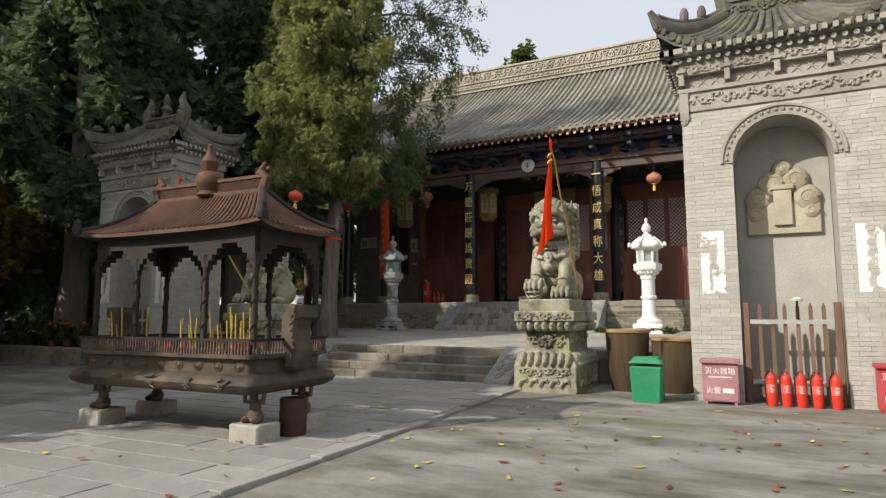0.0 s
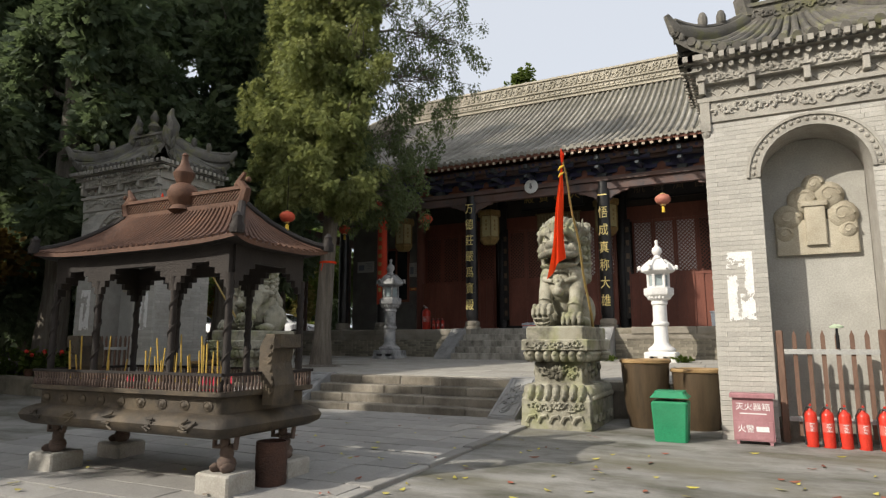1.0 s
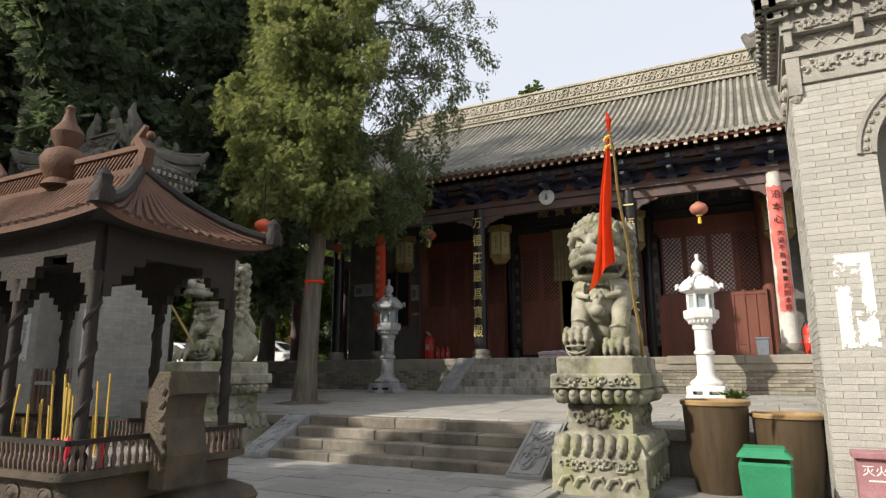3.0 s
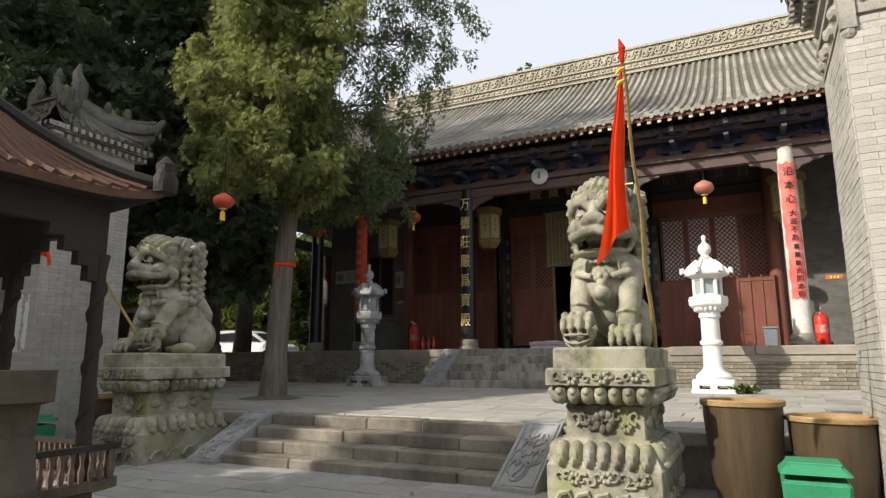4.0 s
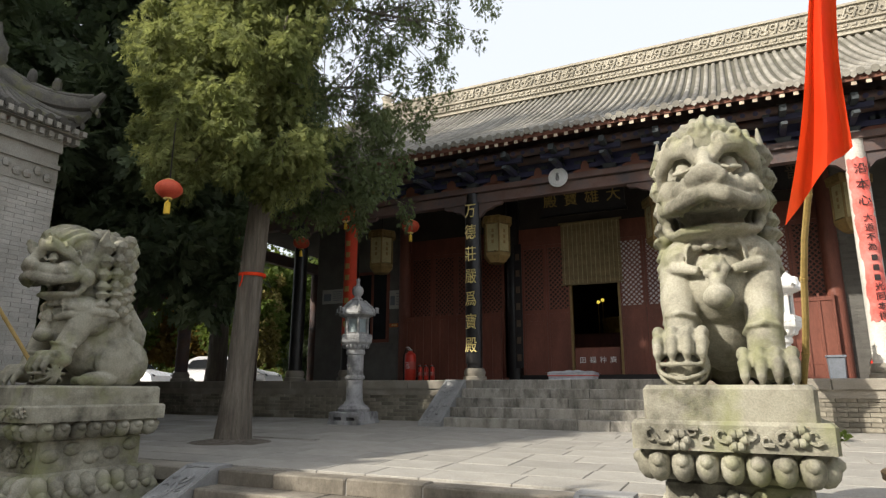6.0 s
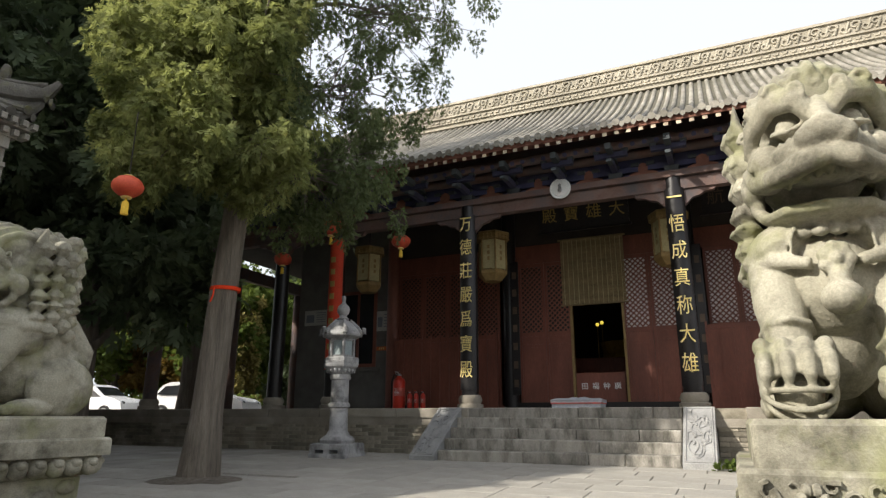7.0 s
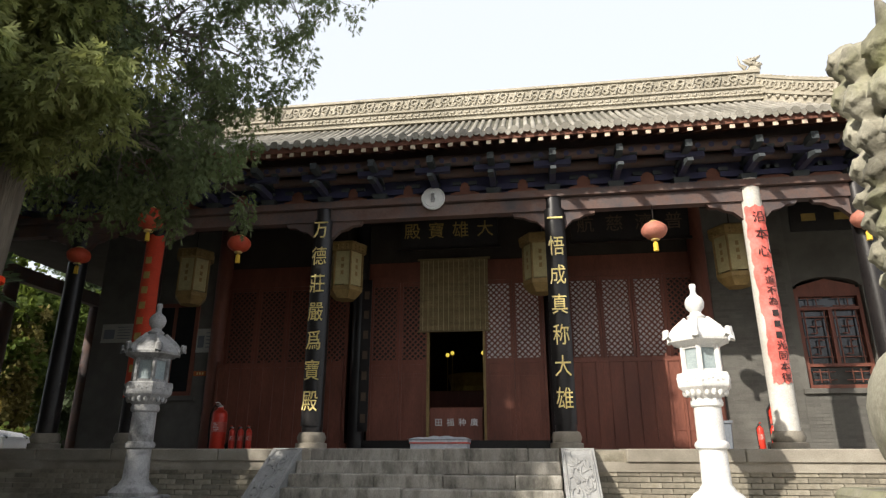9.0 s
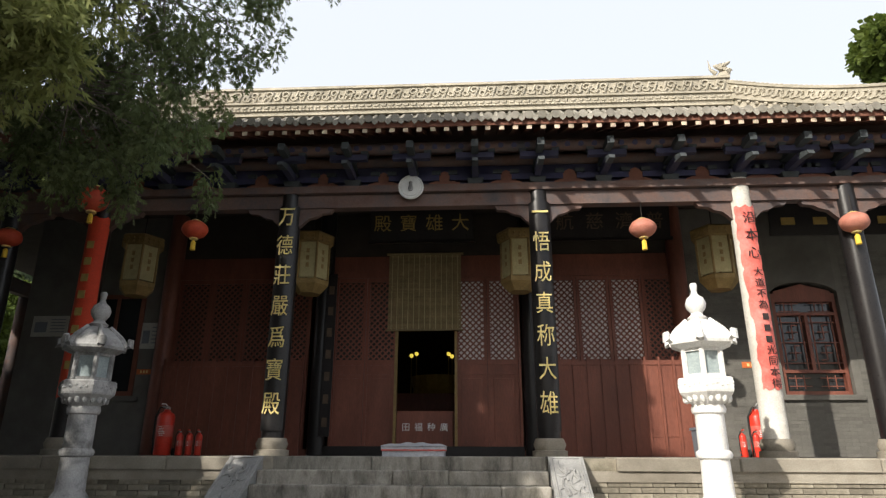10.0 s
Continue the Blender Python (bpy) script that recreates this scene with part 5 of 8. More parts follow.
    m.tube([(0, 0.68, 0.4), (0.0, 0.70, 0.8), (0.06, 0.56, 1.1), (0.0, 0.5, 1.25)], [0.13, 0.16, 0.12, 0.05], 10)
    # settle the proportions: low broad face, narrow jaw gap
    m.v = [(x * 0.91, y, float(np.interp(z, (0, 0.9, 1.18, 1.36, 1.62, 1.76, 2.05), (0, 0.80, 1.09, 1.20, 1.49, 1.67, 2.03)))) for x, y, z in m.v]
    raw = new("lion_statue", m.done("lion_statue", M["lionstone"]))
    md = raw.modifiers.new("remesh", "REMESH")
    md.mode, md.voxel_size, md.use_smooth_shade = "VOXEL", 0.0115, True
    sm = raw.modifiers.new("smooth", "SMOOTH")
    sm.factor, sm.iterations = 0.5, 1
    dc = raw.modifiers.new("decimate", "DECIMATE")
    dc.ratio = 0.35
    me = bpy.data.meshes.new_from_object(raw.evaluated_get(bpy.context.evaluated_depsgraph_get()))
    bpy.data.objects.remove(raw)
    me.name = "lion_statue"
    me.materials.clear()
    me.materials.append(M["lionstone"])
    return me


def lion_pedestal(cx, cy):
    """A tiered pedestal: footing, lotus ring, carved waist, lotus cushion, slab, plinth."""
    z = ground_z(cy)
    p = thing("lion_pedestal", "tiered carved sandstone pedestal with lotus petals", "pedestal", "lion pedestals", at=(cx, cy, z))
    S = M["lionstone"]
    part("footing", Mesh().box(cx - 0.66, cx + 0.66, cy - 0.76, cy + 0.76, z - 0.1, z + 0.50, bev=0.02), S, p)
    sc = Mesh()
    for k in range(5):
        x0 = cx - 0.55 + k * 0.22
        sc.tube([(x0, cy - 0.765, z + 0.1), (x0 + 0.06, cy - 0.775, z + 0.2), (x0 + 0.16, cy - 0.775, z + 0.22), (x0 + 0.2, cy - 0.765, z + 0.13)], [0.04, 0.035, 0.03, 0.015], 6)
        sc.tube([(cx + 0.665, cy - 0.6 + k * 0.26, z + 0.1), (cx + 0.675, cy - 0.54 + k * 0.26, z + 0.2), (cx + 0.67, cy - 0.42 + k * 0.26, z + 0.22)], [0.04, 0.035, 0.02], 6)
    for s in (-1, 1):
        sc.box(cx + s * 0.58 - 0.08, cx + s * 0.58 + 0.08, cy - 0.775, cy - 0.75, z + 0.02, z + 0.12)
    vine(sc, cx - 0.55, cx + 0.55, z + 0.28, z + 0.46, cy - 0.762, 17, 0.02)
    part("scroll_carving", sc, S, p, smooth=True, kind="stuff")

    def petals(zc, hx, hy, r, hgt, tip, lean):
        for sx, sy in ((0, -1), (0, 1), (-1, 0), (1, 0)):
            half = hx if sx == 0 else hy
            n = 7 if sx == 0 else 8
            for k in range(n):
                o = -half + 2 * half * (k + 0.5) / n
                x, y = (cx + o, cy + sy * hy) if sx == 0 else (cx + sx * hx, cy + o)
                m = Mesh().ball((x, y, zc), (half / n * 1.08 if sx == 0 else r, r if sx == 0 else half / n * 1.08, hgt), 10)
                m.ball((x + sx * r * 0.55, y + sy * r * 0.55, zc + tip), (half / n * 0.7 if sx == 0 else r * 0.7, r * 0.7 if sx == 0 else half / n * 0.7, hgt * 0.45), 8)
                part("petal", m, S, p, smooth=True)
    part("lotus_core", Mesh().box(cx - 0.64, cx + 0.64, cy - 0.74, cy + 0.74, z + 0.50, z + 0.76, taper=0.14), S, p)
    petals(z + 0.60, 0.56, 0.66, 0.13, 0.15, -0.07, 1)
    part("waist", Mesh().box(cx - 0.47, cx + 0.47, cy - 0.57, cy + 0.57, z + 0.76, z + 1.13, bev=0.02), S, p)
    wv = Mesh()
    vine(wv, cx - 0.4, cx + 0.4, z + 0.8, z + 1.1, cy - 0.572, 5, 0.03)
    for k in range(7):
        a = k * math.pi * 2 / 7
        wv.ball((cx + 0.09 * math.cos(a), cy - 0.585, z + 0.95 + 0.09 * math.sin(a)), (0.05, 0.04, 0.06), 8)
    for k in range(5):
        wv.ball((cx + 0.48, cy - 0.45 + k * 0.22, z + 0.95 + 0.07 * math.sin(k * 2)), (0.04, 0.1, 0.08), 8)
        wv.ball((cx - 0.48, cy - 0.45 + k * 0.22, z + 0.95 + 0.07 * math.sin(k * 2)), (0.04, 0.1, 0.08), 8)
    part("waist_carving", wv, S, p, smooth=True, kind="stuff")
    part("cushion_core", Mesh().box(cx - 0.47, cx + 0.47, cy - 0.57, cy + 0.57, z + 1.13, z + 1.34, taper=-0.12), S, p)
    petals(z + 1.24, 0.56, 0.66, 0.10, 0.115, 0.03, -1)
    part("slab", Mesh().box(cx - 0.65, cx + 0.65, cy - 0.75, cy + 0.75, z + 1.34, z + 1.53, bev=0.025), S, p)
    sv = Mesh()
    vine(sv, cx - 0.55, cx + 0.55, z + 1.37, z + 1.5, cy - 0.752, 9, 0.016)
    part("slab_carving", sv, S, p, smooth=True, kind="stuff")
    part("plinth", Mesh().box(cx - 0.56, cx + 0.56, cy - 0.72, cy + 0.72, z + 1.53, z + 1.76, bev=0.03), S, p)
    p.scale = (0.89, 1.15, 0.95)
    return z + 1.755 * 0.95


lme = lion_mesh()
for cx, mir in ((-3.5, 1), (-10.87, -1)):
    zt = lion_pedestal(cx, 11.95)
    ob = tagged(new("lion_statue", lme if mir > 0 else lme.copy()), "weathered seated stone guardian lion on a pedestal" if mir > 0 else "weathered stone guardian lion, mossy, beside the steps", "lion statue", "guardian lions")
    if mir < 0:
        ob.data.transform(Matrix.Diagonal((-1, 1, 1, 1)))
        ob.data.flip_normals()
    ob.location = (cx, 11.97, zt - 0.01)


# stone lanterns on the terrace
def stone_lantern(cx, cy, stone, label, turn=0.2):
    z = terrace_z(cy)
    o = thing("stone_lantern", label, "stone lantern", "stone lanterns", at=(cx, cy, z))
    hx = 6

    def hexa(m, prof, ph=turn):
        return m.lathe(cx, cy, prof, hx, phase=ph)
    b = Mesh()
    b.box(cx - 0.5, cx + 0.5, cy - 0.5, cy + 0.5, z - 0.03, z + 0.07, bev=0.02)
    for sx in (-1, 0, 1):
        b.box(cx + sx * 0.4 - 0.08, cx + sx * 0.4 + 0.08, cy - 0.47, cy + 0.47, z + 0.07, z + 0.15)
    b.box(cx - 0.48, cx + 0.48, cy - 0.48, cy + 0.48, z + 0.15, z + 0.27, bev=0.03)
    part("base", b, stone, o)
    part("collar", Mesh().lathe(cx, cy, [(0.4, z + 0.27), (0.43, z + 0.33), (0.36, z + 0.40), (0.29, z + 0.43), (0.27, z + 0.46)], 20), stone, o, smooth=True)
    part("shaft", Mesh().lathe(cx, cy, [(0.28, z + 0.44), (0.26, z + 0.48), (0.225, z + 0.52), (0.215, z + 0.98), (0.255, z + 1.0), (0.27, z + 1.04), (0.255, z + 1.08), (0.22, z + 1.1), (0.215, z + 1.56), (0.25, z + 1.58), (0.26, z + 1.63), (0.24, z + 1.68)], 24), stone, o, smooth=True)
    bw = hexa(Mesh(), [(0.24, z + 1.67), (0.30, z + 1.72), (0.40, z + 1.80), (0.45, z + 1.84), (0.46, z + 1.87), (0.46, z + 2.02), (0.43, z + 2.04)])
    for k in range(18):
        a = k * math.pi / 9
        bw.ball((cx + 0.325 * math.cos(a), cy + 0.325 * math.sin(a), z + 1.77), (0.042, 0.042, 0.06), 8)
    for k in range(30):
        a = k * math.pi / 15
        rr = 0.44 * math.cos(math.pi / 6) / math.cos(((a - turn) % (math.pi / 3)) - math.pi / 6)
        bw.ball((cx + rr * math.cos(a), cy + rr * math.sin(a), z + 1.945 + 0.02 * math.sin(k * 2)), (0.035, 0.035, 0.03), 6)
    part("bowl", bw, stone, o)
    for k in range(6):
        a = turn + k * math.pi / 3
        part("chamber_post", Mesh().lathe(cx + 0.31 * math.cos(a), cy + 0.31 * math.sin(a), [(0.045, z + 2.03), (0.045, z + 2.46)], 6, phase=a), stone, o)
        a2 = a + math.pi / 6
        pn = Mesh()
        c, s = math.cos(a2), math.sin(a2)
        rr = 0.27
        for zz0, zz1 in ((2.03, 2.09), (2.40, 2.46)):
            pn.add([(cx + (rr + d) * c - t * s, cy + (rr + d) * s + t * c, z + q) for q in (zz0, zz1) for d, t in ((-0.02, -0.15), (0.02, -0.15), (0.02, 0.15), (-0.02, 0.15))], [(0, 1, 2, 3), (7, 6, 5, 4), (0, 4, 5, 1), (1, 5, 6, 2), (2, 6, 7, 3), (3, 7, 4, 0)])
        part("window_frame", pn, stone, o)
        part("pane", Mesh().add([(cx + (rr - 0.02) * c - t * s, cy + (rr - 0.02) * s + t * c, z + q) for q in (2.09, 2.40) for t in (-0.13, 0.13)], [(0, 1, 3, 2)]), M["lamp_glass"], o)
    rf = hexa(Mesh(), [(0.36, z + 2.44), (0.52, z + 2.50), (0.53, z + 2.54), (0.44, z + 2.66), (0.32, z + 2.76), (0.2, z + 2.83), (0.13, z + 2.86)])
    part("roof", rf, stone, o)
    for k in range(6):
        a = turn + k * math.pi / 3
        c, s = math.cos(a), math.sin(a)
        part("curl", Mesh().tube([(cx + r * c, cy + r * s, z + q) for r, q in ((0.2, 2.84), (0.4, 2.68), (0.52, 2.54), (0.58, 2.56), (0.58, 2.64), (0.53, 2.66))], [0.04, 0.05, 0.06, 0.065, 0.055, 0.03], 8), stone, o, smooth=True)
    part("finial", Mesh().lathe(cx, cy, [(0.13, z + 2.85), (0.16, z + 2.89), (0.1, z + 2.93), (0.09, z + 2.96), (0.15, z + 3.03), (0.165, z + 3.10), (0.13, z + 3.18), (0.06, z + 3.23), (0.045, z + 3.28), (0.06, z + 3.37), (0.045, z + 3.40)], 16), stone, o, smooth=True)
    o.scale = (0.87, 0.87, 1.0)


M["lamp_glass"] = mat("pale_lamp_glass", (0.30, 0.36, 0.37), (0.36, 0.42, 0.43), 0.15, scale=3, fine=40, bump=0)
stone_lantern(-2.86, 19.25, M["white_stone"], "white marble lantern on a round shaft, on the terrace")
stone_lantern(-11.75, 19.4, M["grey_stone"], "weather-stained grey stone lantern on the terrace")


# incense burner with its roof
def burner(cx, cy):
    z = ground_z(cy)
    o = thing("incense_burner", "large rusty cast-iron incense burner with roofed canopy", "incense burner", at=(cx, cy, z))
    I, D, RU = M["iron"], M["dark_iron"], M["rust"]

    def rrect(hx, hy, r, zz, n=5):
        pts = []
        for qx, qy, a0 in ((1, 1, 0), (-1, 1, 90), (-1, -1, 180), (1, -1, 270)):
            for k in range(n + 1):
                a = radians(a0 + 90 * k / n)
                pts.append((cx + qx * (hx - r) + r * math.cos(a), cy + qy * (hy - r) + r * math.sin(a), zz))
        return pts

    def loft(prof, r):
        m = Mesh()
        rows = [rrect(hx, hy, min(r, hx, hy), zz) for hx, hy, zz in prof]
        n = len(rows[0])
        vs = [p for row in rows for p in row]
        fs = [(j * n + i, j * n + (i + 1) % n, (j + 1) * n + (i + 1) % n, (j + 1) * n + i) for j in range(len(rows) - 1) for i in range(n)]
        fs += [tuple(range(n - 1, -1, -1)), tuple((len(rows) - 1) * n + i for i in range(n))]
        return m.add(vs, fs)

    hx, hy = 1.50, 0.68
    prof = ((-0.12, 0.55), (0.03, 0.565), (0.11, 0.615), (0.13, 0.675), (0.10, 0.735), (0.02, 0.775), (-0.03, 0.79), (-0.03, 0.94), (0.02, 0.955), (0.05, 0.965), (0.05, 1.01), (-0.04, 1.01), (-0.06, 0.96))
    body = part("body", loft([(hx + e, hy + e, z + h) for e, h in prof], 0.1), I, o, smooth=True)
    for k in range(9):
        for sy in (-1, 1):
            x = cx - 1.3 + 2.6 * k / 8
            rv = Mesh().lathe(0, 0, [(0.068, 0.0), (0.07, 0.012), (0.05, 0.02), (0.045, 0.014), (0.03, 0.026), (0.008, 0.03)], 16)
            rv.v = [(x + p, cy + sy * (hy - 0.034 + r), z + 0.865 + 0.8 * q) for p, q, r in rv.v]
            part("medallion", rv, I, body, smooth=True)
    ch = Mesh()
    q = random.Random(3)
    for k in range(5):
        x = cx - 1.2 + 2.4 * k / 4
        for j in range(6):
            a, b = q.uniform(-0.08, 0.08), q.uniform(-0.06, 0.06)
            ch.tube([(x + a - 0.04, cy - hy - 0.13, z + 0.675 + b), (x + a + 0.04, cy - hy - 0.13, z + 0.675 + b + q.uniform(-0.05, 0.05))], 0.012, 5)
    part("cast_mark", ch, I, body, kind="stuff")
    part("ash_bed", Mesh().box(cx - hx + 0.06, cx + hx - 0.06, cy - hy + 0.06, cy + hy - 0.06, z + 0.88, z + 0.975), M["ash"], o)
    for sx in (-1, 1):
        for sy in (-1, 1):
            fx, fy = cx + sx * 1.36, cy + sy * 0.43
            part("footing_block", Mesh().box(fx - 0.22, fx + 0.22, fy - 0.2, fy + 0.2, z - 0.06, z + 0.22, bev=0.02), M["block"], o)
            f, zf = Mesh(), z + 0.06
            f.ball((fx, fy, zf + 0.23), (0.10, 0.10, 0.09), 10).ball((fx - 0.07, fy - 0.05, zf + 0.2), (0.055, 0.1, 0.05), 8).ball((fx + 0.07, fy - 0.05, zf + 0.2), (0.055, 0.1, 0.05), 8)
            f.ball((fx, fy, zf + 0.33), (0.075, 0.065, 0.11), 10).ball((fx, fy - 0.03, zf + 0.455), (0.05, 0.055, 0.06), 10)
            for s in (-1, 1):
                f.tube([(fx + s * 0.06, fy, zf + 0.40), (fx + s * 0.14, fy - 0.03, zf + 0.39), (fx + s * 0.15, fy - 0.02, zf + 0.51)], [0.032, 0.028, 0.024], 8)
            f.box(fx - 0.16, fx + 0.16, fy - 0.1, fy + 0.1, zf + 0.50, zf + 0.54, bev=0.015)
            part("foot_figure", f, M["pink_stone"], o, "crouching bearer figure", smooth=True)
    # railing round the rim
    zr = z + 1.01
    rail = part("railing", Mesh().box(cx - hx - 0.02, cx + hx + 0.02, cy - hy - 0.03, cy - hy, zr + 0.15, zr + 0.18).box(cx - hx - 0.02, cx + hx + 0.02, cy + hy, cy + hy + 0.03, zr + 0.15, zr + 0.18)
                .box(cx - hx - 0.03, cx - hx, cy - hy, cy + hy, zr + 0.15, zr + 0.18).box(cx + hx, cx + hx + 0.03, cy - hy, cy + hy, zr + 0.15, zr + 0.18), D, o)
    bl = Mesh()
    k = 0
    while k < 62:
        x = cx - hx + 2 * hx * (k + 0.5) / 62
        for yy in (cy - hy - 0.015, cy + hy + 0.015):
            bl.lathe(x, yy, [(0.012, zr), (0.018, zr + 0.05), (0.009, zr + 0.09), (0.016, zr + 0.15)], 6)
        k += 1
    for k in range(26):
        y = cy - hy + 2 * hy * (k + 0.5) / 26
        for xx in (cx - hx - 0.015, cx + hx + 0.015):
            bl.lathe(xx, y, [(0.012, zr), (0.018, zr + 0.05), (0.009, zr + 0.09), (0.016, zr + 0.15)], 6)
    part("baluster", bl, M["pink_stone"], rail, kind="stuff")
    # upright ears at both ends
    for sx in (-1, 1):
        ex = cx + sx * (hx + 0.05)
        e = Mesh()
        prof = [(0.0, 0.85), (0.13, 0.85), (0.16, 1.05), (0.10, 1.28), (0.12, 1.42), (0.22, 1.44), (0.22, 1.58), (0.02, 1.58), (-0.06, 1.45), (-0.07, 1.2), (0.0, 1.02)]
        pts = [(ex + sx * a, z + b) for a, b in prof]
        e.prism(pts if sx > 0 else pts[::-1], cy - 0.16, cy + 0.16)
        part("ear_handle", e, I, o)
        ek = Mesh()
        for j in range(7):
            ek.tube([(ex + sx * (0.09 + 0.03 * math.sin(j)), cy - 0.165, z + 0.95 + 0.08 * j), (ex + sx * (0.14 - 0.02 * j * 0.3), cy - 0.165, z + 0.99 + 0.08 * j)], 0.014, 5)
        part("ear_relief", ek, I, o)
    # dragon columns
    for x in (-1.42, -0.62, 0.62, 1.42):
        for sy in (-1, 1):
            px, py = cx + x, cy + sy * 0.56
            c = Mesh().lathe(px, py, [(0.065, zr), (0.065, zr + 0.06), (0.04, zr + 0.1), (0.036, z + 2.1), (0.05, z + 2.2)], 10)
            c.tube([(px + 0.036 * math.cos(j * 0.7), py + 0.036 * math.sin(j * 0.7), zr + 0.1 + j * 0.032) for j in range(32)], 0.016, 5)
            part("column", c, D, o, smooth=True)

    # stepped lintels
    def lintel(a, b, along_x, other):
        w = b - a
        s = min(0.12, w / 7)
        poly = [(a, z + 2.05), (a + s * 0.5, z + 2.05), (a + s * 0.5, z + 2.13), (a + s, z + 2.13), (a + s, z + 2.2), (a + 1.7 * s, z + 2.2), (a + 1.7 * s, z + 2.27), (a + 2.4 * s, z + 2.27), (a + 2.4 * s, z + 2.33),
                (b - 2.4 * s, z + 2.33), (b - 2.4 * s, z + 2.27), (b - 1.7 * s, z + 2.27), (b - 1.7 * s, z + 2.2), (b - s, z + 2.2), (b - s, z + 2.13), (b - s * 0.5, z + 2.13), (b - s * 0.5, z + 2.05), (b, z + 2.05), (b, z + 2.50), (a, z + 2.50)]
        return Mesh().prism(poly, other - 0.03, other + 0.03) if along_x else Mesh().prism_x(poly, other - 0.03, other + 0.03)
    for sy in (-1, 1):
        for a, b in ((-1.42, -0.62), (-0.62, 0.62), (0.62, 1.42)):
            part("lintel", lintel(cx + a, cx + b, True, cy + sy * 0.56), D, o)
    for sx in (-1, 1):
        part("lintel", lintel(cy - 0.53, cy + 0.53, False, cx + sx * 1.42), D, o)
    # roof
    ex, ey, ze, zg, rx = 1.60, 0.74, z + 2.53, z + 3.09, 0.98

    def rp(u, s, side):
        c = abs(2 * u - 1) ** 4
        zz = ze + (zg - ze) * (0.45 * s + 0.55 * s * s) + 0.06 * c * (1 - s) ** 2
        if side < 2:
            sg = -1 if side == 0 else 1
            hx2 = ex + (rx - ex) * s
            return (cx + (2 * u - 1) * (hx2 + 0.06 * c * (1 - s)), cy + sg * ey * (1 - s), zz)
        sg = -1 if side == 2 else 1
        return (cx + sg * (ex + (rx - ex) * s + 0.06 * c * (1 - s)), cy + (2 * u - 1) * ey * (1 - s), zz)
    rf, so = Mesh(), Mesh()
    for side in range(4):
        rf.grid([[rp(i / 20, s / 8, side) for i in range(21)] for s in range(9)])
        rf.grid([[(p[0], p[1], p[2] - k) for p in [rp(i / 20, 0, side) for i in range(21)]] for k in (0, 0.045)])
        so.grid([[((p[0] - cx) * f + cx, (p[1] - cy) * f + cy, p[2] - 0.045) for p in [rp(i / 20, 0, side) for i in range(21)]] for f in (1, 0.3)])
    roof = part("roof", rf, RU, o, "rust-red ribbed iron roof")
    part("soffit", so, D, roof)
    for side, n in ((0, 34), (1, 34), (2, 15), (3, 15)):
        for i in range(1, n):
            part("roof_rib", Mesh().tube([(a, b, c + 0.008) for a, b, c in [rp(i / n, s / 6, side) for s in range(7)]], 0.022, 6), RU, roof, smooth=True)
    for u, side in ((0, 0), (1, 0), (0, 1), (1, 1)):
        pts = [rp(u, 1 - s / 6, side) for s in range(7)]
        m = Mesh().tube([(a, b, c + 0.02) for a, b, c in pts], 0.045, 8)
        a, b, c = pts[-1]
        m.lathe(a, b, [(0.07, c - 0.02), (0.075, c + 0.06), (0.05, c + 0.1), (0.055, c + 0.15), (0.01, c + 0.2)], 8)
        part("hip", m, D, o, smooth=True)
    rg = Mesh().box(cx - rx, cx + rx, cy - 0.05, cy + 0.05, zg - 0.06, zg + 0.02).box(cx - rx, cx + rx, cy - 0.04, cy + 0.04, zg + 0.16, zg + 0.2)
    lattice(rg, cx - rx, cx - 0.18, zg + 0.02, zg + 0.16, cy - 0.01, 0.05, 0.014)
    lattice(rg, cx + 0.18, cx + rx, zg + 0.02, zg + 0.16, cy - 0.01, 0.05, 0.014)
    part("ridge", rg, RU, o)
    part("finial", Mesh().lathe(cx, cy, [(0.16, zg), (0.12, zg + 0.06), (0.17, zg + 0.14), (0.19, zg + 0.22), (0.15, zg + 0.3), (0.08, zg + 0.34), (0.12, zg + 0.42), (0.13, zg + 0.47), (0.09, zg + 0.53), (0.06, zg + 0.57), (0.032, zg + 0.68), (0.042, zg + 0.70), (0.02, zg + 0.73)], 16), RU, o, smooth=True)
    for sx in (-1, 1):
        m = Mesh().tube([(cx + sx * rx, cy, zg), (cx + sx * (rx + 0.05), cy, zg + 0.15), (cx + sx * (rx - 0.05), cy, zg + 0.26), (cx + sx * (rx + 0.02), cy, zg + 0.36)], [0.07, 0.06, 0.05, 0.02], 8)
        m.ball((cx + sx * (rx - 0.07), cy, zg + 0.22), 0.05, 8).ball((cx + sx * (rx + 0.08), cy, zg + 0.27), 0.035, 8)
        part("ridge_beast", m, RU, o, smooth=True)
    return z + 0.975


M["ash"] = mat("grey_ash", (0.28, 0.26, 0.24), (0.40, 0.38, 0.36), 0.95, scale=6, fine=60, bump=0.5)
BX, BY = -6.66, 6.12
ash = burner(BX, BY)
q = random.Random(8)
for k in range(30):
    x, y = BX + q.choice((-1.1, -0.55, -0.1, 0.3, 0.85)) + q.gauss(0, 0.12), BY + q.uniform(-0.5, 0.2)
    h = q.uniform(0.3, 0.62)
    lx, ly = q.uniform(-0.06, 0.06), q.uniform(-0.04, 0.04)
    solo("incense_stick", Mesh().tube([(x, y, ash - 0.05), (x + lx, y + ly, ash + h)], 0.009, 5), M["incense"], "tall yellow incense stick burning in the ash", "incense stick", group="incense sticks")
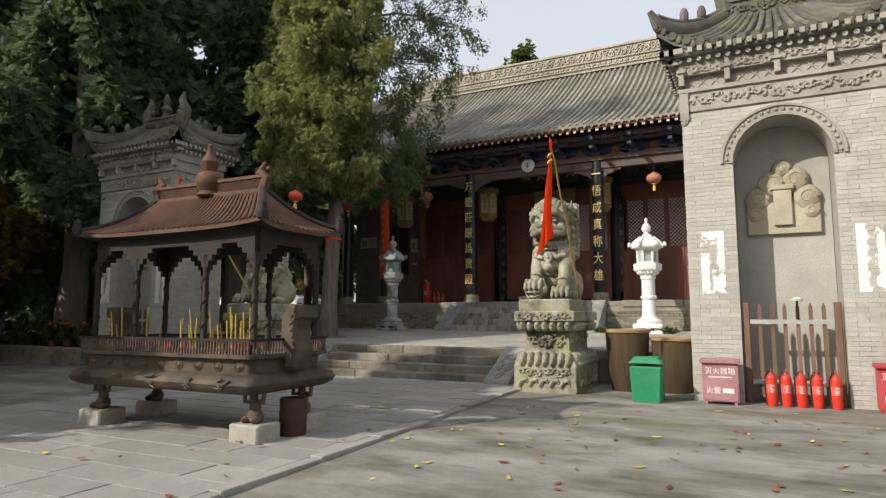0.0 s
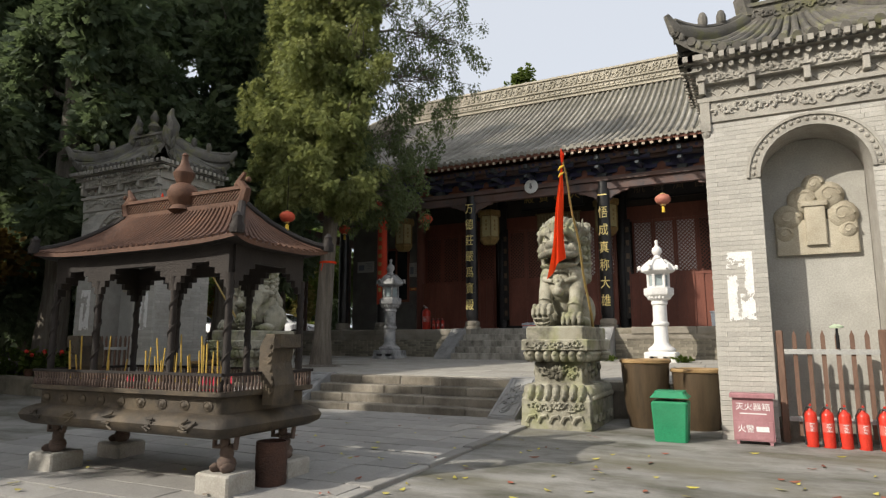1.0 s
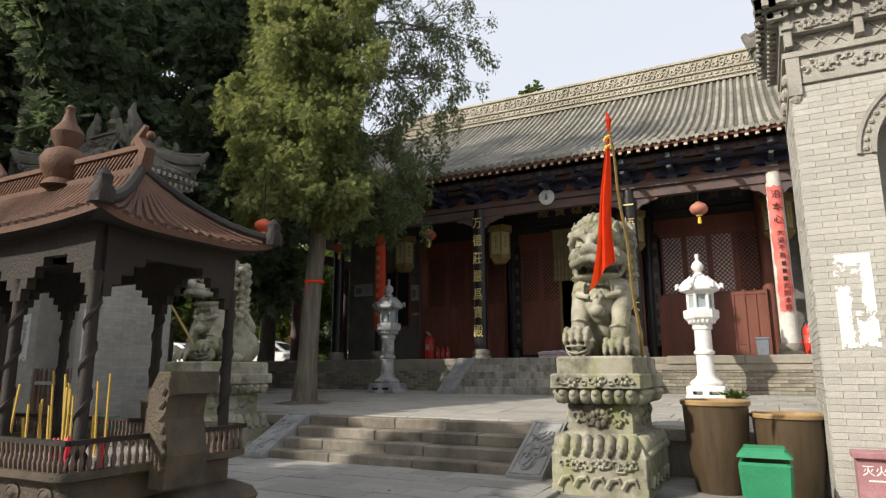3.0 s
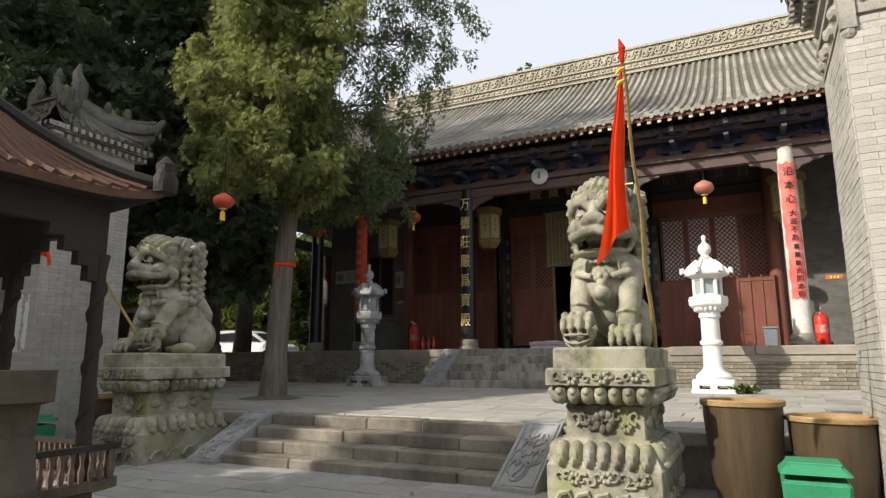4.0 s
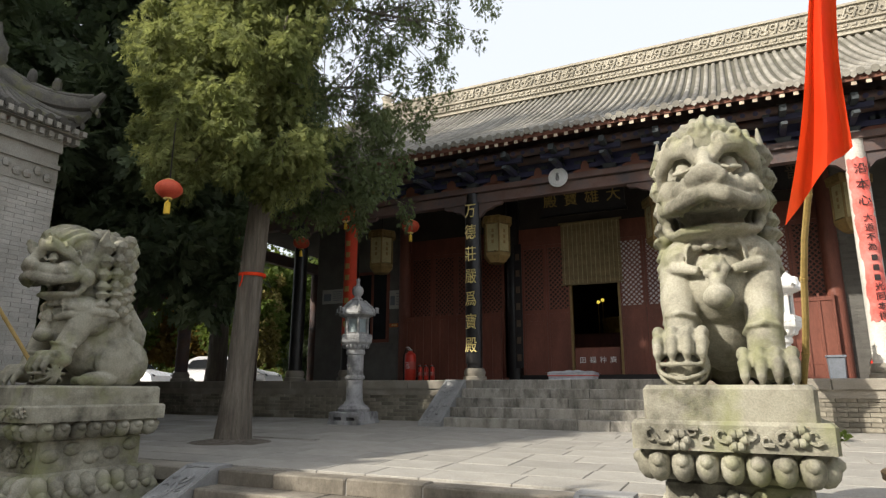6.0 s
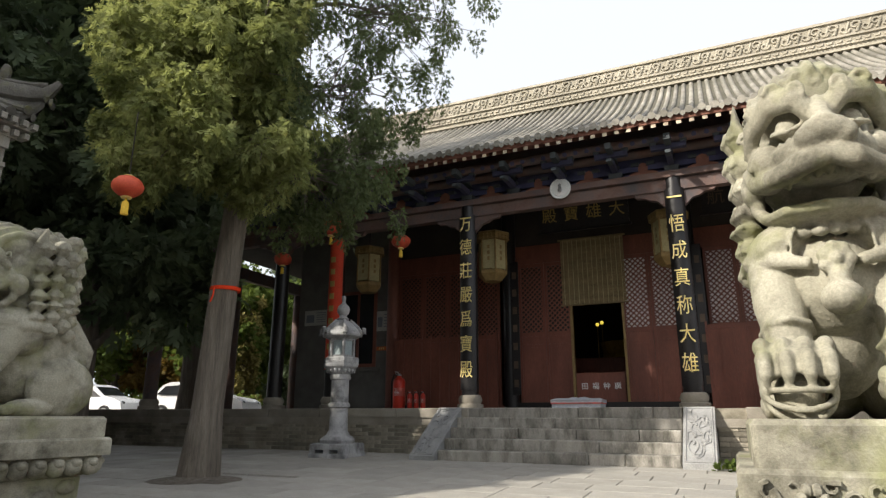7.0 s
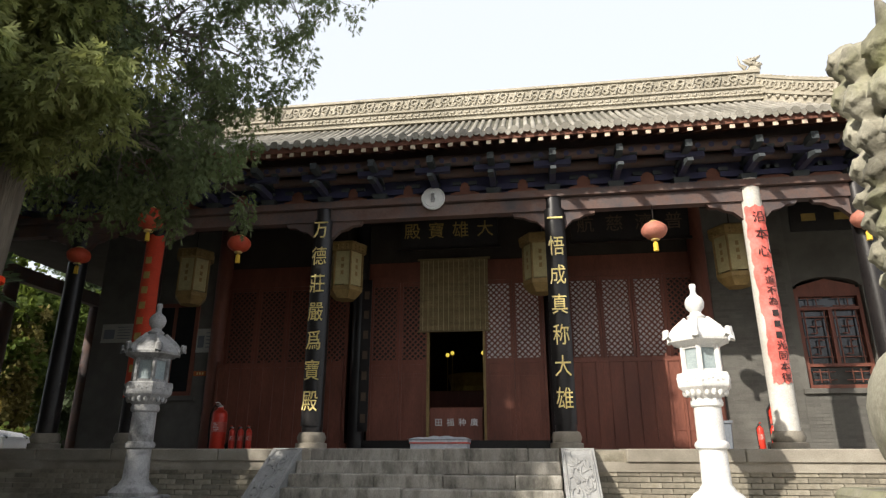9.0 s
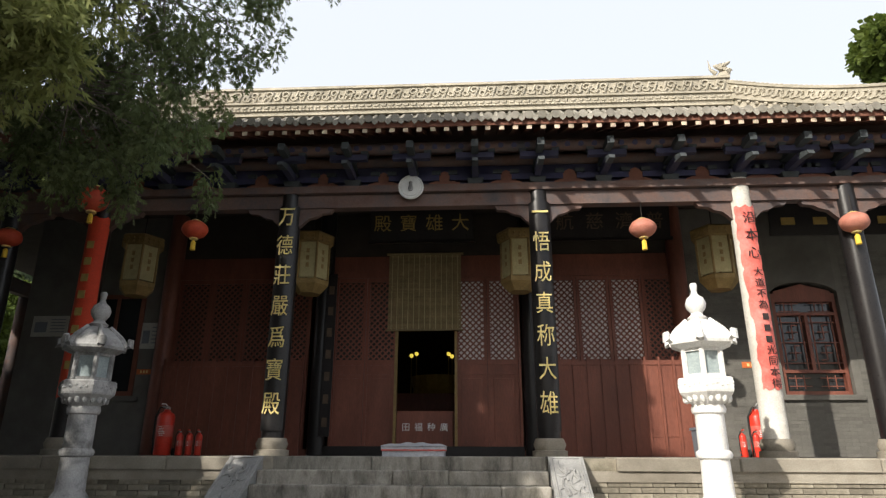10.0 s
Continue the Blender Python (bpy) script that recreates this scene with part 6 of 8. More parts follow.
for k in range(9):
    x, y = BX + q.uniform(-1.0, 1.4), BY + q.uniform(-0.55, -0.2)
    solo("candle", Mesh().lathe(x, y, [(0.022, ash - 0.02), (0.022, ash + 0.16), (0.004, ash + 0.19)], 8), M["candle"], "short red candle in the burner's ash", "candle", group="candles")
# rusty drum under the burner's end
dz = ground_z(6.6)
dr = thing("ash_drum", "rusty open iron drum under the burner", "drum", at=(-5.1, 6.12, dz))
part("drum_body", Mesh().lathe(-5.1, 6.12, [(0.16, dz), (0.165, dz + 0.1), (0.16, dz + 0.12), (0.165, dz + 0.3), (0.16, dz + 0.32), (0.16, dz + 0.46), (0.145, dz + 0.46), (0.145, dz + 0.1)], 18), M["drum"], dr, smooth=True)

# glazed water pots
for px, py, r, h in ((-2.2, 12.05, 0.41, 1.12), (-1.38, 12.12, 0.42, 0.97), (-12.3, 11.95, 0.43, 0.97)):
    z = ground_z(py)
    o = thing("water_pot", "brown glazed water jar with ochre rim", "water jar", "water jars", at=(px, py, z))
    part("jar_body", Mesh().lathe(px, py, [(r * 0.68, z - 0.02), (r * 0.72, z + 0.03), (r * 0.88, z + h * 0.45), (r * 0.95, z + h * 0.8), (r * 0.96, z + h * 0.93), (r * 0.85, z + h * 0.93), (r * 0.8, z + h * 0.4), (r * 0.6, z + 0.15)], 28), M["pot"], o, smooth=True)
    part("rim", Mesh().lathe(px, py, [(r * 0.95, z + h * 0.93), (r * 1.02, z + h * 0.945), (r * 1.03, z + h * 0.985), (r * 0.98, z + h), (r * 0.88, z + h * 0.99), (r * 0.86, z + h * 0.93)], 28), M["pot_rim"], o, smooth=True)
    part("water", Mesh().lathe(px, py, [(r * 0.84, z + h * 0.7), (r * 0.84, z + h * 0.71)], 24), M["dark"], o)

# green bins
for bx, by in ((-1.66, 10.78), (-12.45, 10.8)):
    z = ground_z(by)
    o = thing("litter_bin", "green plastic wheeled litter bin with closed lid", "litter bin", "litter bins", at=(bx, by, z))
    part("bin_body", Mesh().box(bx - 0.24, bx + 0.24, by - 0.22, by + 0.22, z, z + 0.62, taper=-0.035, bev=0.03), M["bin_green"], o)
    part("lip", Mesh().box(bx - 0.3, bx + 0.3, by - 0.28, by + 0.28, z + 0.615, z + 0.67, bev=0.015), M["bin_green"], o)
    part("lid", Mesh().box(bx - 0.29, bx + 0.29, by - 0.27, by + 0.27, z + 0.675, z + 0.76, taper=0.05, bev=0.03).box(bx - 0.22, bx + 0.22, by - 0.2, by + 0.2, z + 0.755, z + 0.775, bev=0.01), M["bin_green"], o)
    part("hinge", Mesh().tube([(bx - 0.2, by + 0.29, z + 0.7), (bx + 0.2, by + 0.29, z + 0.7)], 0.02, 8), M["bin_green"], o)
    part("emblem", Mesh().lathe(0, 0, [(0.07, 0), (0.07, 0.004)], 16), M["bin_mark"], o)
    o.scale = (0.92, 0.92, 0.92)
    em = o.children[-1]
    em.matrix_local = Matrix.Translation((0, -0.248, 0.38)) @ pose(0, 0, 0, 93, 0, 0)
    for s in (-1, 1):
        part("wheel", Mesh().tube([(bx + s * 0.18, by + 0.22, z + 0.06), (bx + s * 0.24, by + 0.22, z + 0.06)], 0.06, 12), M["tyre"], o)


# fire cabinets and extinguishers
def fire_cabinet(x0, x1, y, material, label):
    z = ground_z(y)
    cx = (x0 + x1) / 2
    o = thing("fire_cabinet", label, "fire cabinet", "fire cabinets", at=(cx, y, z))
    part("cabinet_body", Mesh().box(x0, x1, y - 0.11, y + 0.11, z + 0.05, z + 0.64), material, o)
    part("lid", Mesh().box(x0 - 0.03, x1 + 0.03, y - 0.16, y + 0.13, z + 0.64, z + 0.70, bev=0.012), material, o)
    part("door", Mesh().box(x0 + 0.015, x1 - 0.015, y - 0.122, y - 0.111, z + 0.07, z + 0.32, bev=0.004), material, o)
    for s in (x0 + 0.03, x1 - 0.07):
        part("foot", Mesh().box(s, s + 0.04, y - 0.1, y + 0.1, z - 0.02, z + 0.05), material, o)
    writing("lettering", "灭火器箱", 0.11, (cx, y - 0.112, z + 0.51), M["white"], o, deep=0.002)
    part("small_print", Mesh().box(cx - 0.17, cx + 0.17, y - 0.114, y - 0.11, z + 0.415, z + 0.43), M["white"], o)
    writing("lettering", "火警", 0.11, (cx - 0.1, y - 0.124, z + 0.21), M["white"], o, deep=0.002)
    part("number_bar", Mesh().box(cx + 0.03, cx + 0.19, y - 0.1255, y - 0.122, z + 0.18, z + 0.25), M["white"], o)


fire_cabinet(-0.84, -0.32, 10.95, M["pinkbox"], "faded pink-red metal fire extinguisher cabinet")
fire_cabinet(1.47, 2.0, 10.9, M["redbox"], "bright red metal fire extinguisher cabinet")


def extinguisher(x, y, z, h, group, big=False, turn=0.0):
    r = h * (0.17 if big else 0.135)
    o = thing("fire_extinguisher", "red wheeled fire extinguisher on the porch" if big else "red dry-powder fire extinguisher with black hose", "fire extinguisher", group, at=(x, y, z))
    part("cylinder", Mesh().lathe(x, y, [(r * 0.95, z), (r, z + 0.02), (r, z + h * 0.74), (r * 0.85, z + h * 0.81), (r * 0.4, z + h * 0.86), (r * 0.35, z + h * 0.9)], 18), M["red"], o, smooth=True)
    part("label_band", Mesh().lathe(x, y, [(r + 0.002, z + h * 0.36), (r + 0.002, z + h * 0.58)], 18), M["print_red"], o, smooth=True)
    q = random.Random(int(x * 77))
    m = Mesh()
    for k in range(6):
        a0, a1 = -1.95 + q.uniform(0, 0.25), -1.2 + q.uniform(-0.3, 0.1)
        zz = z + h * (0.38 + 0.033 * k)
        m.grid([[(x + (r + 0.004) * math.cos(a0 + (a1 - a0) * i / 5), y + (r + 0.004) * math.sin(a0 + (a1 - a0) * i / 5), zz + d) for i in range(6)] for d in (0, h * 0.011)])
    part("print_line", m, M["white"], o, kind="stuff")
    part("valve", Mesh().lathe(x, y, [(r * 0.36, z + h * 0.88), (r * 0.36, z + h * 0.94), (r * 0.2, z + h * 0.95)], 10).box(x - 0.015, x + 0.015, y - r * 1.2, y + r * 0.3, z + h * 0.93, z + h * 0.96), M["chrome"], o)
    part("handle", Mesh().tube([(x, y, z + h * 0.95), (x, y - r * 0.6, z + h * 1.0), (x, y - r * 1.5, z + h * 0.99)], 0.012, 6), M["white"] if big else M["red"], o)
    part("hose", Mesh().tube([(x + r * 0.3, y, z + h * 0.92), (x - r * 0.6, y - r * 0.6, z + h * 0.93), (x - r * 1.15, y - r * 0.4, z + h * 0.75), (x - r * 1.15, y - r * 0.4, z + h * 0.4), (x - r * 1.0, y - r * 0.4, z + h * 0.15)], h * 0.016, 6), M["tyre"], o)
    part("nozzle", Mesh().tube([(x - r * 1.0, y - r * 0.4, z + h * 0.17), (x - r * 1.0, y - r * 0.45, z + h * 0.05)], [h * 0.018, h * 0.03], 8), M["tyre"], o)
    if big:
        for s in (-1, 1):
            part("wheel", Mesh().tube([(x + s * (r + 0.01), y + r * 0.4, z + 0.07), (x + s * (r + 0.05), y + r * 0.4, z + 0.07)], 0.075, 12), M["tyre"], o)


M["print_red"] = mat("pale_print_label", (0.52, 0.09, 0.07), (0.6, 0.14, 0.11), 0.5, scale=5, fine=60, bump=0)
for x in (0.13, 0.33, 0.53, 0.74, 0.98, -15.1, -14.88, -14.64, -14.4):
    extinguisher(x, 11.02, ground_z(11.0), 0.57, "extinguishers at the gate piers")
# picket gate in the niche
z = 0.02
for gx in (0.46, -14.86):
    o = thing("picket_gate", "weathered brown wooden picket gate before the niche", "gate", "picket gates", at=(gx, 11.28, z))
    for x in (gx - 0.63, gx + 0.63):
        part("post", Mesh().box(x - 0.05, x + 0.05, 11.24, 11.32, z - 0.02, z + 1.58, bev=0.015), M["wood"], o)
    for k in range(6):
        x = gx - 0.44 + 0.177 * k
        part("picket", Mesh().prism([(x - 0.028, z + 0.1), (x + 0.028, z + 0.1), (x + 0.028, z + 1.5), (x, z + 1.58), (x - 0.028, z + 1.5)], 11.262, 11.29), M["wood"], o)
    for h in (1.24, 0.3):
        part("rail", Mesh().box(gx - 0.58, gx + 0.58, 11.235, 11.26, z + h, z + h + 0.07, bev=0.006), M["gtex"], o)
o = thing("hand_lamp", "small bottle with pale green cap on a picket", "bottle", at=(0.55, 11.2, 1.5))
part("bottle", Mesh().lathe(0.55, 11.22, [(0.02, 1.34), (0.022, 1.5), (0.016, 1.58), (0.016, 1.62)], 10), M["black"], o)
part("cap", Mesh().lathe(0.55, 11.22, [(0.085, 1.625), (0.09, 1.65), (0.03, 1.68)], 14), M["leafcap"], o, smooth=True)


# flags leaning on the lions
def flag(base, tip, low, right, label, seed):
    """A bamboo pole with its cloth hanging down: low is the cloth's drooping corner, right its lower end by the pole."""
    base, tip, low, right = Vector(base), Vector(tip), Vector(low), Vector(right)
    o = thing("flag", label, "flag", "flags", at=base)
    pts = [base.lerp(tip, k / 12) + Vector((0.012 * math.sin(k * 1.3), 0, 0.12 * math.sin(math.pi * k / 12))) for k in range(13)]
    pole = part("pole", Mesh().tube(pts, [0.024 - 0.001 * k for k in range(13)], 8), M["bamboo"], o, smooth=True)
    for k in range(1, 12, 2):
        d = (pts[k + 1] - pts[k]).normalized() * 0.012
        part("node_ring", Mesh().tube([pts[k] - d, pts[k] + d], 0.028 - 0.001 * k, 8), M["bamboo"], pole, smooth=True)
    part("streamer", Mesh().tube([tip - Vector((0, 0, 0.05)), tip + Vector((0.01, -0.02, 0.06)), tip + Vector((-0.01, -0.02, 0.15))], [0.018, 0.03, 0.005], 6), M["flag"], o)
    rows, n, w = [], 30, 16
    for j in range(n + 1):
        v = j / n
        row = []
        for i in range(w + 1):
            u = i / w
            a = tip.lerp(right, v)
            b = tip.lerp(low, v ** 0.96)
            p = a.lerp(b, u) + Vector((0, 0, 0.05 * math.sin(math.pi * u) * v))
            fold = math.sin(u * 9.5 + 0.6 * v) * 0.055 * v + 0.03 * math.sin(u * 4 + v * 5) * v
            row.append(p + Vector((0.02 * math.sin(v * 7 + u * 3) * v, fold, 0)))
        rows.append(row)
    part("cloth", Mesh().grid(rows), M["flag"], o, smooth=True)
    for k in (0.09, 0.16):
        c = tip.lerp(right, k)
        part("tie", Mesh().tube([c + Vector((0.02, -0.02, 0.02)), c + Vector((-0.02, -0.05, -0.01)), c + Vector((-0.05, -0.05, -0.05))], [0.012, 0.02, 0.006], 6), M["yellow"], o)


flag((-3.03, 11.9, 1.68), (-2.83, 9.5, 4.08), (-3.15, 9.7, 2.34), (-2.89, 9.72, 2.66), "red cloth flag on a bamboo pole, leaning on the lion", 2)
flag((-10.75, 11.45, 1.68), (-11.45, 9.7, 4.4), (-11.0, 9.9, 2.9), (-11.4, 9.85, 3.2), "red flag on a long bamboo pole beside the mossy lion", 3)


# trees
def sprays(store, lobe, n, leaf, rng, droop=0.5, wide=0.32):
    """Sprays of narrow leaflets scattered through an ellipsoid, denser to its outside; quads go to store."""
    if n < 1:
        return
    (cx, cy, cz), (rx, ry, rz) = lobe
    a = rng.uniform(0, 2 * np.pi, n)
    cb = rng.uniform(-1, 1, n)
    sb = np.sqrt(1 - cb * cb)
    d = np.stack([sb * np.cos(a), sb * np.sin(a), cb], 1)
    r = rng.random(n) ** 0.45 * (1 + 0.18 * np.sin(3 * a + cx) + rng.normal(0, 0.08, n))
    p = np.array([cx, cy, cz]) + d * r[:, None] * np.array([rx, ry, rz])
    out = d * np.array([1, 1, 0.4]) + rng.normal(0, 0.45, (n, 3)) + np.array([0, 0, -droop])
    out /= np.linalg.norm(out, axis=1, keepdims=True)
    side = np.cross(out, rng.normal(0, 1, (n, 3)))
    side /= np.linalg.norm(side, axis=1, keepdims=True)
    L = (leaf * rng.uniform(0.6, 1.4, n))[:, None]
    for f, ang, at in ((1.0, 0.0, 0.0), (0.55, 0.6, 0.2), (0.55, -0.6, 0.3), (0.42, 0.5, 0.5), (0.42, -0.5, 0.6)):
        start = p + out * L * at
        o2 = (out * math.cos(ang) + side * math.sin(ang)) * L * f
        s2 = (side * math.cos(ang) - out * math.sin(ang)) * L * wide * 0.5
        store.append(np.stack([start, start + o2 * 0.45 + s2, start + o2, start + o2 * 0.45 - s2], 1).reshape(-1, 3))


def leaf_mesh(name, store, material):
    v = np.concatenate(store).astype(np.float32)
    k = len(v) // 4
    me = bpy.data.meshes.new(name)
    me.vertices.add(len(v))
    me.vertices.foreach_set("co", v.ravel())
    me.loops.add(len(v))
    me.loops.foreach_set("vertex_index", np.arange(len(v), dtype=np.int32))
    me.polygons.add(k)
    me.polygons.foreach_set("loop_start", np.arange(0, len(v), 4, dtype=np.int32))
    me.update()
    me.materials.append(material)
    return me


def tree(name, base, trunk, lobes, n, leaf, leafmat, label, seed, r0=0.3, droop=0.5, bark="bark", wide=0.2, clumps=16, size=(0.22, 0.46)):
    rnd = random.Random(seed)
    o = thing(name, label, "tree", at=base)
    pts = [Vector(base) + Vector(p) for p in trunk]
    part("trunk", Mesh().tube(pts, [r0 * (1.25 if i == 0 else 1 - 0.7 * i / len(pts)) for i in range(len(pts))], 14), M[bark], o, smooth=True)
    lm = Mesh()
    for c, r, *_ in lobes:
        c = Vector(c)
        best = min(pts, key=lambda p: (p - c).length + 1.2 * max(0, p.z - c.z + 0.5))
        mid = best.lerp(c, 0.5) + Vector((rnd.gauss(0, 0.2), rnd.gauss(0, 0.2), -0.15))
        lm.tube([best, mid, c, c + Vector((r[0] * 0.5 * rnd.uniform(-1, 1), r[1] * 0.5 * rnd.uniform(-1, 1), r[2] * 0.5))], [r0 * 0.3, r0 * 0.2, r0 * 0.12, 0.015], 7)
        for _ in range(14):
            e = c + Vector((r[0] * rnd.uniform(-0.6, 0.6), r[1] * rnd.uniform(-0.6, 0.6), r[2] * rnd.uniform(-0.6, 0.6)))
            s = best.lerp(c, rnd.uniform(0.45, 1.0))
            lm.tube([s, s.lerp(e, 0.5) + Vector((rnd.gauss(0, 0.12), rnd.gauss(0, 0.12), 0.12)), e], [r0 * 0.09, r0 * 0.06, 0.008], 5)
    part("limb", lm, M[bark], o, smooth=True, kind="stuff")
    store, rng = [], np.random.default_rng(seed)
    for lobe in lobes:
        dense = lobe[2] if len(lobe) > 2 else 1.0
        vol = lobe[1][0] * lobe[1][1] * lobe[1][2]
        # uneven sub-clumps make gaps and a ragged outline
        k = int(clumps)
        for _ in range(k):
            a, b, q = rnd.uniform(0, 6.28), math.acos(rnd.uniform(-1, 1)), rnd.uniform(0.25, 1.02)
            c = (lobe[0][0] + lobe[1][0] * q * math.sin(b) * math.cos(a), lobe[0][1] + lobe[1][1] * q * math.sin(b) * math.sin(a), lobe[0][2] + lobe[1][2] * q * math.cos(b))
            f = rnd.uniform(*size)
            sprays(store, (c, (lobe[1][0] * f, lobe[1][1] * f, lobe[1][2] * f * 1.3)), int(dense * n * vol ** 0.6 / k), leaf, rng, droop, wide)
    cr = new("crown", leaf_mesh("crown", store, M[leafmat]))
    cr.parent = o
    cr.location = -o.location
    tagged(cr, "ragged drooping foliage")
    return o


zt = terrace_z(15.5)
cypress = tree("cypress_tree", (-11.72, 15.55, zt - 0.05), [(0, 0, 0), (0.02, 0.03, 1.0), (0.1, 0.06, 3.0), (0.22, 0.1, 5.0), (0.3, 0.1, 7.5), (0.25, 0.2, 10), (0.2, 0.3, 13), (0.2, 0.3, 15.5)],
     [((-11.7, 14.7, 6.9), (1.8, 1.6, 1.6)), ((-11.6, 14.9, 9.0), (1.9, 1.6, 1.9)), ((-11.7, 15.4, 11.4), (2.0, 1.8, 2.1)), ((-11.2, 13.9, 5.75), (1.0, 0.8, 1.0), 0.9), ((-12.9, 14.8, 6.5), (1.1, 1.0, 1.3), 0.9), ((-13.1, 14.9, 8.6), (1.2, 1.1, 1.5), 0.7), ((-10.5, 14.6, 7.3), (1.1, 1.0, 1.3), 0.8), ((-10.4, 14.9, 9.6), (1.2, 1.1, 1.5), 0.7),
      ((-10.8, 15.0, 6.0), (1.3, 1.0, 1.1), 0.8), ((-13.2, 16.6, 8.2), (1.4, 1.5, 1.6), 0.6), ((-13.1, 16.6, 10.8), (1.6, 1.6, 1.8), 0.6), ((-11.4, 16.0, 14.6), (2.4, 2.4, 2.4), 0.6)],
     4600, 0.19, "leaf", "old cypress with furrowed trunk and drooping sunlit foliage", 4, 0.27, 1.0, wide=0.13, clumps=44, size=(0.10, 0.27))
# the cypress's thin limbs towards the hall, seen against the sky, coloured as shaded
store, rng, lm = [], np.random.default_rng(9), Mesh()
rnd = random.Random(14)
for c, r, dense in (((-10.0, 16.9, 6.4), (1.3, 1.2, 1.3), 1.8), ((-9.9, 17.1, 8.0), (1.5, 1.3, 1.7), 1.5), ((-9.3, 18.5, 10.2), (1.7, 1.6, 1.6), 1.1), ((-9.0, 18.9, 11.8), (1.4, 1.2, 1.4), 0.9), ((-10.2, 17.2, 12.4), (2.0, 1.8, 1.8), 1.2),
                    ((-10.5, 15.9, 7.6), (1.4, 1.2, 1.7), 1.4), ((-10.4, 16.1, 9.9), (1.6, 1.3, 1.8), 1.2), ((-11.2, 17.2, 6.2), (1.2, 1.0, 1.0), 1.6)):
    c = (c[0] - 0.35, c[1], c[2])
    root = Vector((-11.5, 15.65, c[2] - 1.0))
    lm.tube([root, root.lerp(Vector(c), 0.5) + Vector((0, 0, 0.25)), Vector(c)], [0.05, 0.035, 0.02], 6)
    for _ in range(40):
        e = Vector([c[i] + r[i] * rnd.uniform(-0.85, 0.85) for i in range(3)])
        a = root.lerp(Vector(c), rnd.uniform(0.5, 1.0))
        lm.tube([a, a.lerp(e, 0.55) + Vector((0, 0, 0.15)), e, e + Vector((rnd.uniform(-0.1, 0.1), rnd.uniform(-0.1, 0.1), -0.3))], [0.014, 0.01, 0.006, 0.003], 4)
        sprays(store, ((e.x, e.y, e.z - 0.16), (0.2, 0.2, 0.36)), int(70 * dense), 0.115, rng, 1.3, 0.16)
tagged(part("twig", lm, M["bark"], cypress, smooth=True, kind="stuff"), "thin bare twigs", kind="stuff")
cr = new("hanging_foliage", leaf_mesh("hanging_foliage", store, M["leaf_shaded"]))
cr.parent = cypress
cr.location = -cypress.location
tagged(cr, "thin grey-green hanging sprays, darkened in colour as if shaded")
DT = [(0, 0, 0), (0.1, 0.1, 3), (0.2, 0, 6), (0.1, 0.1, 9), (0, 0, 13), (0, 0, 17)]


def dark_tree(bx, by, s, n, seed, low=4.0, mat_name="leaf_dark", leaf=0.44, r=3.0, bz=0.0):
    rnd = random.Random(seed)
    lobes = []
    z = low
    while z < 17 * s:
        rr = r * s * (1 - 0.55 * (z / (18 * s)) ** 2)
        for k in range(3):
            a = rnd.uniform(0, 6.28)
            lobes.append(((bx + rr * 0.55 * math.cos(a), by + rr * 0.55 * math.sin(a), bz + z + rnd.uniform(-0.6, 0.6)), (rr * 0.62, rr * 0.62, 1.5 * s)))
        z += 2.2 * s
    return tree("conifer_tree", (bx, by, bz - 0.1), [(p[0], p[1], p[2] * s) for p in DT], lobes, n, leaf, mat_name, "tall dark conifer with dense shaded foliage", seed, 0.42 * s, 0.5)


dark_tree(-19.4, 12.4, 1.0, 860, 31, 5.5)
dark_tree(-17.2, 17.0, 1.0, 860, 32, 5.2)
dark_tree(-29.0, 17.0, 0.8, 760, 47, 1.5, r=4.0)
dark_tree(-27.0, 10.0, 0.55, 760, 45, 1.2, r=4.5)
dark_tree(-23.5, 9.0, 0.35, 800, 46, 0.8, r=5.0)
dark_tree(-21.5, 17.5, 1.0, 700, 33, 5.0)
dark_tree(-25.0, 13.0, 1.05, 660, 34, 3.0)
dark_tree(-20.5, 23.5, 0.9, 660, 35, 9.0)
dark_tree(-36.0, 48.0, 1.1, 500, 42, 2.5)
dark_tree(-24.0, 50.0, 1.1, 500, 41, 2.5)
dark_tree(-30.0, 9.0, 1.1, 600, 37, 3.0)
# those that shade the court
dark_tree(-13.6, 1.4, 0.5, 700, 44, 3.8, r=5.2, leaf=0.55)
dark_tree(-18.8, 5.6, 0.66, 900, 38, 4.4, r=5.6, leaf=0.55)
dark_tree(-20.5, 3.0, 0.8, 800, 36, 4.0, r=5.0, leaf=0.55)
dark_tree(-7.0, -9.5, 0.95, 140, 39, 6.5, r=3.0, leaf=0.55)


def broad_tree(bx, by, bz, s, seed, leafmat="leaf_far", n=900, leaf=0.3):
    rnd = random.Random(seed)
    lobes = [((bx + rnd.uniform(-1.6, 1.6) * s, by + rnd.uniform(-1.6, 1.6) * s, bz + rnd.uniform(1.4, 5.2) * s), (1.3 * s, 1.3 * s, 1.1 * s)) for _ in range(9)]
    return tree("garden_tree", (bx, by, bz - 0.1), [(0, 0, 0), (0.1, 0, 1.2 * s), (0.1, 0.1, 2.6 * s), (0, 0.1, 4 * s)], lobes, n, leaf, leafmat, "small garden tree with brown autumn leaves" if leafmat == "leaf_autumn" else "leafy green garden tree beyond the hall", seed, 0.16 * s, 0.2, wide=0.5)


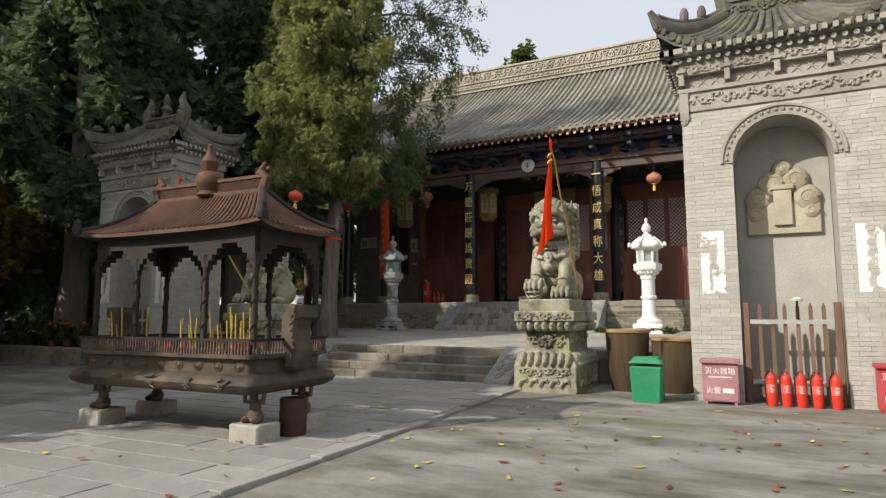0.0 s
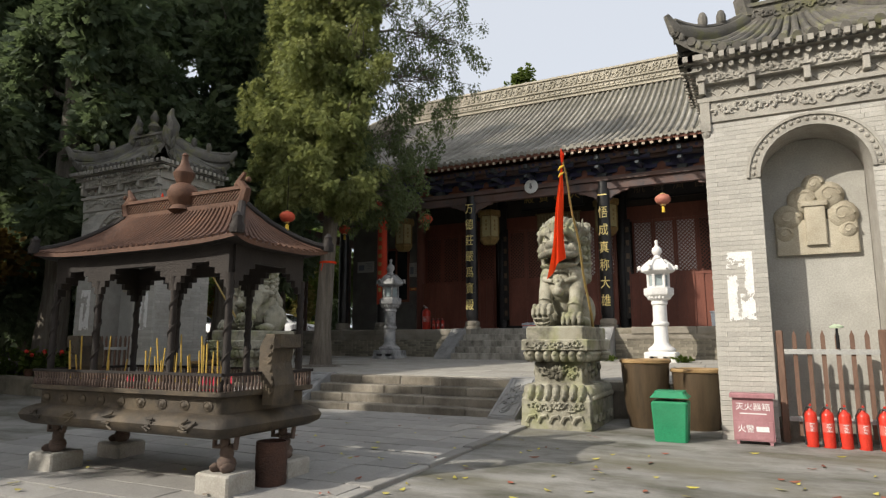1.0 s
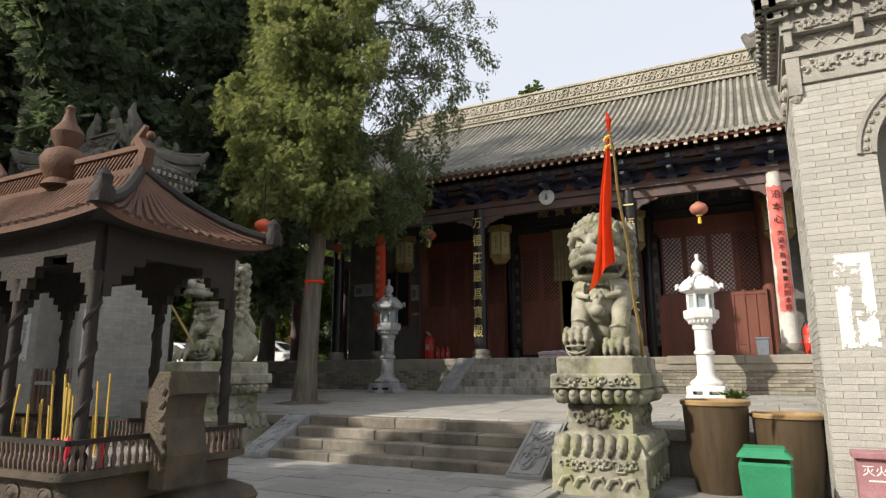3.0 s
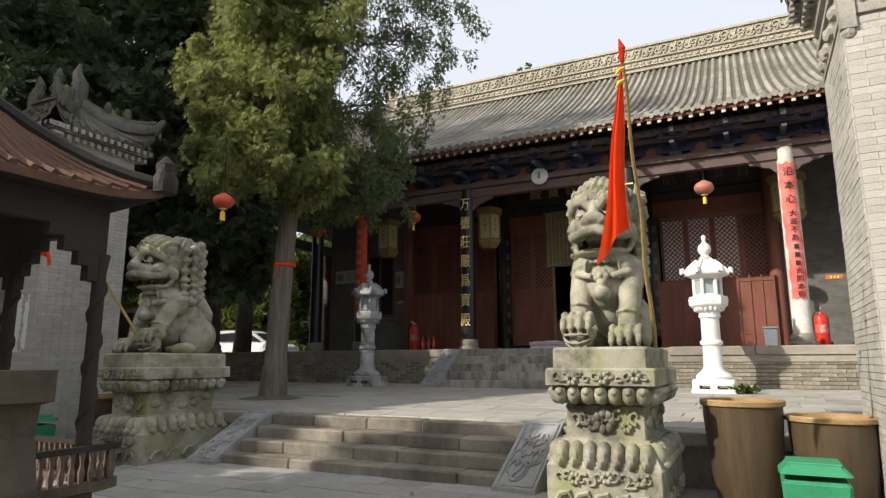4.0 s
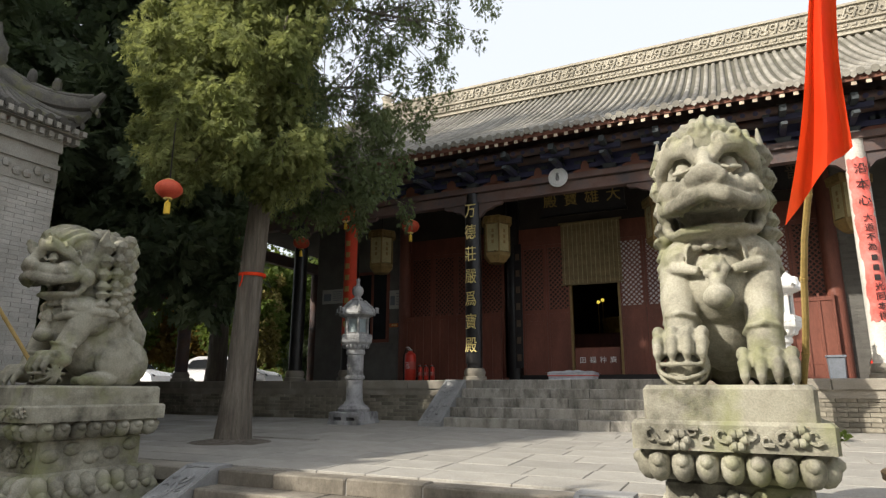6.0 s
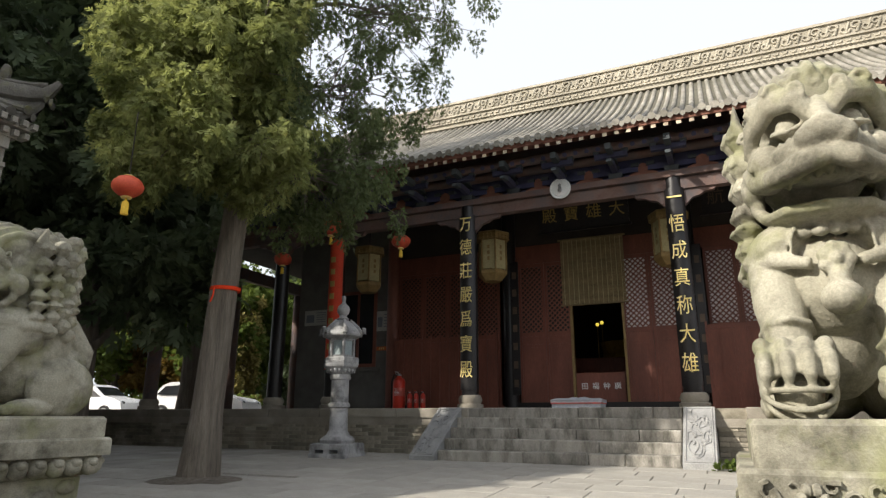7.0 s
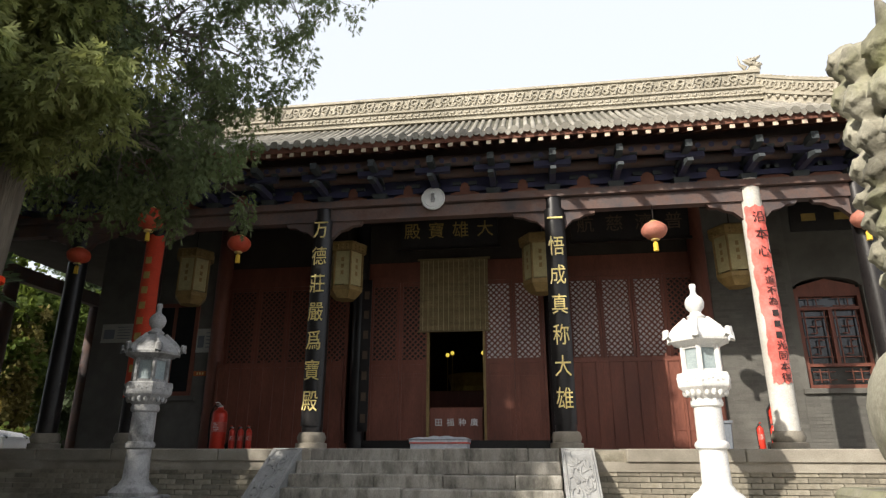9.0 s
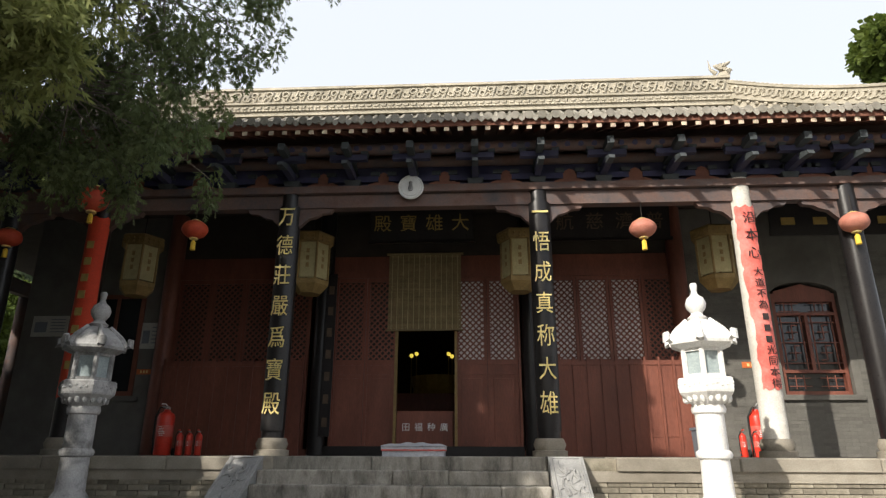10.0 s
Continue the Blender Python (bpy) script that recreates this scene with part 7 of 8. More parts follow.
broad_tree(-20.2, 9.8, 0, 0.85, 51, "leaf_autumn", 500, 0.22)
for bx, by, s, seed, lm in ((-30.5, 36, 1.3, 52, "leaf_far"), (-31, 36, 1.5, 53, "leaf_far"), (-24, 40, 1.6, 54, "leaf_far"), (-36, 33, 1.5, 55, "leaf_far"), (-33, 33.5, 0.8, 56, "leaf_autumn"), (-42, 30, 1.8, 57, "leaf_far"), (-35, 42, 2.0, 58, "leaf_far")):
    broad_tree(bx, by, 1.5, s, seed, lm, 1100, 0.28)

# crowns of tall trees that stand behind the hall
for bx, by, h, seed in ((-18.2, 49.5, 22.0, 60), (14.3, 37.5, 19.6, 61)):
    rnd = random.Random(seed)
    tree("tall_tree", (bx, by, -0.1), [(0, 0, 0), (0.2, 0, h * 0.4), (0.1, 0.2, h * 0.75), (0, 0, h)],
         [((bx + rnd.uniform(-1.5, 1.5), by + rnd.uniform(-1.5, 1.5), h + rnd.uniform(-2.0, 2.2)), (1.3, 1.3, 1.2)) for _ in range(7)], 1400, 0.3, "leaf_far", "tall leafy tree rising behind the hall roof", seed, 0.35, 0.2, wide=0.5)


# couplet boards on the two middle columns
def couplet(cx, text):
    o = thing("couplet_board", "curved black lacquer couplet board with gold characters", "couplet board", "couplet boards", at=(cx, CY - 0.2, PZ + 0.4))
    rows = []
    for zz in (PZ + 0.42, 6.52):
        rows.append([(cx + 0.215 * math.sin(a), CY - 0.215 * math.cos(a), zz) for a in [radians(-62 + 124 * k / 10) for k in range(11)]])
    b = Mesh().grid(rows)
    b.grid([[(cx + (x - cx) * 1.06, CY + (y - CY) * 1.06, zz) for x, y, zz in r] for r in rows])
    for k in (0, 10):
        b.add([rows[0][k], rows[1][k], (cx + (rows[1][k][0] - cx) * 1.06, CY + (rows[1][k][1] - CY) * 1.06, rows[1][k][2]), (cx + (rows[0][k][0] - cx) * 1.06, CY + (rows[0][k][1] - CY) * 1.06, rows[0][k][2])], [(0, 1, 2, 3)])
    part("board", b, M["black"], o, smooth=True)
    for k, c in enumerate(text):
        writing("character", c, 0.42, (cx, CY - 0.238, 6.26 - 0.585 * k), M["gold"], o, deep=0.008, squeeze=0.78)


couplet(-9.62, "万德莊嚴爲寶殿")
couplet(-4.78, "一悟成真称大雄")
for cx in (-9.62, -4.78):
    o = thing("inner_couplet", "narrow black board with dim gold characters behind the column", "couplet board", "inner couplet boards", at=(cx + 0.1, WY - 0.25, PZ + 0.3))
    part("board", Mesh().box(cx + 0.1, cx + 0.34, WY - 0.27, WY - 0.24, PZ + 0.4, 6.0, bev=0.005), M["black"], o)
    for k in range(7):
        z = 5.6 - 0.5 * k
        part("character_bar", Mesh().box(cx + 0.16, cx + 0.28, WY - 0.276, WY - 0.271, z - 0.1, z + 0.1), M["bronze"], o)

# paper banners on the red columns
for cx, m, ink, z0 in ((-0.98, "banner", "ink", 3.0), (-13.45, "banner_dark", "dullgold", 2.9)):
    o = thing("column_banner", "torn pink-red paper banner with black characters on a column" if m == "banner" else "red cloth banner wrapped round a column", "banner", at=(cx, CY - 0.21, z0))
    q = random.Random(4)
    rows = []
    for j in range(40):
        zz = z0 + (6.35 - z0) * j / 39
        w = 50 + q.uniform(-7, 7) if m == "banner" else 80
        sh = 6 * math.sin(j * 0.16)
        rows.append([(cx + 0.222 * math.sin(a), CY - 0.222 * math.cos(a), zz + (0.03 * math.sin(k * 2) if j in (0, 39) else 0)) for k, a in enumerate([radians(sh - w + 2 * w * i / 8) for i in range(9)])])
    part("paper", Mesh().grid(rows), M[m], o, smooth=True)
    if m == "banner":
        for k, c in enumerate("沿本心"):
            writing("character", c, 0.24, (cx + 0.02, CY - 0.24, 6.1 - 0.34 * k), M[ink], o, deep=0.004)
        for k, c in enumerate("大道不為"):
            writing("character", c, 0.17, (cx + 0.03, CY - 0.24, 5.06 - 0.2 * k), M[ink], o, deep=0.004)
        for k in range(3):
            part("character_bar", Mesh().box(cx - 0.01, cx + 0.09, CY - 0.236, CY - 0.232, 4.2 - 0.2 * k, 4.31 - 0.2 * k), M[ink], o)
        for k, c in enumerate("光同本得"):
            writing("character", c, 0.17, (cx + 0.05, CY - 0.24, 3.66 - 0.19 * k), M[ink], o, deep=0.004)
    else:
        for k in range(8):
            part("character_bar", Mesh().box(cx - 0.06, cx + 0.08, CY - 0.236, CY - 0.232, 5.7 - 0.33 * k, 5.85 - 0.33 * k), M[ink], o)

# name boards over the doors
for x0, x1, text, zc, m, dim in ((-8.45, -6.05, "殿寶雄大", 7.0, "dullgold", 0.42), (-4.3, -1.6, "航慈濟普", 6.98, "bronze", 0.42)):
    o = thing("name_board", "black hanging name board with four gold characters", "name board", "name boards", at=((x0 + x1) / 2, 23.9, 6.7))
    part("board", Mesh().prism_x([(23.9, 6.62), (23.94, 6.62), (23.8, 7.42), (23.76, 7.42)], x0, x1), M["black"], o)
    part("frame", Mesh().box(x0 - 0.05, x1 + 0.05, 23.87, 23.95, 6.57, 6.63).box(x0 - 0.05, x1 + 0.05, 23.74, 23.82, 7.42, 7.48), M["black"], o)
    for k, c in enumerate(text):
        xx = x0 + (x1 - x0) * (k + 0.5) / 4
        writing("character", c, dim, (xx, 23.83, zc), M[m], o, rx=100, deep=0.006)
o = thing("name_board", "black hanging name board with dim gold marks", "name board", "name boards", at=(2.1, 23.9, 6.7))
part("board", Mesh().prism_x([(23.9, 6.62), (23.94, 6.62), (23.8, 7.42), (23.76, 7.42)], 0.6, 3.4), M["black"], o)
for k in range(4):
    part("character_bar", Mesh().box(0.85 + 0.7 * k, 1.15 + 0.7 * k, 23.83, 23.87, 6.85, 7.12), M["dullgold"], o)


# lanterns
def box_lantern(cx, cy, zc):
    """A six-sided palace lantern: carved crown, paper panes, carved foot."""
    o = thing("palace_lantern", "six-sided ochre wooden lantern with pale paper panes", "lantern", "palace lanterns", at=(cx, cy, zc + 0.7))
    ph = 0.0
    part("crown", Mesh().lathe(cx, cy, [(0.30, zc + 0.42), (0.46, zc + 0.44), (0.48, zc + 0.62), (0.44, zc + 0.66), (0.2, zc + 0.7)], 6, phase=ph), M["box_wood"], o)
    part("foot", Mesh().lathe(cx, cy, [(0.24, zc - 0.68), (0.30, zc - 0.62), (0.40, zc - 0.5), (0.41, zc - 0.40), (0.3, zc - 0.38)], 6, phase=ph), M["box_wood"], o)
    for k in range(6):
        a, b = ph + k * math.pi / 3, ph + (k + 1) * math.pi / 3
        p, q = Vector((cx + 0.38 * math.cos(a), cy + 0.38 * math.sin(a), 0)), Vector((cx + 0.38 * math.cos(b), cy + 0.38 * math.sin(b), 0))
        part("post", Mesh().lathe(p.x, p.y, [(0.026, zc - 0.4), (0.026, zc + 0.44)], 6), M["box_wood"], o)
        i, j = p.lerp(q, 0.08), p.lerp(q, 0.92)
        part("pane", Mesh().add([(i.x, i.y, zc - 0.37), (j.x, j.y, zc - 0.37), (j.x, j.y, zc + 0.42), (i.x, i.y, zc + 0.42)], [(0, 1, 2, 3)]), M["paper"], o)
        mid, d = p.lerp(q, 0.5), (q - p).normalized()
        n = Vector((d.y, -d.x, 0)) * 0.006
        bar = Mesh()
        for z in (0.22, 0.06, -0.1):
            u, v = mid - d * 0.035 + n, mid + d * 0.035 + n
            bar.add([(u.x, u.y, zc + z - 0.05), (v.x, v.y, zc + z - 0.05), (v.x, v.y, zc + z + 0.05), (u.x, u.y, zc + z + 0.05)], [(0, 1, 2, 3)])
        part("writing_bar", bar, M["box_wood"], o)
        fr = Mesh()
        for z in (0.47, 0.55):
            for t in (0.25, 0.5, 0.75):
                w = Vector((cx, cy, 0)).lerp(p.lerp(q, t), 1.24)
                fr.ball((w.x, w.y, zc + z), 0.03, 6)
        part("fret", fr, M["box_wood"], o, kind="stuff")
    part("cord", Mesh().tube([(cx, cy, zc + 0.69), (cx, cy, 7.62)], 0.012, 6), M["dark_iron"], o)


for cx in (-13.5, -9.62, -5.07, -0.9):
    box_lantern(cx, 23.3, 5.9)


def red_lantern(c, r, pale, top, label, squash=0.72):
    cx, cy, cz = c
    o = thing("red_lantern", label, "lantern", "red lanterns", at=c)
    m = Mesh()
    n, h = 20, 10
    vs, fs = [], []
    for j in range(h + 1):
        b = 0.25 + (math.pi - 0.5) * j / h
        for i in range(n):
            rr = r * math.sin(b) * (1.0 if i % 2 else 0.96)
            vs.append((cx + rr * math.cos(2 * math.pi * i / n), cy + rr * math.sin(2 * math.pi * i / n), cz + r * squash * math.cos(b)))
    fs = [(j * n + i, (j + 1) * n + i, (j + 1) * n + (i + 1) % n, j * n + (i + 1) % n) for j in range(h) for i in range(n)]
    part("globe", m.add(vs, fs), M["lantern_pale"] if pale else M["lantern_red"], o, smooth=True)
    for z0, z1 in ((r * squash * 0.95, r * squash * 1.08), (-r * squash * 1.12, -r * squash * 0.95)):
        part("cap", Mesh().lathe(cx, cy, [(r * 0.32, cz + z0), (r * 0.34, cz + (z0 + z1) / 2), (r * 0.26, cz + z1)], 14), M["gold"], o)
    t = Mesh().tube([(cx, cy, cz - r * squash), (cx, cy, cz - r * squash - 0.06)], 0.012, 6)
    t.lathe(cx, cy, [(0.02, cz - r * squash - 0.05), (0.045, cz - r * squash - 0.08), (0.05, cz - r * squash - 0.24)], 10)
    part("tassel", t, M["yellow"], o)
    part("cord", Mesh().tube([(cx, cy, cz + r * squash), (cx, cy, top)], 0.008, 5), M["dark_iron"], o)


red_lantern((-15.2, 21.45, 5.98), 0.25, False, 6.5, "round red cloth lantern hanging under the eaves")
red_lantern((-11.45, 21.45, 6.08), 0.25, False, 6.5, "round red cloth lantern hanging under the eaves")
red_lantern((-2.88, 21.45, 5.96), 0.25, True, 6.5, "sun-bleached pink-red lantern hanging under the eaves")
red_lantern((0.86, 21.3, 5.96), 0.25, True, 6.5, "sun-bleached pink-red lantern hanging under the eaves")
red_lantern((-13.44, 21.2, 6.66), 0.29, False, 7.5, "bright red lantern hanging over the cloth banner", 0.9)
red_lantern((-17.7, 21.5, 5.95), 0.25, False, 6.5, "round red cloth lantern hanging under the eaves")
red_lantern((-11.02, 13.1, 4.62), 0.2, False, 5.7, "faded orange-red lantern hanging from the cypress")
red_lantern((-16.6, 18.2, 4.0), 0.2, False, 5.2, "small red lantern hanging among the conifers")

# round lamp disc on the beam
o = thing("wall_disc", "round white disc with rings fixed to the beam", "disc", at=(-7.24, CY - 0.2, 6.86))
d = Mesh()
for r, y in ((0.25, 0.0), (0.25, -0.02), (0.235, -0.035), (0.2, -0.03), (0.19, -0.045), (0.1, -0.05), (0.02, -0.06)):
    d.v += [(-7.24 + r * math.cos(2 * math.pi * i / 28), CY - 0.2 + y, 6.86 + r * math.sin(2 * math.pi * i / 28)) for i in range(28)]
for j in range(6):
    d.f += [(j * 28 + i, j * 28 + (i + 1) % 28, (j + 1) * 28 + (i + 1) % 28, (j + 1) * 28 + i) for i in range(28)]
d.m = [0] * len(d.f)
part("plate", d, M["disc"], o, smooth=True)
part("emblem", Mesh().lathe(-7.24, CY - 0.265, [(0.035, 6.76), (0.05, 6.82), (0.03, 6.9), (0.04, 6.94), (0.01, 6.97)], 10), M["grey_stone"], o)
part("bracket", Mesh().box(-7.28, -7.2, CY - 0.2, CY - 0.11, 6.8, 6.92), M["dark_iron"], o)

# rolled-down blind over the doorway
o = thing("door_blind", "bamboo blind half rolled down over the doorway", "blind", at=(-7.22, WY - 0.1, 6.4))
sl = Mesh()
for k in range(58):
    z = 6.48 - 0.031 * k
    sl.box(-8.08, -6.36, WY - 0.095 - 0.002 * (k % 2), WY - 0.085, z - 0.013, z + 0.013)
part("slat_sheet", sl, M["blind"], o, kind="stuff")
for k in range(13):
    x = -8.0 + 1.56 * k / 12
    part("string", Mesh().box(x - 0.006, x + 0.006, WY - 0.103, WY - 0.098, 4.69, 6.5), M["blind_string"], o)
part("head_bar", Mesh().tube([(-8.14, WY - 0.1, 6.52), (-6.3, WY - 0.1, 6.52)], 0.03, 8), M["blind"], o)
part("foot_bar", Mesh().tube([(-8.12, WY - 0.1, 4.67), (-6.32, WY - 0.1, 4.67)], 0.022, 8), M["blind"], o)

# doorway: offering box, altar in the dark
o = thing("offering_box", "red wooden offering box with white characters in the doorway", "offering box", at=(-7.2, WY + 0.12, PZ + 0.14))
part("box_body", Mesh().box(-7.85, -6.55, WY + 0.06, WY + 0.5, PZ + 0.14, 2.86, bev=0.02), M["redwood"], o)
for k, c in enumerate("田福种廣"):
    writing("character", c, 0.19, (-7.62 + 0.285 * k, WY + 0.055, 2.5), M["white"], o, deep=0.004)
o = thing("altar", "dark altar with offerings deep inside the hall", "altar", at=(-7.2, 29.0, PZ))
part("table", Mesh().box(-9.2, -5.2, 28.6, 29.4, PZ, 3.6, bev=0.03), M["redwood"], o)
part("statue_base", Mesh().lathe(-7.2, 30.0, [(1.0, 3.0), (0.8, 3.8), (0.9, 4.2)], 16), M["dullgold"], o)
for dx, dz in ((-0.75, 0.0), (0.35, 0.05), (-0.6, 0.06), (0.45, -0.02)):
    o = thing("altar_lamp", "small yellow lamp glowing on the altar", "lamp", "altar lamps", at=(-7.2 + dx, 28.8, 3.6))
    part("stem", Mesh().tube([(-7.2 + dx, 28.8, 3.59), (-7.2 + dx, 28.8, 4.65 + dz)], 0.015, 6), M["dullgold"], o)
    part("bulb", Mesh().ball((-7.2 + dx, 28.8, 4.7 + dz), 0.06, 8), M["lamp_glow"], o)

# kneeling stool on the porch
o = thing("kneeling_stool", "low kneeling stool with pale padded cover and red edge", "stool", at=(-7.2, 21.5, PZ))
part("frame", Mesh().box(-7.62, -6.58, 21.28, 21.82, PZ, PZ + 0.09), M["pad"], o)
part("red_edge", Mesh().box(-7.64, -6.56, 21.26, 21.84, PZ + 0.092, PZ + 0.115, bev=0.005), M["banner"], o)
pd = Mesh()
pd.grid([[(-7.66 + 1.12 * i / 14, 21.24 + 0.62 * j / 6, PZ + 0.17 + 0.03 * math.sin(i * 0.9) * math.sin(j * 1.1) + 0.05 * math.sin(math.pi * i / 14) * math.sin(math.pi * j / 6)) for i in range(15)] for j in range(7)])
pd.box(-7.64, -6.56, 21.26, 21.84, PZ + 0.117, PZ + 0.165)
part("pad", pd, M["pad"], o, smooth=True)

# porch fittings
for x in (-12.13, -11.93, -11.73):
    extinguisher(x, 23.4, PZ, 0.5, "small extinguishers on the porch")
for x in (-0.95, -0.70):
    extinguisher(x, 23.1, PZ, 0.5, "small extinguishers on the porch")
extinguisher(-12.52, 23.5, PZ, 1.02, "wheeled extinguishers", True)
extinguisher(-0.42, 23.6, PZ, 1.02, "wheeled extinguishers", True)
o = thing("waste_bin", "small grey plastic waste bin beside the column", "waste bin", at=(-1.62, 23.3, PZ))
part("bin_body", Mesh().box(-1.77, -1.47, 23.15, 23.45, PZ, PZ + 0.5, taper=-0.02, bev=0.02), M["grey_plastic"], o)
part("rim", Mesh().box(-1.81, -1.43, 23.11, 23.49, PZ + 0.5, PZ + 0.55, bev=0.012), M["grey_plastic"], o)
for x, z, w, h, m, lab in ((-16.3, 4.85, 0.9, 0.5, "notice", "pale notice board with a photo and text"), (-13.75, 4.6, 0.5, 0.62, "notice", "pale paper notice on the brick wall"), (0.1, 3.85, 0.42, 0.13, "orange_sign", "narrow orange sign with dark marks"), (-13.8, 3.75, 0.36, 0.12, "orange_sign", "narrow orange sign with dark marks")):
    o = thing("wall_notice", lab, "sign", at=(x, WY - 0.02, z))
    part("plate", Mesh().box(x - w / 2, x + w / 2, WY - 0.02, WY - 0.004, z - h / 2, z + h / 2, bev=0.003), M[m], o)
    b = Mesh()
    if m == "notice":
        for k in range(5):
            b.box(x + w * 0.02, x + w * 0.42, WY - 0.024, WY - 0.021, z + h * (0.3 - 0.15 * k), z + h * (0.34 - 0.15 * k))
        b.box(x - w * 0.42, x - w * 0.08, WY - 0.024, WY - 0.021, z - h * 0.3, z + h * 0.2)
    else:
        for k in range(3):
            b.box(x - w * 0.25 + k * w * 0.2, x - w * 0.13 + k * w * 0.2, WY - 0.024, WY - 0.021, z - h * 0.25, z + h * 0.25)
    part("print_bar", b, M["grey_plastic"] if m == "notice" else M["gold"], o)
o = thing("wall_lamp", "small pale bulkhead lamp on the brick wall", "lamp", at=(2.75, WY - 0.06, 4.62))
part("housing", Mesh().box(2.68, 2.82, WY - 0.09, WY - 0.002, 4.55, 4.69, bev=0.02), M["whitewash"], o)
part("hood", Mesh().ball((2.75, WY - 0.1, 4.64), (0.05, 0.05, 0.05), 8), M["yellow"], o)


# cars parked beyond the hall
def car(cx, cy, z, yaw, label, glassy):
    o = thing("parked_car", label, "car", "parked cars", at=(0, 0, 0))
    half = [(-2.25, 0.35), (-2.3, 0.75), (-2.2, 0.95), (-1.95, 1.05), (-1.55, 1.5), (-1.2, 1.62), (0.2, 1.62), (0.55, 1.52), (1.15, 1.08), (1.9, 0.95), (2.2, 0.8), (2.28, 0.5), (2.2, 0.3)]
    b = Mesh()
    sec = []
    for w, f in ((-0.88, 0.0), (-0.84, 1.0), (0.84, 1.0), (0.88, 0.0)):
        sec.append([(x, (w if zz < 1.02 else w * 0.82), zz if f else min(zz, 0.96)) for x, zz in half])
    n = len(half)
    vs = [p for s in sec for p in s]
    fs = [tuple(range(n)), tuple(range(4 * n - 1, 3 * n - 1, -1))]
    for j in range(3):
        fs += [(j * n + i, (j + 1) * n + i, (j + 1) * n + (i + 1) % n, j * n + (i + 1) % n) for i in range(n)]
    b.add(vs, fs)
    m4 = pose(cx, cy, z, 0, 0, yaw)
    body = part("body", b, M["car_paint"], o, smooth=True)
    for nm, pts in (("side_window", [(-1.75, 1.1), (-1.4, 1.45), (-0.35, 1.52), (-0.35, 1.08)]), ("side_window", [(-0.28, 1.08), (-0.28, 1.52), (0.3, 1.48), (0.95, 1.1)])):
        for s in (-1, 1):
            part(nm, Mesh().add([(x, s * (0.72 + 0.125 * (1.55 - zz)), zz) for x, zz in pts], [(0, 1, 2, 3)]), M["glass_dark"], o)
    part("windscreen", Mesh().add([(0.6, -0.62, 1.5), (0.6, 0.62, 1.5), (1.14, 0.7, 1.12), (1.14, -0.7, 1.12)], [(0, 1, 2, 3)]), M["glass_dark"], o)
    part("rear_window", Mesh().add([(-1.57, -0.6, 1.5), (-1.57, 0.6, 1.5), (-1.93, 0.7, 1.1), (-1.93, -0.7, 1.1)], [(0, 1, 2, 3)]), M["glass_dark"], o)
    for x in (-1.4, 1.4):
        for s in (-1, 1):
            w = part("wheel", Mesh().tube([(x, s * 0.68, 0.34), (x, s * 0.9, 0.34)], 0.34, 18), M["tyre"], o)
            part("rim", Mesh().tube([(x, s * 0.89, 0.34), (x, s * 0.91, 0.34)], 0.22, 14), M["chrome"], w)
    for s in (-1, 1):
        part("headlight", Mesh().ball((2.1, s * 0.65, 0.78), (0.14, 0.16, 0.08), 8), M["glass_dark"], o)
        part("tail_light", Mesh().ball((-2.2, s * 0.7, 0.88), (0.08, 0.14, 0.1), 8), M["red"], o)
    o.matrix_world = m4


BANK = 1.5
solo("bank", Mesh().box(-90, -21.65, 21.2, 90, -0.2, BANK, bev=0.05), M["ground"], "raised yard beyond the hall's side", "ground", "structure")
car(-24.9, 28.8, BANK, 15, "white hatchback car parked beyond the hall", 0)
car(-31.0, 28.2, BANK, 10, "pale silver car parked beyond the hall", 1)
tree("ivy_tree", (-27.5, 34.0, BANK), [(0, 0, 0), (0, 0, 2), (0.1, 0, 4), (0, 0.1, 6)], [((-27.5, 34.0, BANK + 1.2 + 1.1 * k), (0.95, 0.95, 0.9)) for k in range(5)], 1500, 0.2, "leaf_ivy", "trunk wrapped in yellowing ivy", 71, 0.3, 0.6, wide=0.6)
tree("hedge", (-31.0, 31.5, BANK), [(0, 0, 0), (0, 0, 0.4), (0, 0, 0.8)], [((-37.0 + 1.7 * k, 32.0, BANK + 0.6), (1.1, 0.7, 0.7)) for k in range(8)], 900, 0.16, "leaf_far", "low clipped hedge beyond the cars", 72, 0.1, 0.1, wide=0.6)

# planter with shrubs at the foot of the conifers
z = ground_z(11.4)
o = thing("planter", "low grey brick planter wall", "planter", at=(-18.4, 11.6, z))
part("planter_wall", Mesh().box(-22.0, -17.0, 11.3, 11.55, z - 0.05, z + 0.42).box(-17.24, -17.0, 11.55, 12.8, z - 0.05, z + 0.42), M["brick_dark"], o)
part("coping", Mesh().box(-22.0, -16.96, 11.26, 11.6, z + 0.42, z + 0.5, bev=0.01), M["coping"], o)
part("soil", Mesh().box(-22.0, -17.24, 11.56, 12.8, z, z + 0.36), M["bark"], o)
for k in range(4):
    bx = -21.2 + 1.2 * k
    tree("flower_shrub", (bx, 11.95, z + 0.36), [(0, 0, 0), (0, 0, 0.3), (0, 0, 0.6)], [((bx + 0.2, 11.9, z + 0.85), (0.55, 0.4, 0.45)), ((bx - 0.3, 12.0, z + 0.7), (0.45, 0.4, 0.35))], 700, 0.13, "leaf_far", "leafy green shrub in the planter", 80 + k, 0.05, 0.1, wide=0.6)
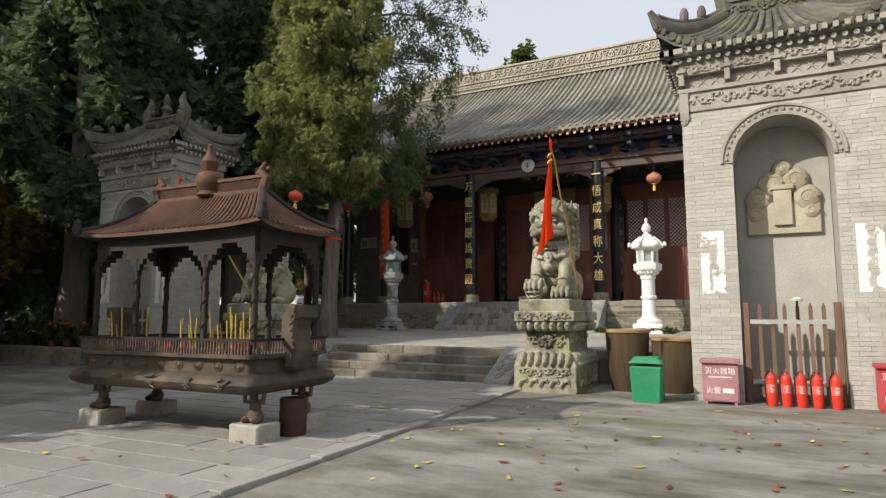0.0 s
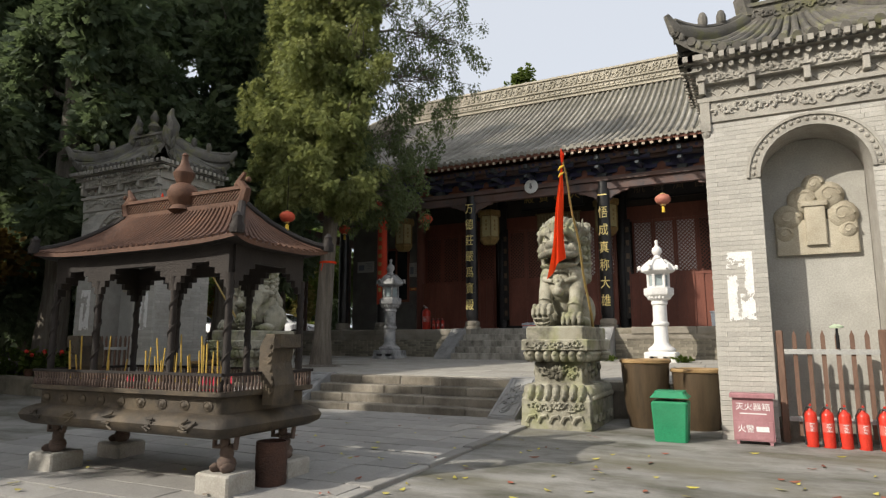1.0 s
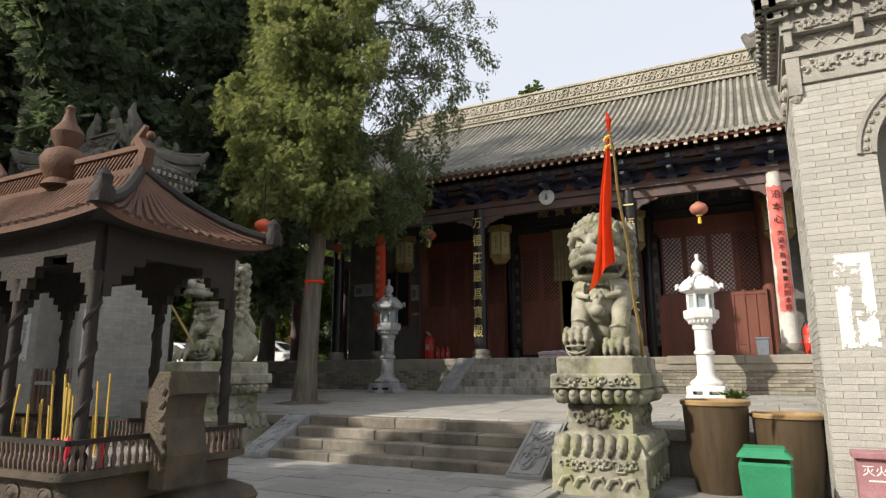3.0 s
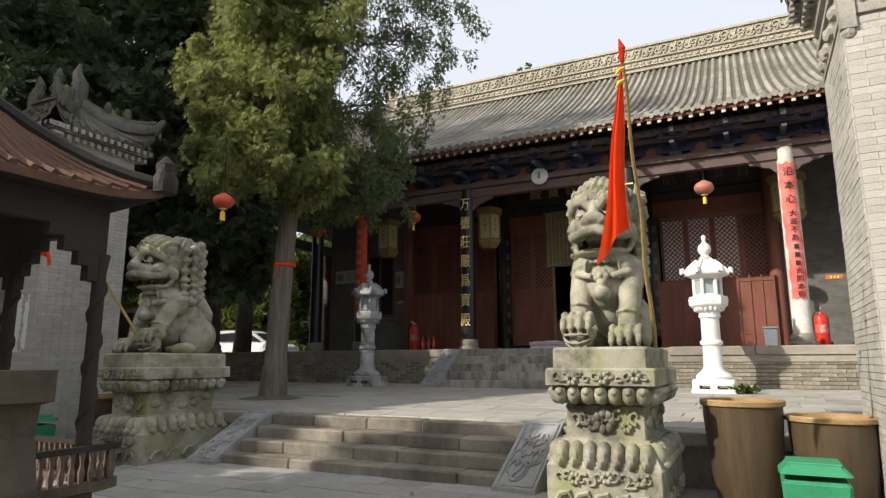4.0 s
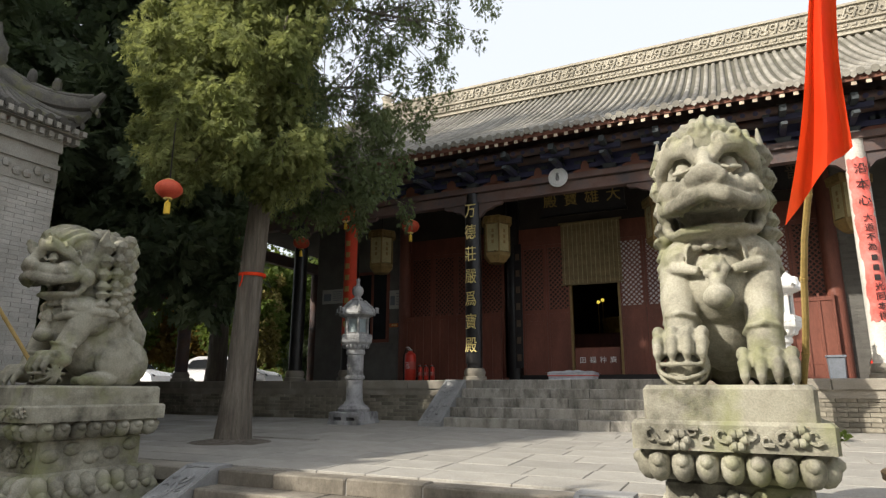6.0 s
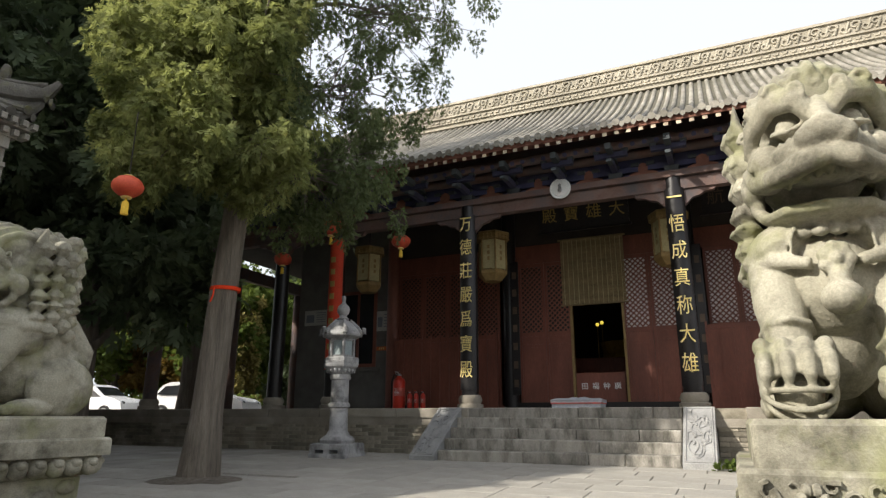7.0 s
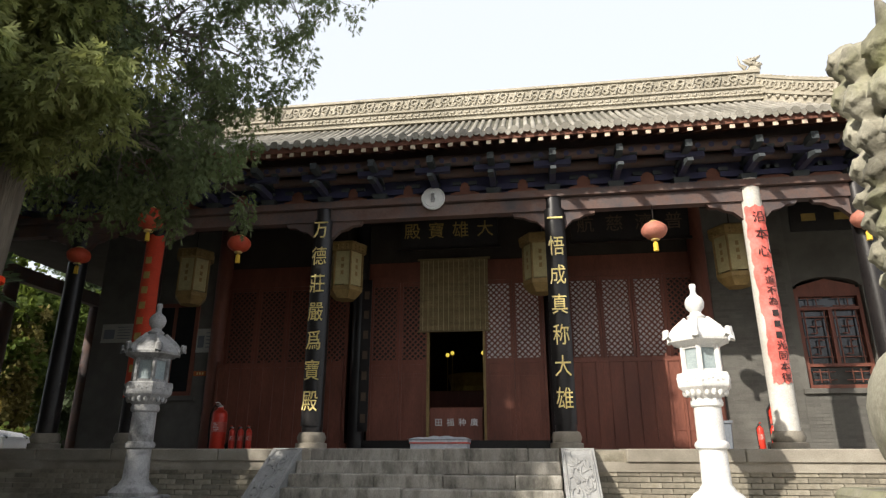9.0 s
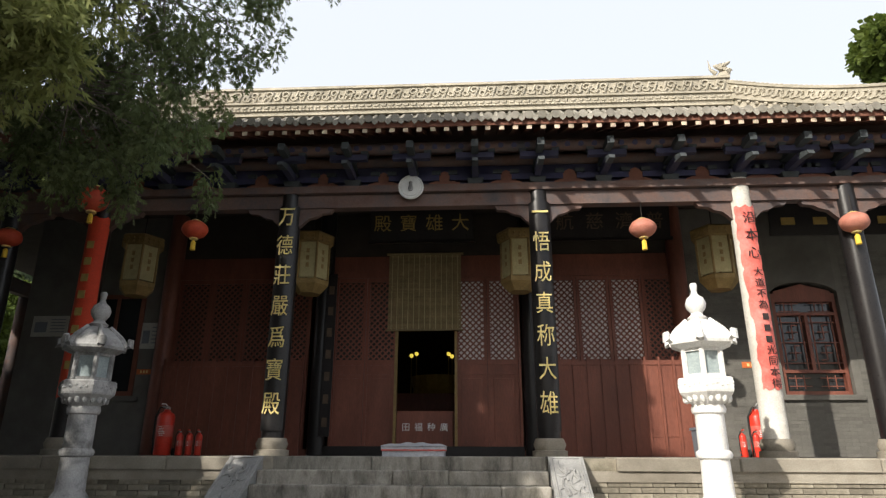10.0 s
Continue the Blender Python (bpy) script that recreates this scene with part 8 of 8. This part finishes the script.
for k in range(3):
    px = -18.5 + 0.7 * k
    o = thing("flower_pot", "clay pot with red geranium flowers", "potted plant", "potted geraniums", at=(px, 11.45, z + 0.5))
    part("pot", Mesh().lathe(px, 11.43, [(0.09, z + 0.5), (0.13, z + 0.68), (0.14, z + 0.7), (0.11, z + 0.7)], 14), M["rust"], o)
    st = []
    sprays(st, ((px, 11.43, z + 0.9), (0.22, 0.2, 0.22)), 260, 0.1, np.random.default_rng(k), 0.0, 0.7)
    cr = new("leaves", leaf_mesh("leaves", st, M["leaf_far"]))
    cr.parent = o
    cr.location = -o.location
    for j in range(3):
        part("flower", Mesh().ball((px + 0.12 * math.cos(j * 2.2 + k), 11.4 + 0.08 * math.sin(j * 2), z + 1.08 + 0.05 * j), 0.055, 8), M["red"], o)

# red ribbon round the cypress trunk, weeds by the lantern
solo("ribbon", Mesh().lathe(-11.6, 15.62, [(0.245, 3.72), (0.25, 3.75), (0.245, 3.78)], 20).tube([(-11.6, 15.37, 3.75), (-11.58, 15.34, 3.62), (-11.62, 15.33, 3.5)], 0.014, 5), M["ribbon"], "red ribbon tied round the cypress trunk", "ribbon")
st = []
for wx, wy in ((-2.35, 18.85), (-2.2, 18.95), (-4.3, 19.1)):
    sprays(st, ((wx, wy, terrace_z(wy) + 0.05), (0.16, 0.12, 0.07)), 60, 0.1, np.random.default_rng(int(wx * -100)), -0.8, 0.35)
tagged(new("weeds", leaf_mesh("weeds", st, M["leaf_far"])), "small green weeds growing in the terrace joints", "weeds", kind="stuff")

# fallen leaves
q = random.Random(12)
for nm, m, n in (("fallen_leaves", "fallen_yellow", 110), ("fallen_leaves", "fallen_brown", 90)):
    f = Mesh()
    for _ in range(n):
        x, y = (q.uniform(-5.5, 2.6), q.triangular(3.0, 11.1, 8.5)) if q.random() < 0.75 else (q.uniform(-9.5, -4.2), q.uniform(3.5, 11.2))
        a, L = q.uniform(0, 6.3), q.uniform(0.035, 0.075)
        c, s = math.cos(a), math.sin(a)
        z = ground_z(y) + (0.045 if -10.4 < x < -4.1 else 0.006)
        f.add([(x + c * u * L - s * w * L, y + s * u * L + c * w * L, z + h) for u, w, h in ((-1, 0, 0.012), (-0.3, -0.4, 0.002), (0.5, -0.3, 0.006), (1, 0, 0.02), (0.5, 0.3, 0.012), (-0.3, 0.4, 0.01))], [(0, 1, 2, 3, 4, 5)])
    solo(nm, f, M[m], "dry yellow and green leaves scattered on the paving" if m == "fallen_yellow" else "dry brown and red leaves scattered on the paving", "leaves", "stuff")

# unseen walls added east and south to close the court and cut low skylight
o = thing("court_wall", "tall plain grey brick wall, out of view, added to cut skylight", "wall", kind="structure", at=(12, 0, 0))
part("wall_body", Mesh().box(12.0, 12.5, -18, 12.8, -0.4, 7.0), M["brick_dark"], o)
part("wall_body", Mesh().box(-34, 12.0, -18.5, -18.0, -0.6, 8.0), M["brick_dark"], o)

# boundary wall behind the conifers
z = 0.0
o = thing("boundary_wall", "weathered grey brick boundary wall behind the trees", "wall", kind="structure", at=(-40, 17, 0))
part("wall_body", Mesh().box(-60, -21.8, 19.6, 20.0, -0.1, 3.3), M["brick_dark"], o)
part("wall_body", Mesh().box(-34.4, -34.0, -25, 19.6, -0.1, 3.3), M["brick_dark"], o)
part("coping", Mesh().box(-60, -21.7, 19.5, 20.1, 3.3, 3.45, taper=0.1), M["tile"], o)
part("coping", Mesh().box(-34.5, -33.9, -25, 19.5, 3.3, 3.45, taper=0.1), M["tile"], o)


# pieces: kerb, paving slabs, terrace slabs, platform bricks, pier bricks
def piece(name, me, parent, at):
    ob = new(name, me)
    ob.parent = parent
    off, p = Vector((0, 0, 0)), parent
    while p:
        off += p.location
        p = p.parent
    ob.location = Vector(at) - off
    return ob


rnd = random.Random(91)
path = thing("stone_path", "broad path of worn grey stone slabs with a kerb", "path", kind="structure", at=(-7.2, 5, 0))
slab_meshes = {}
for w in (0.6, 0.75, 0.9):
    for v in range(3):
        m = Mesh().box(0.003, w - 0.003, 0.003, 0.447, -0.05, 0.0, bev=0.004)
        tilt = rnd.uniform(-0.004, 0.004)
        m.v = [(x, y, z + 0.0072 * (y - 0.2) + tilt * (x - w / 2)) for x, y, z in m.v]
        slab_meshes[w, v] = m.done("slab", M["slab"])
j, rest = 0, Mesh()
y = -3.0
while y < 11.5:
    x = -10.4 - rnd.uniform(0, 0.5)
    while x < -4.2:
        w = rnd.choice((0.6, 0.75, 0.9))
        if x + w > -4.18:
            w = 0.6
            x = min(x, -4.78)
        z = ground_z(y + 0.2) + 0.032 + rnd.uniform(-0.004, 0.004)
        if y > 3.2 or x > -6.0:
            piece("slab", slab_meshes[w, rnd.randrange(3)], path, (x, y, z))
        else:
            rest.box(x + 0.004, x + w - 0.004, y + 0.004, y + 0.446, z - 0.05, z, bev=0.01)
        x += w
    y += 0.45
part("slab_rest", rest, M["slab"], path, kind="stuff")
y = -3.0
while y < 11.4:
    L = rnd.uniform(0.9, 1.4)
    part("kerb_stone", Mesh().box(-4.16, -4.0, y + 0.004, min(y + L, 11.5) - 0.004, ground_z(y) - 0.1, ground_z(y + L / 2) + 0.045, bev=0.012), M["slab"], path)
    y += L

tm = {}
for w in (0.7, 0.9, 1.1):
    m = Mesh().box(0.005, w - 0.005, 0.005, 0.595, -0.05, 0.0, bev=0.008)
    m.v = [(x, y, z + 0.032 * (y - 0.3)) for x, y, z in m.v]
    tm[w] = m.done("terrace_slab", M["terrace"])
rest = Mesh()
y = 13.3
while y < 20.0:
    x = -24.0 - rnd.uniform(0, 0.6)
    while x < 5.0:
        w = rnd.choice((0.7, 0.9, 1.1))
        z = terrace_z(y + 0.3) + rnd.uniform(-0.003, 0.003)
        if -14 < x < -1.5 and not (-12.4 < x < -11.0 and 14.9 < y < 16.0):
            piece("terrace_slab", tm[w], terrace, (x, y, z))
        elif not (-12.6 < x < -10.8 and 14.8 < y < 16.1):
            a = len(rest.v)
            rest.box(x + 0.005, x + w - 0.005, y + 0.005, y + 0.595, z - 0.05, z, bev=0.008)
            rest.v[a:] = [(p, q, r + 0.032 * (q - y - 0.3)) for p, q, r in rest.v[a:]]
        x += w
    y += 0.6
part("slab_rest", rest, M["terrace"], terrace, kind="stuff")
solo("tree_bed", Mesh().lathe(-11.72, 15.5, [(0.75, terrace_z(15.5) - 0.03), (0.7, terrace_z(15.5) - 0.015), (0.3, terrace_z(15.5) + 0.04)], 14), M["bark"], "bare earth round the cypress trunk", "earth", "structure")


def brickwork(parent, x0, x1, y, z0, z1, material, near, bw=0.30, bh=0.072, hole=None, out=0.007, gap=0.0035):
    """Courses of bricks on a wall that faces -y; near tells which ones are parts of their own."""
    meshes = [Mesh().box(gap / 2, L - gap / 2, -out, 0.04, gap / 2, bh - gap / 2).done("brick", material) for L in (bw, bw / 2, bw * 0.75)]
    rest = Mesh()
    z, row, made = z0, 0, 0
    while z < z1 - bh * 0.6:
        half = hole(z, z + bh) if hole else None
        spans = [(x0, half[0]), (half[1], x1)] if half else [(x0, x1)]
        for xs, xe in spans:
            x = xs
            first = bw / 2 if row % 2 else bw
            while x < xe - 0.02:
                L = min(first if x == xs else bw, xe - x)
                dy = rnd.uniform(-0.003, 0.003)
                kind = 0 if abs(L - bw) < 0.01 else 1 if abs(L - bw / 2) < 0.01 else None
                if kind is not None and near(x, z) and made < 300:
                    piece("brick", meshes[kind], parent, (x, y + dy, z))
                    made += 1
                else:
                    rest.box(x + gap / 2, x + L - gap / 2, y - out + dy, y + 0.04, z + gap / 2, z + bh - gap / 2)
                x += L
        z += bh
        row += 1
    part("brick_rest", rest, material, parent, kind="stuff")


def niche_hole(cx):
    def hole(za, zb):
        r = 0.80
        if za < 3.9:
            return (cx - 0.712, cx + 0.712)
        dz = za - 3.9
        return (cx - math.sqrt(r * r - dz * dz), cx + math.sqrt(r * r - dz * dz)) if dz < r else None
    return hole


brickwork(pier_r_wall, -1.0, 1.95, 11.2, 0.0, 4.86, M["brick"], lambda x, z: x < -0.2 and z < 4.4, hole=niche_hole(0.46))
brickwork(pier_l_wall, -16.35, -13.4, 11.2, 0.0, 4.86, M["brick"], lambda x, z: x > -14.3 and z < 4.0, hole=niche_hole(-14.86))
for wall, xs, ya, yb in ((pier_r_wall, -1.0, 11.23, 12.85), (pier_l_wall, -13.4, 11.23, 12.85)):
    rest = Mesh()
    z, row = 0.0, 0
    while z < 4.8:
        y = ya
        while y < yb - 0.02:
            L = min(0.15 if (row % 2 and y == ya) else 0.3, yb - y)
            d = 0.012 + rnd.uniform(-0.003, 0.003)
            rest.box(xs - d, xs + d, y + 0.0035, y + L - 0.0035, z + 0.0035, z + 0.0685)
            y += L
        z += 0.072
        row += 1
    part("side_brick", rest, M["brick"], wall, kind="stuff")
brickwork(platform, PX0, -9.95, PY + 0.02, terrace_z(20.5), PZ - 0.36, M["brick_dark"], lambda x, z: x > -14.5, bw=0.34, bh=0.088, out=0.016, gap=0.012)
brickwork(platform, -4.38, PX1, PY + 0.02, terrace_z(20.5), PZ - 0.36, M["brick_dark"], lambda x, z: x < 2.5, bw=0.34, bh=0.088, out=0.016, gap=0.012)
brickwork(wall_r, -1.2, 0.6, WY - 0.0, PZ, 6.5, M["hall_brick"], lambda x, z: False, bw=0.3, bh=0.075, gap=0.008)
brickwork(wall_r, 2.42, 4.2, WY - 0.0, PZ, 6.5, M["hall_brick"], lambda x, z: z < 4.6, bw=0.3, bh=0.075, gap=0.008)
brickwork(wall_r, 0.6, 2.42, WY - 0.0, PZ, 3.08, M["hall_brick"], lambda x, z: z < 2.9, bw=0.3, bh=0.075, gap=0.008)
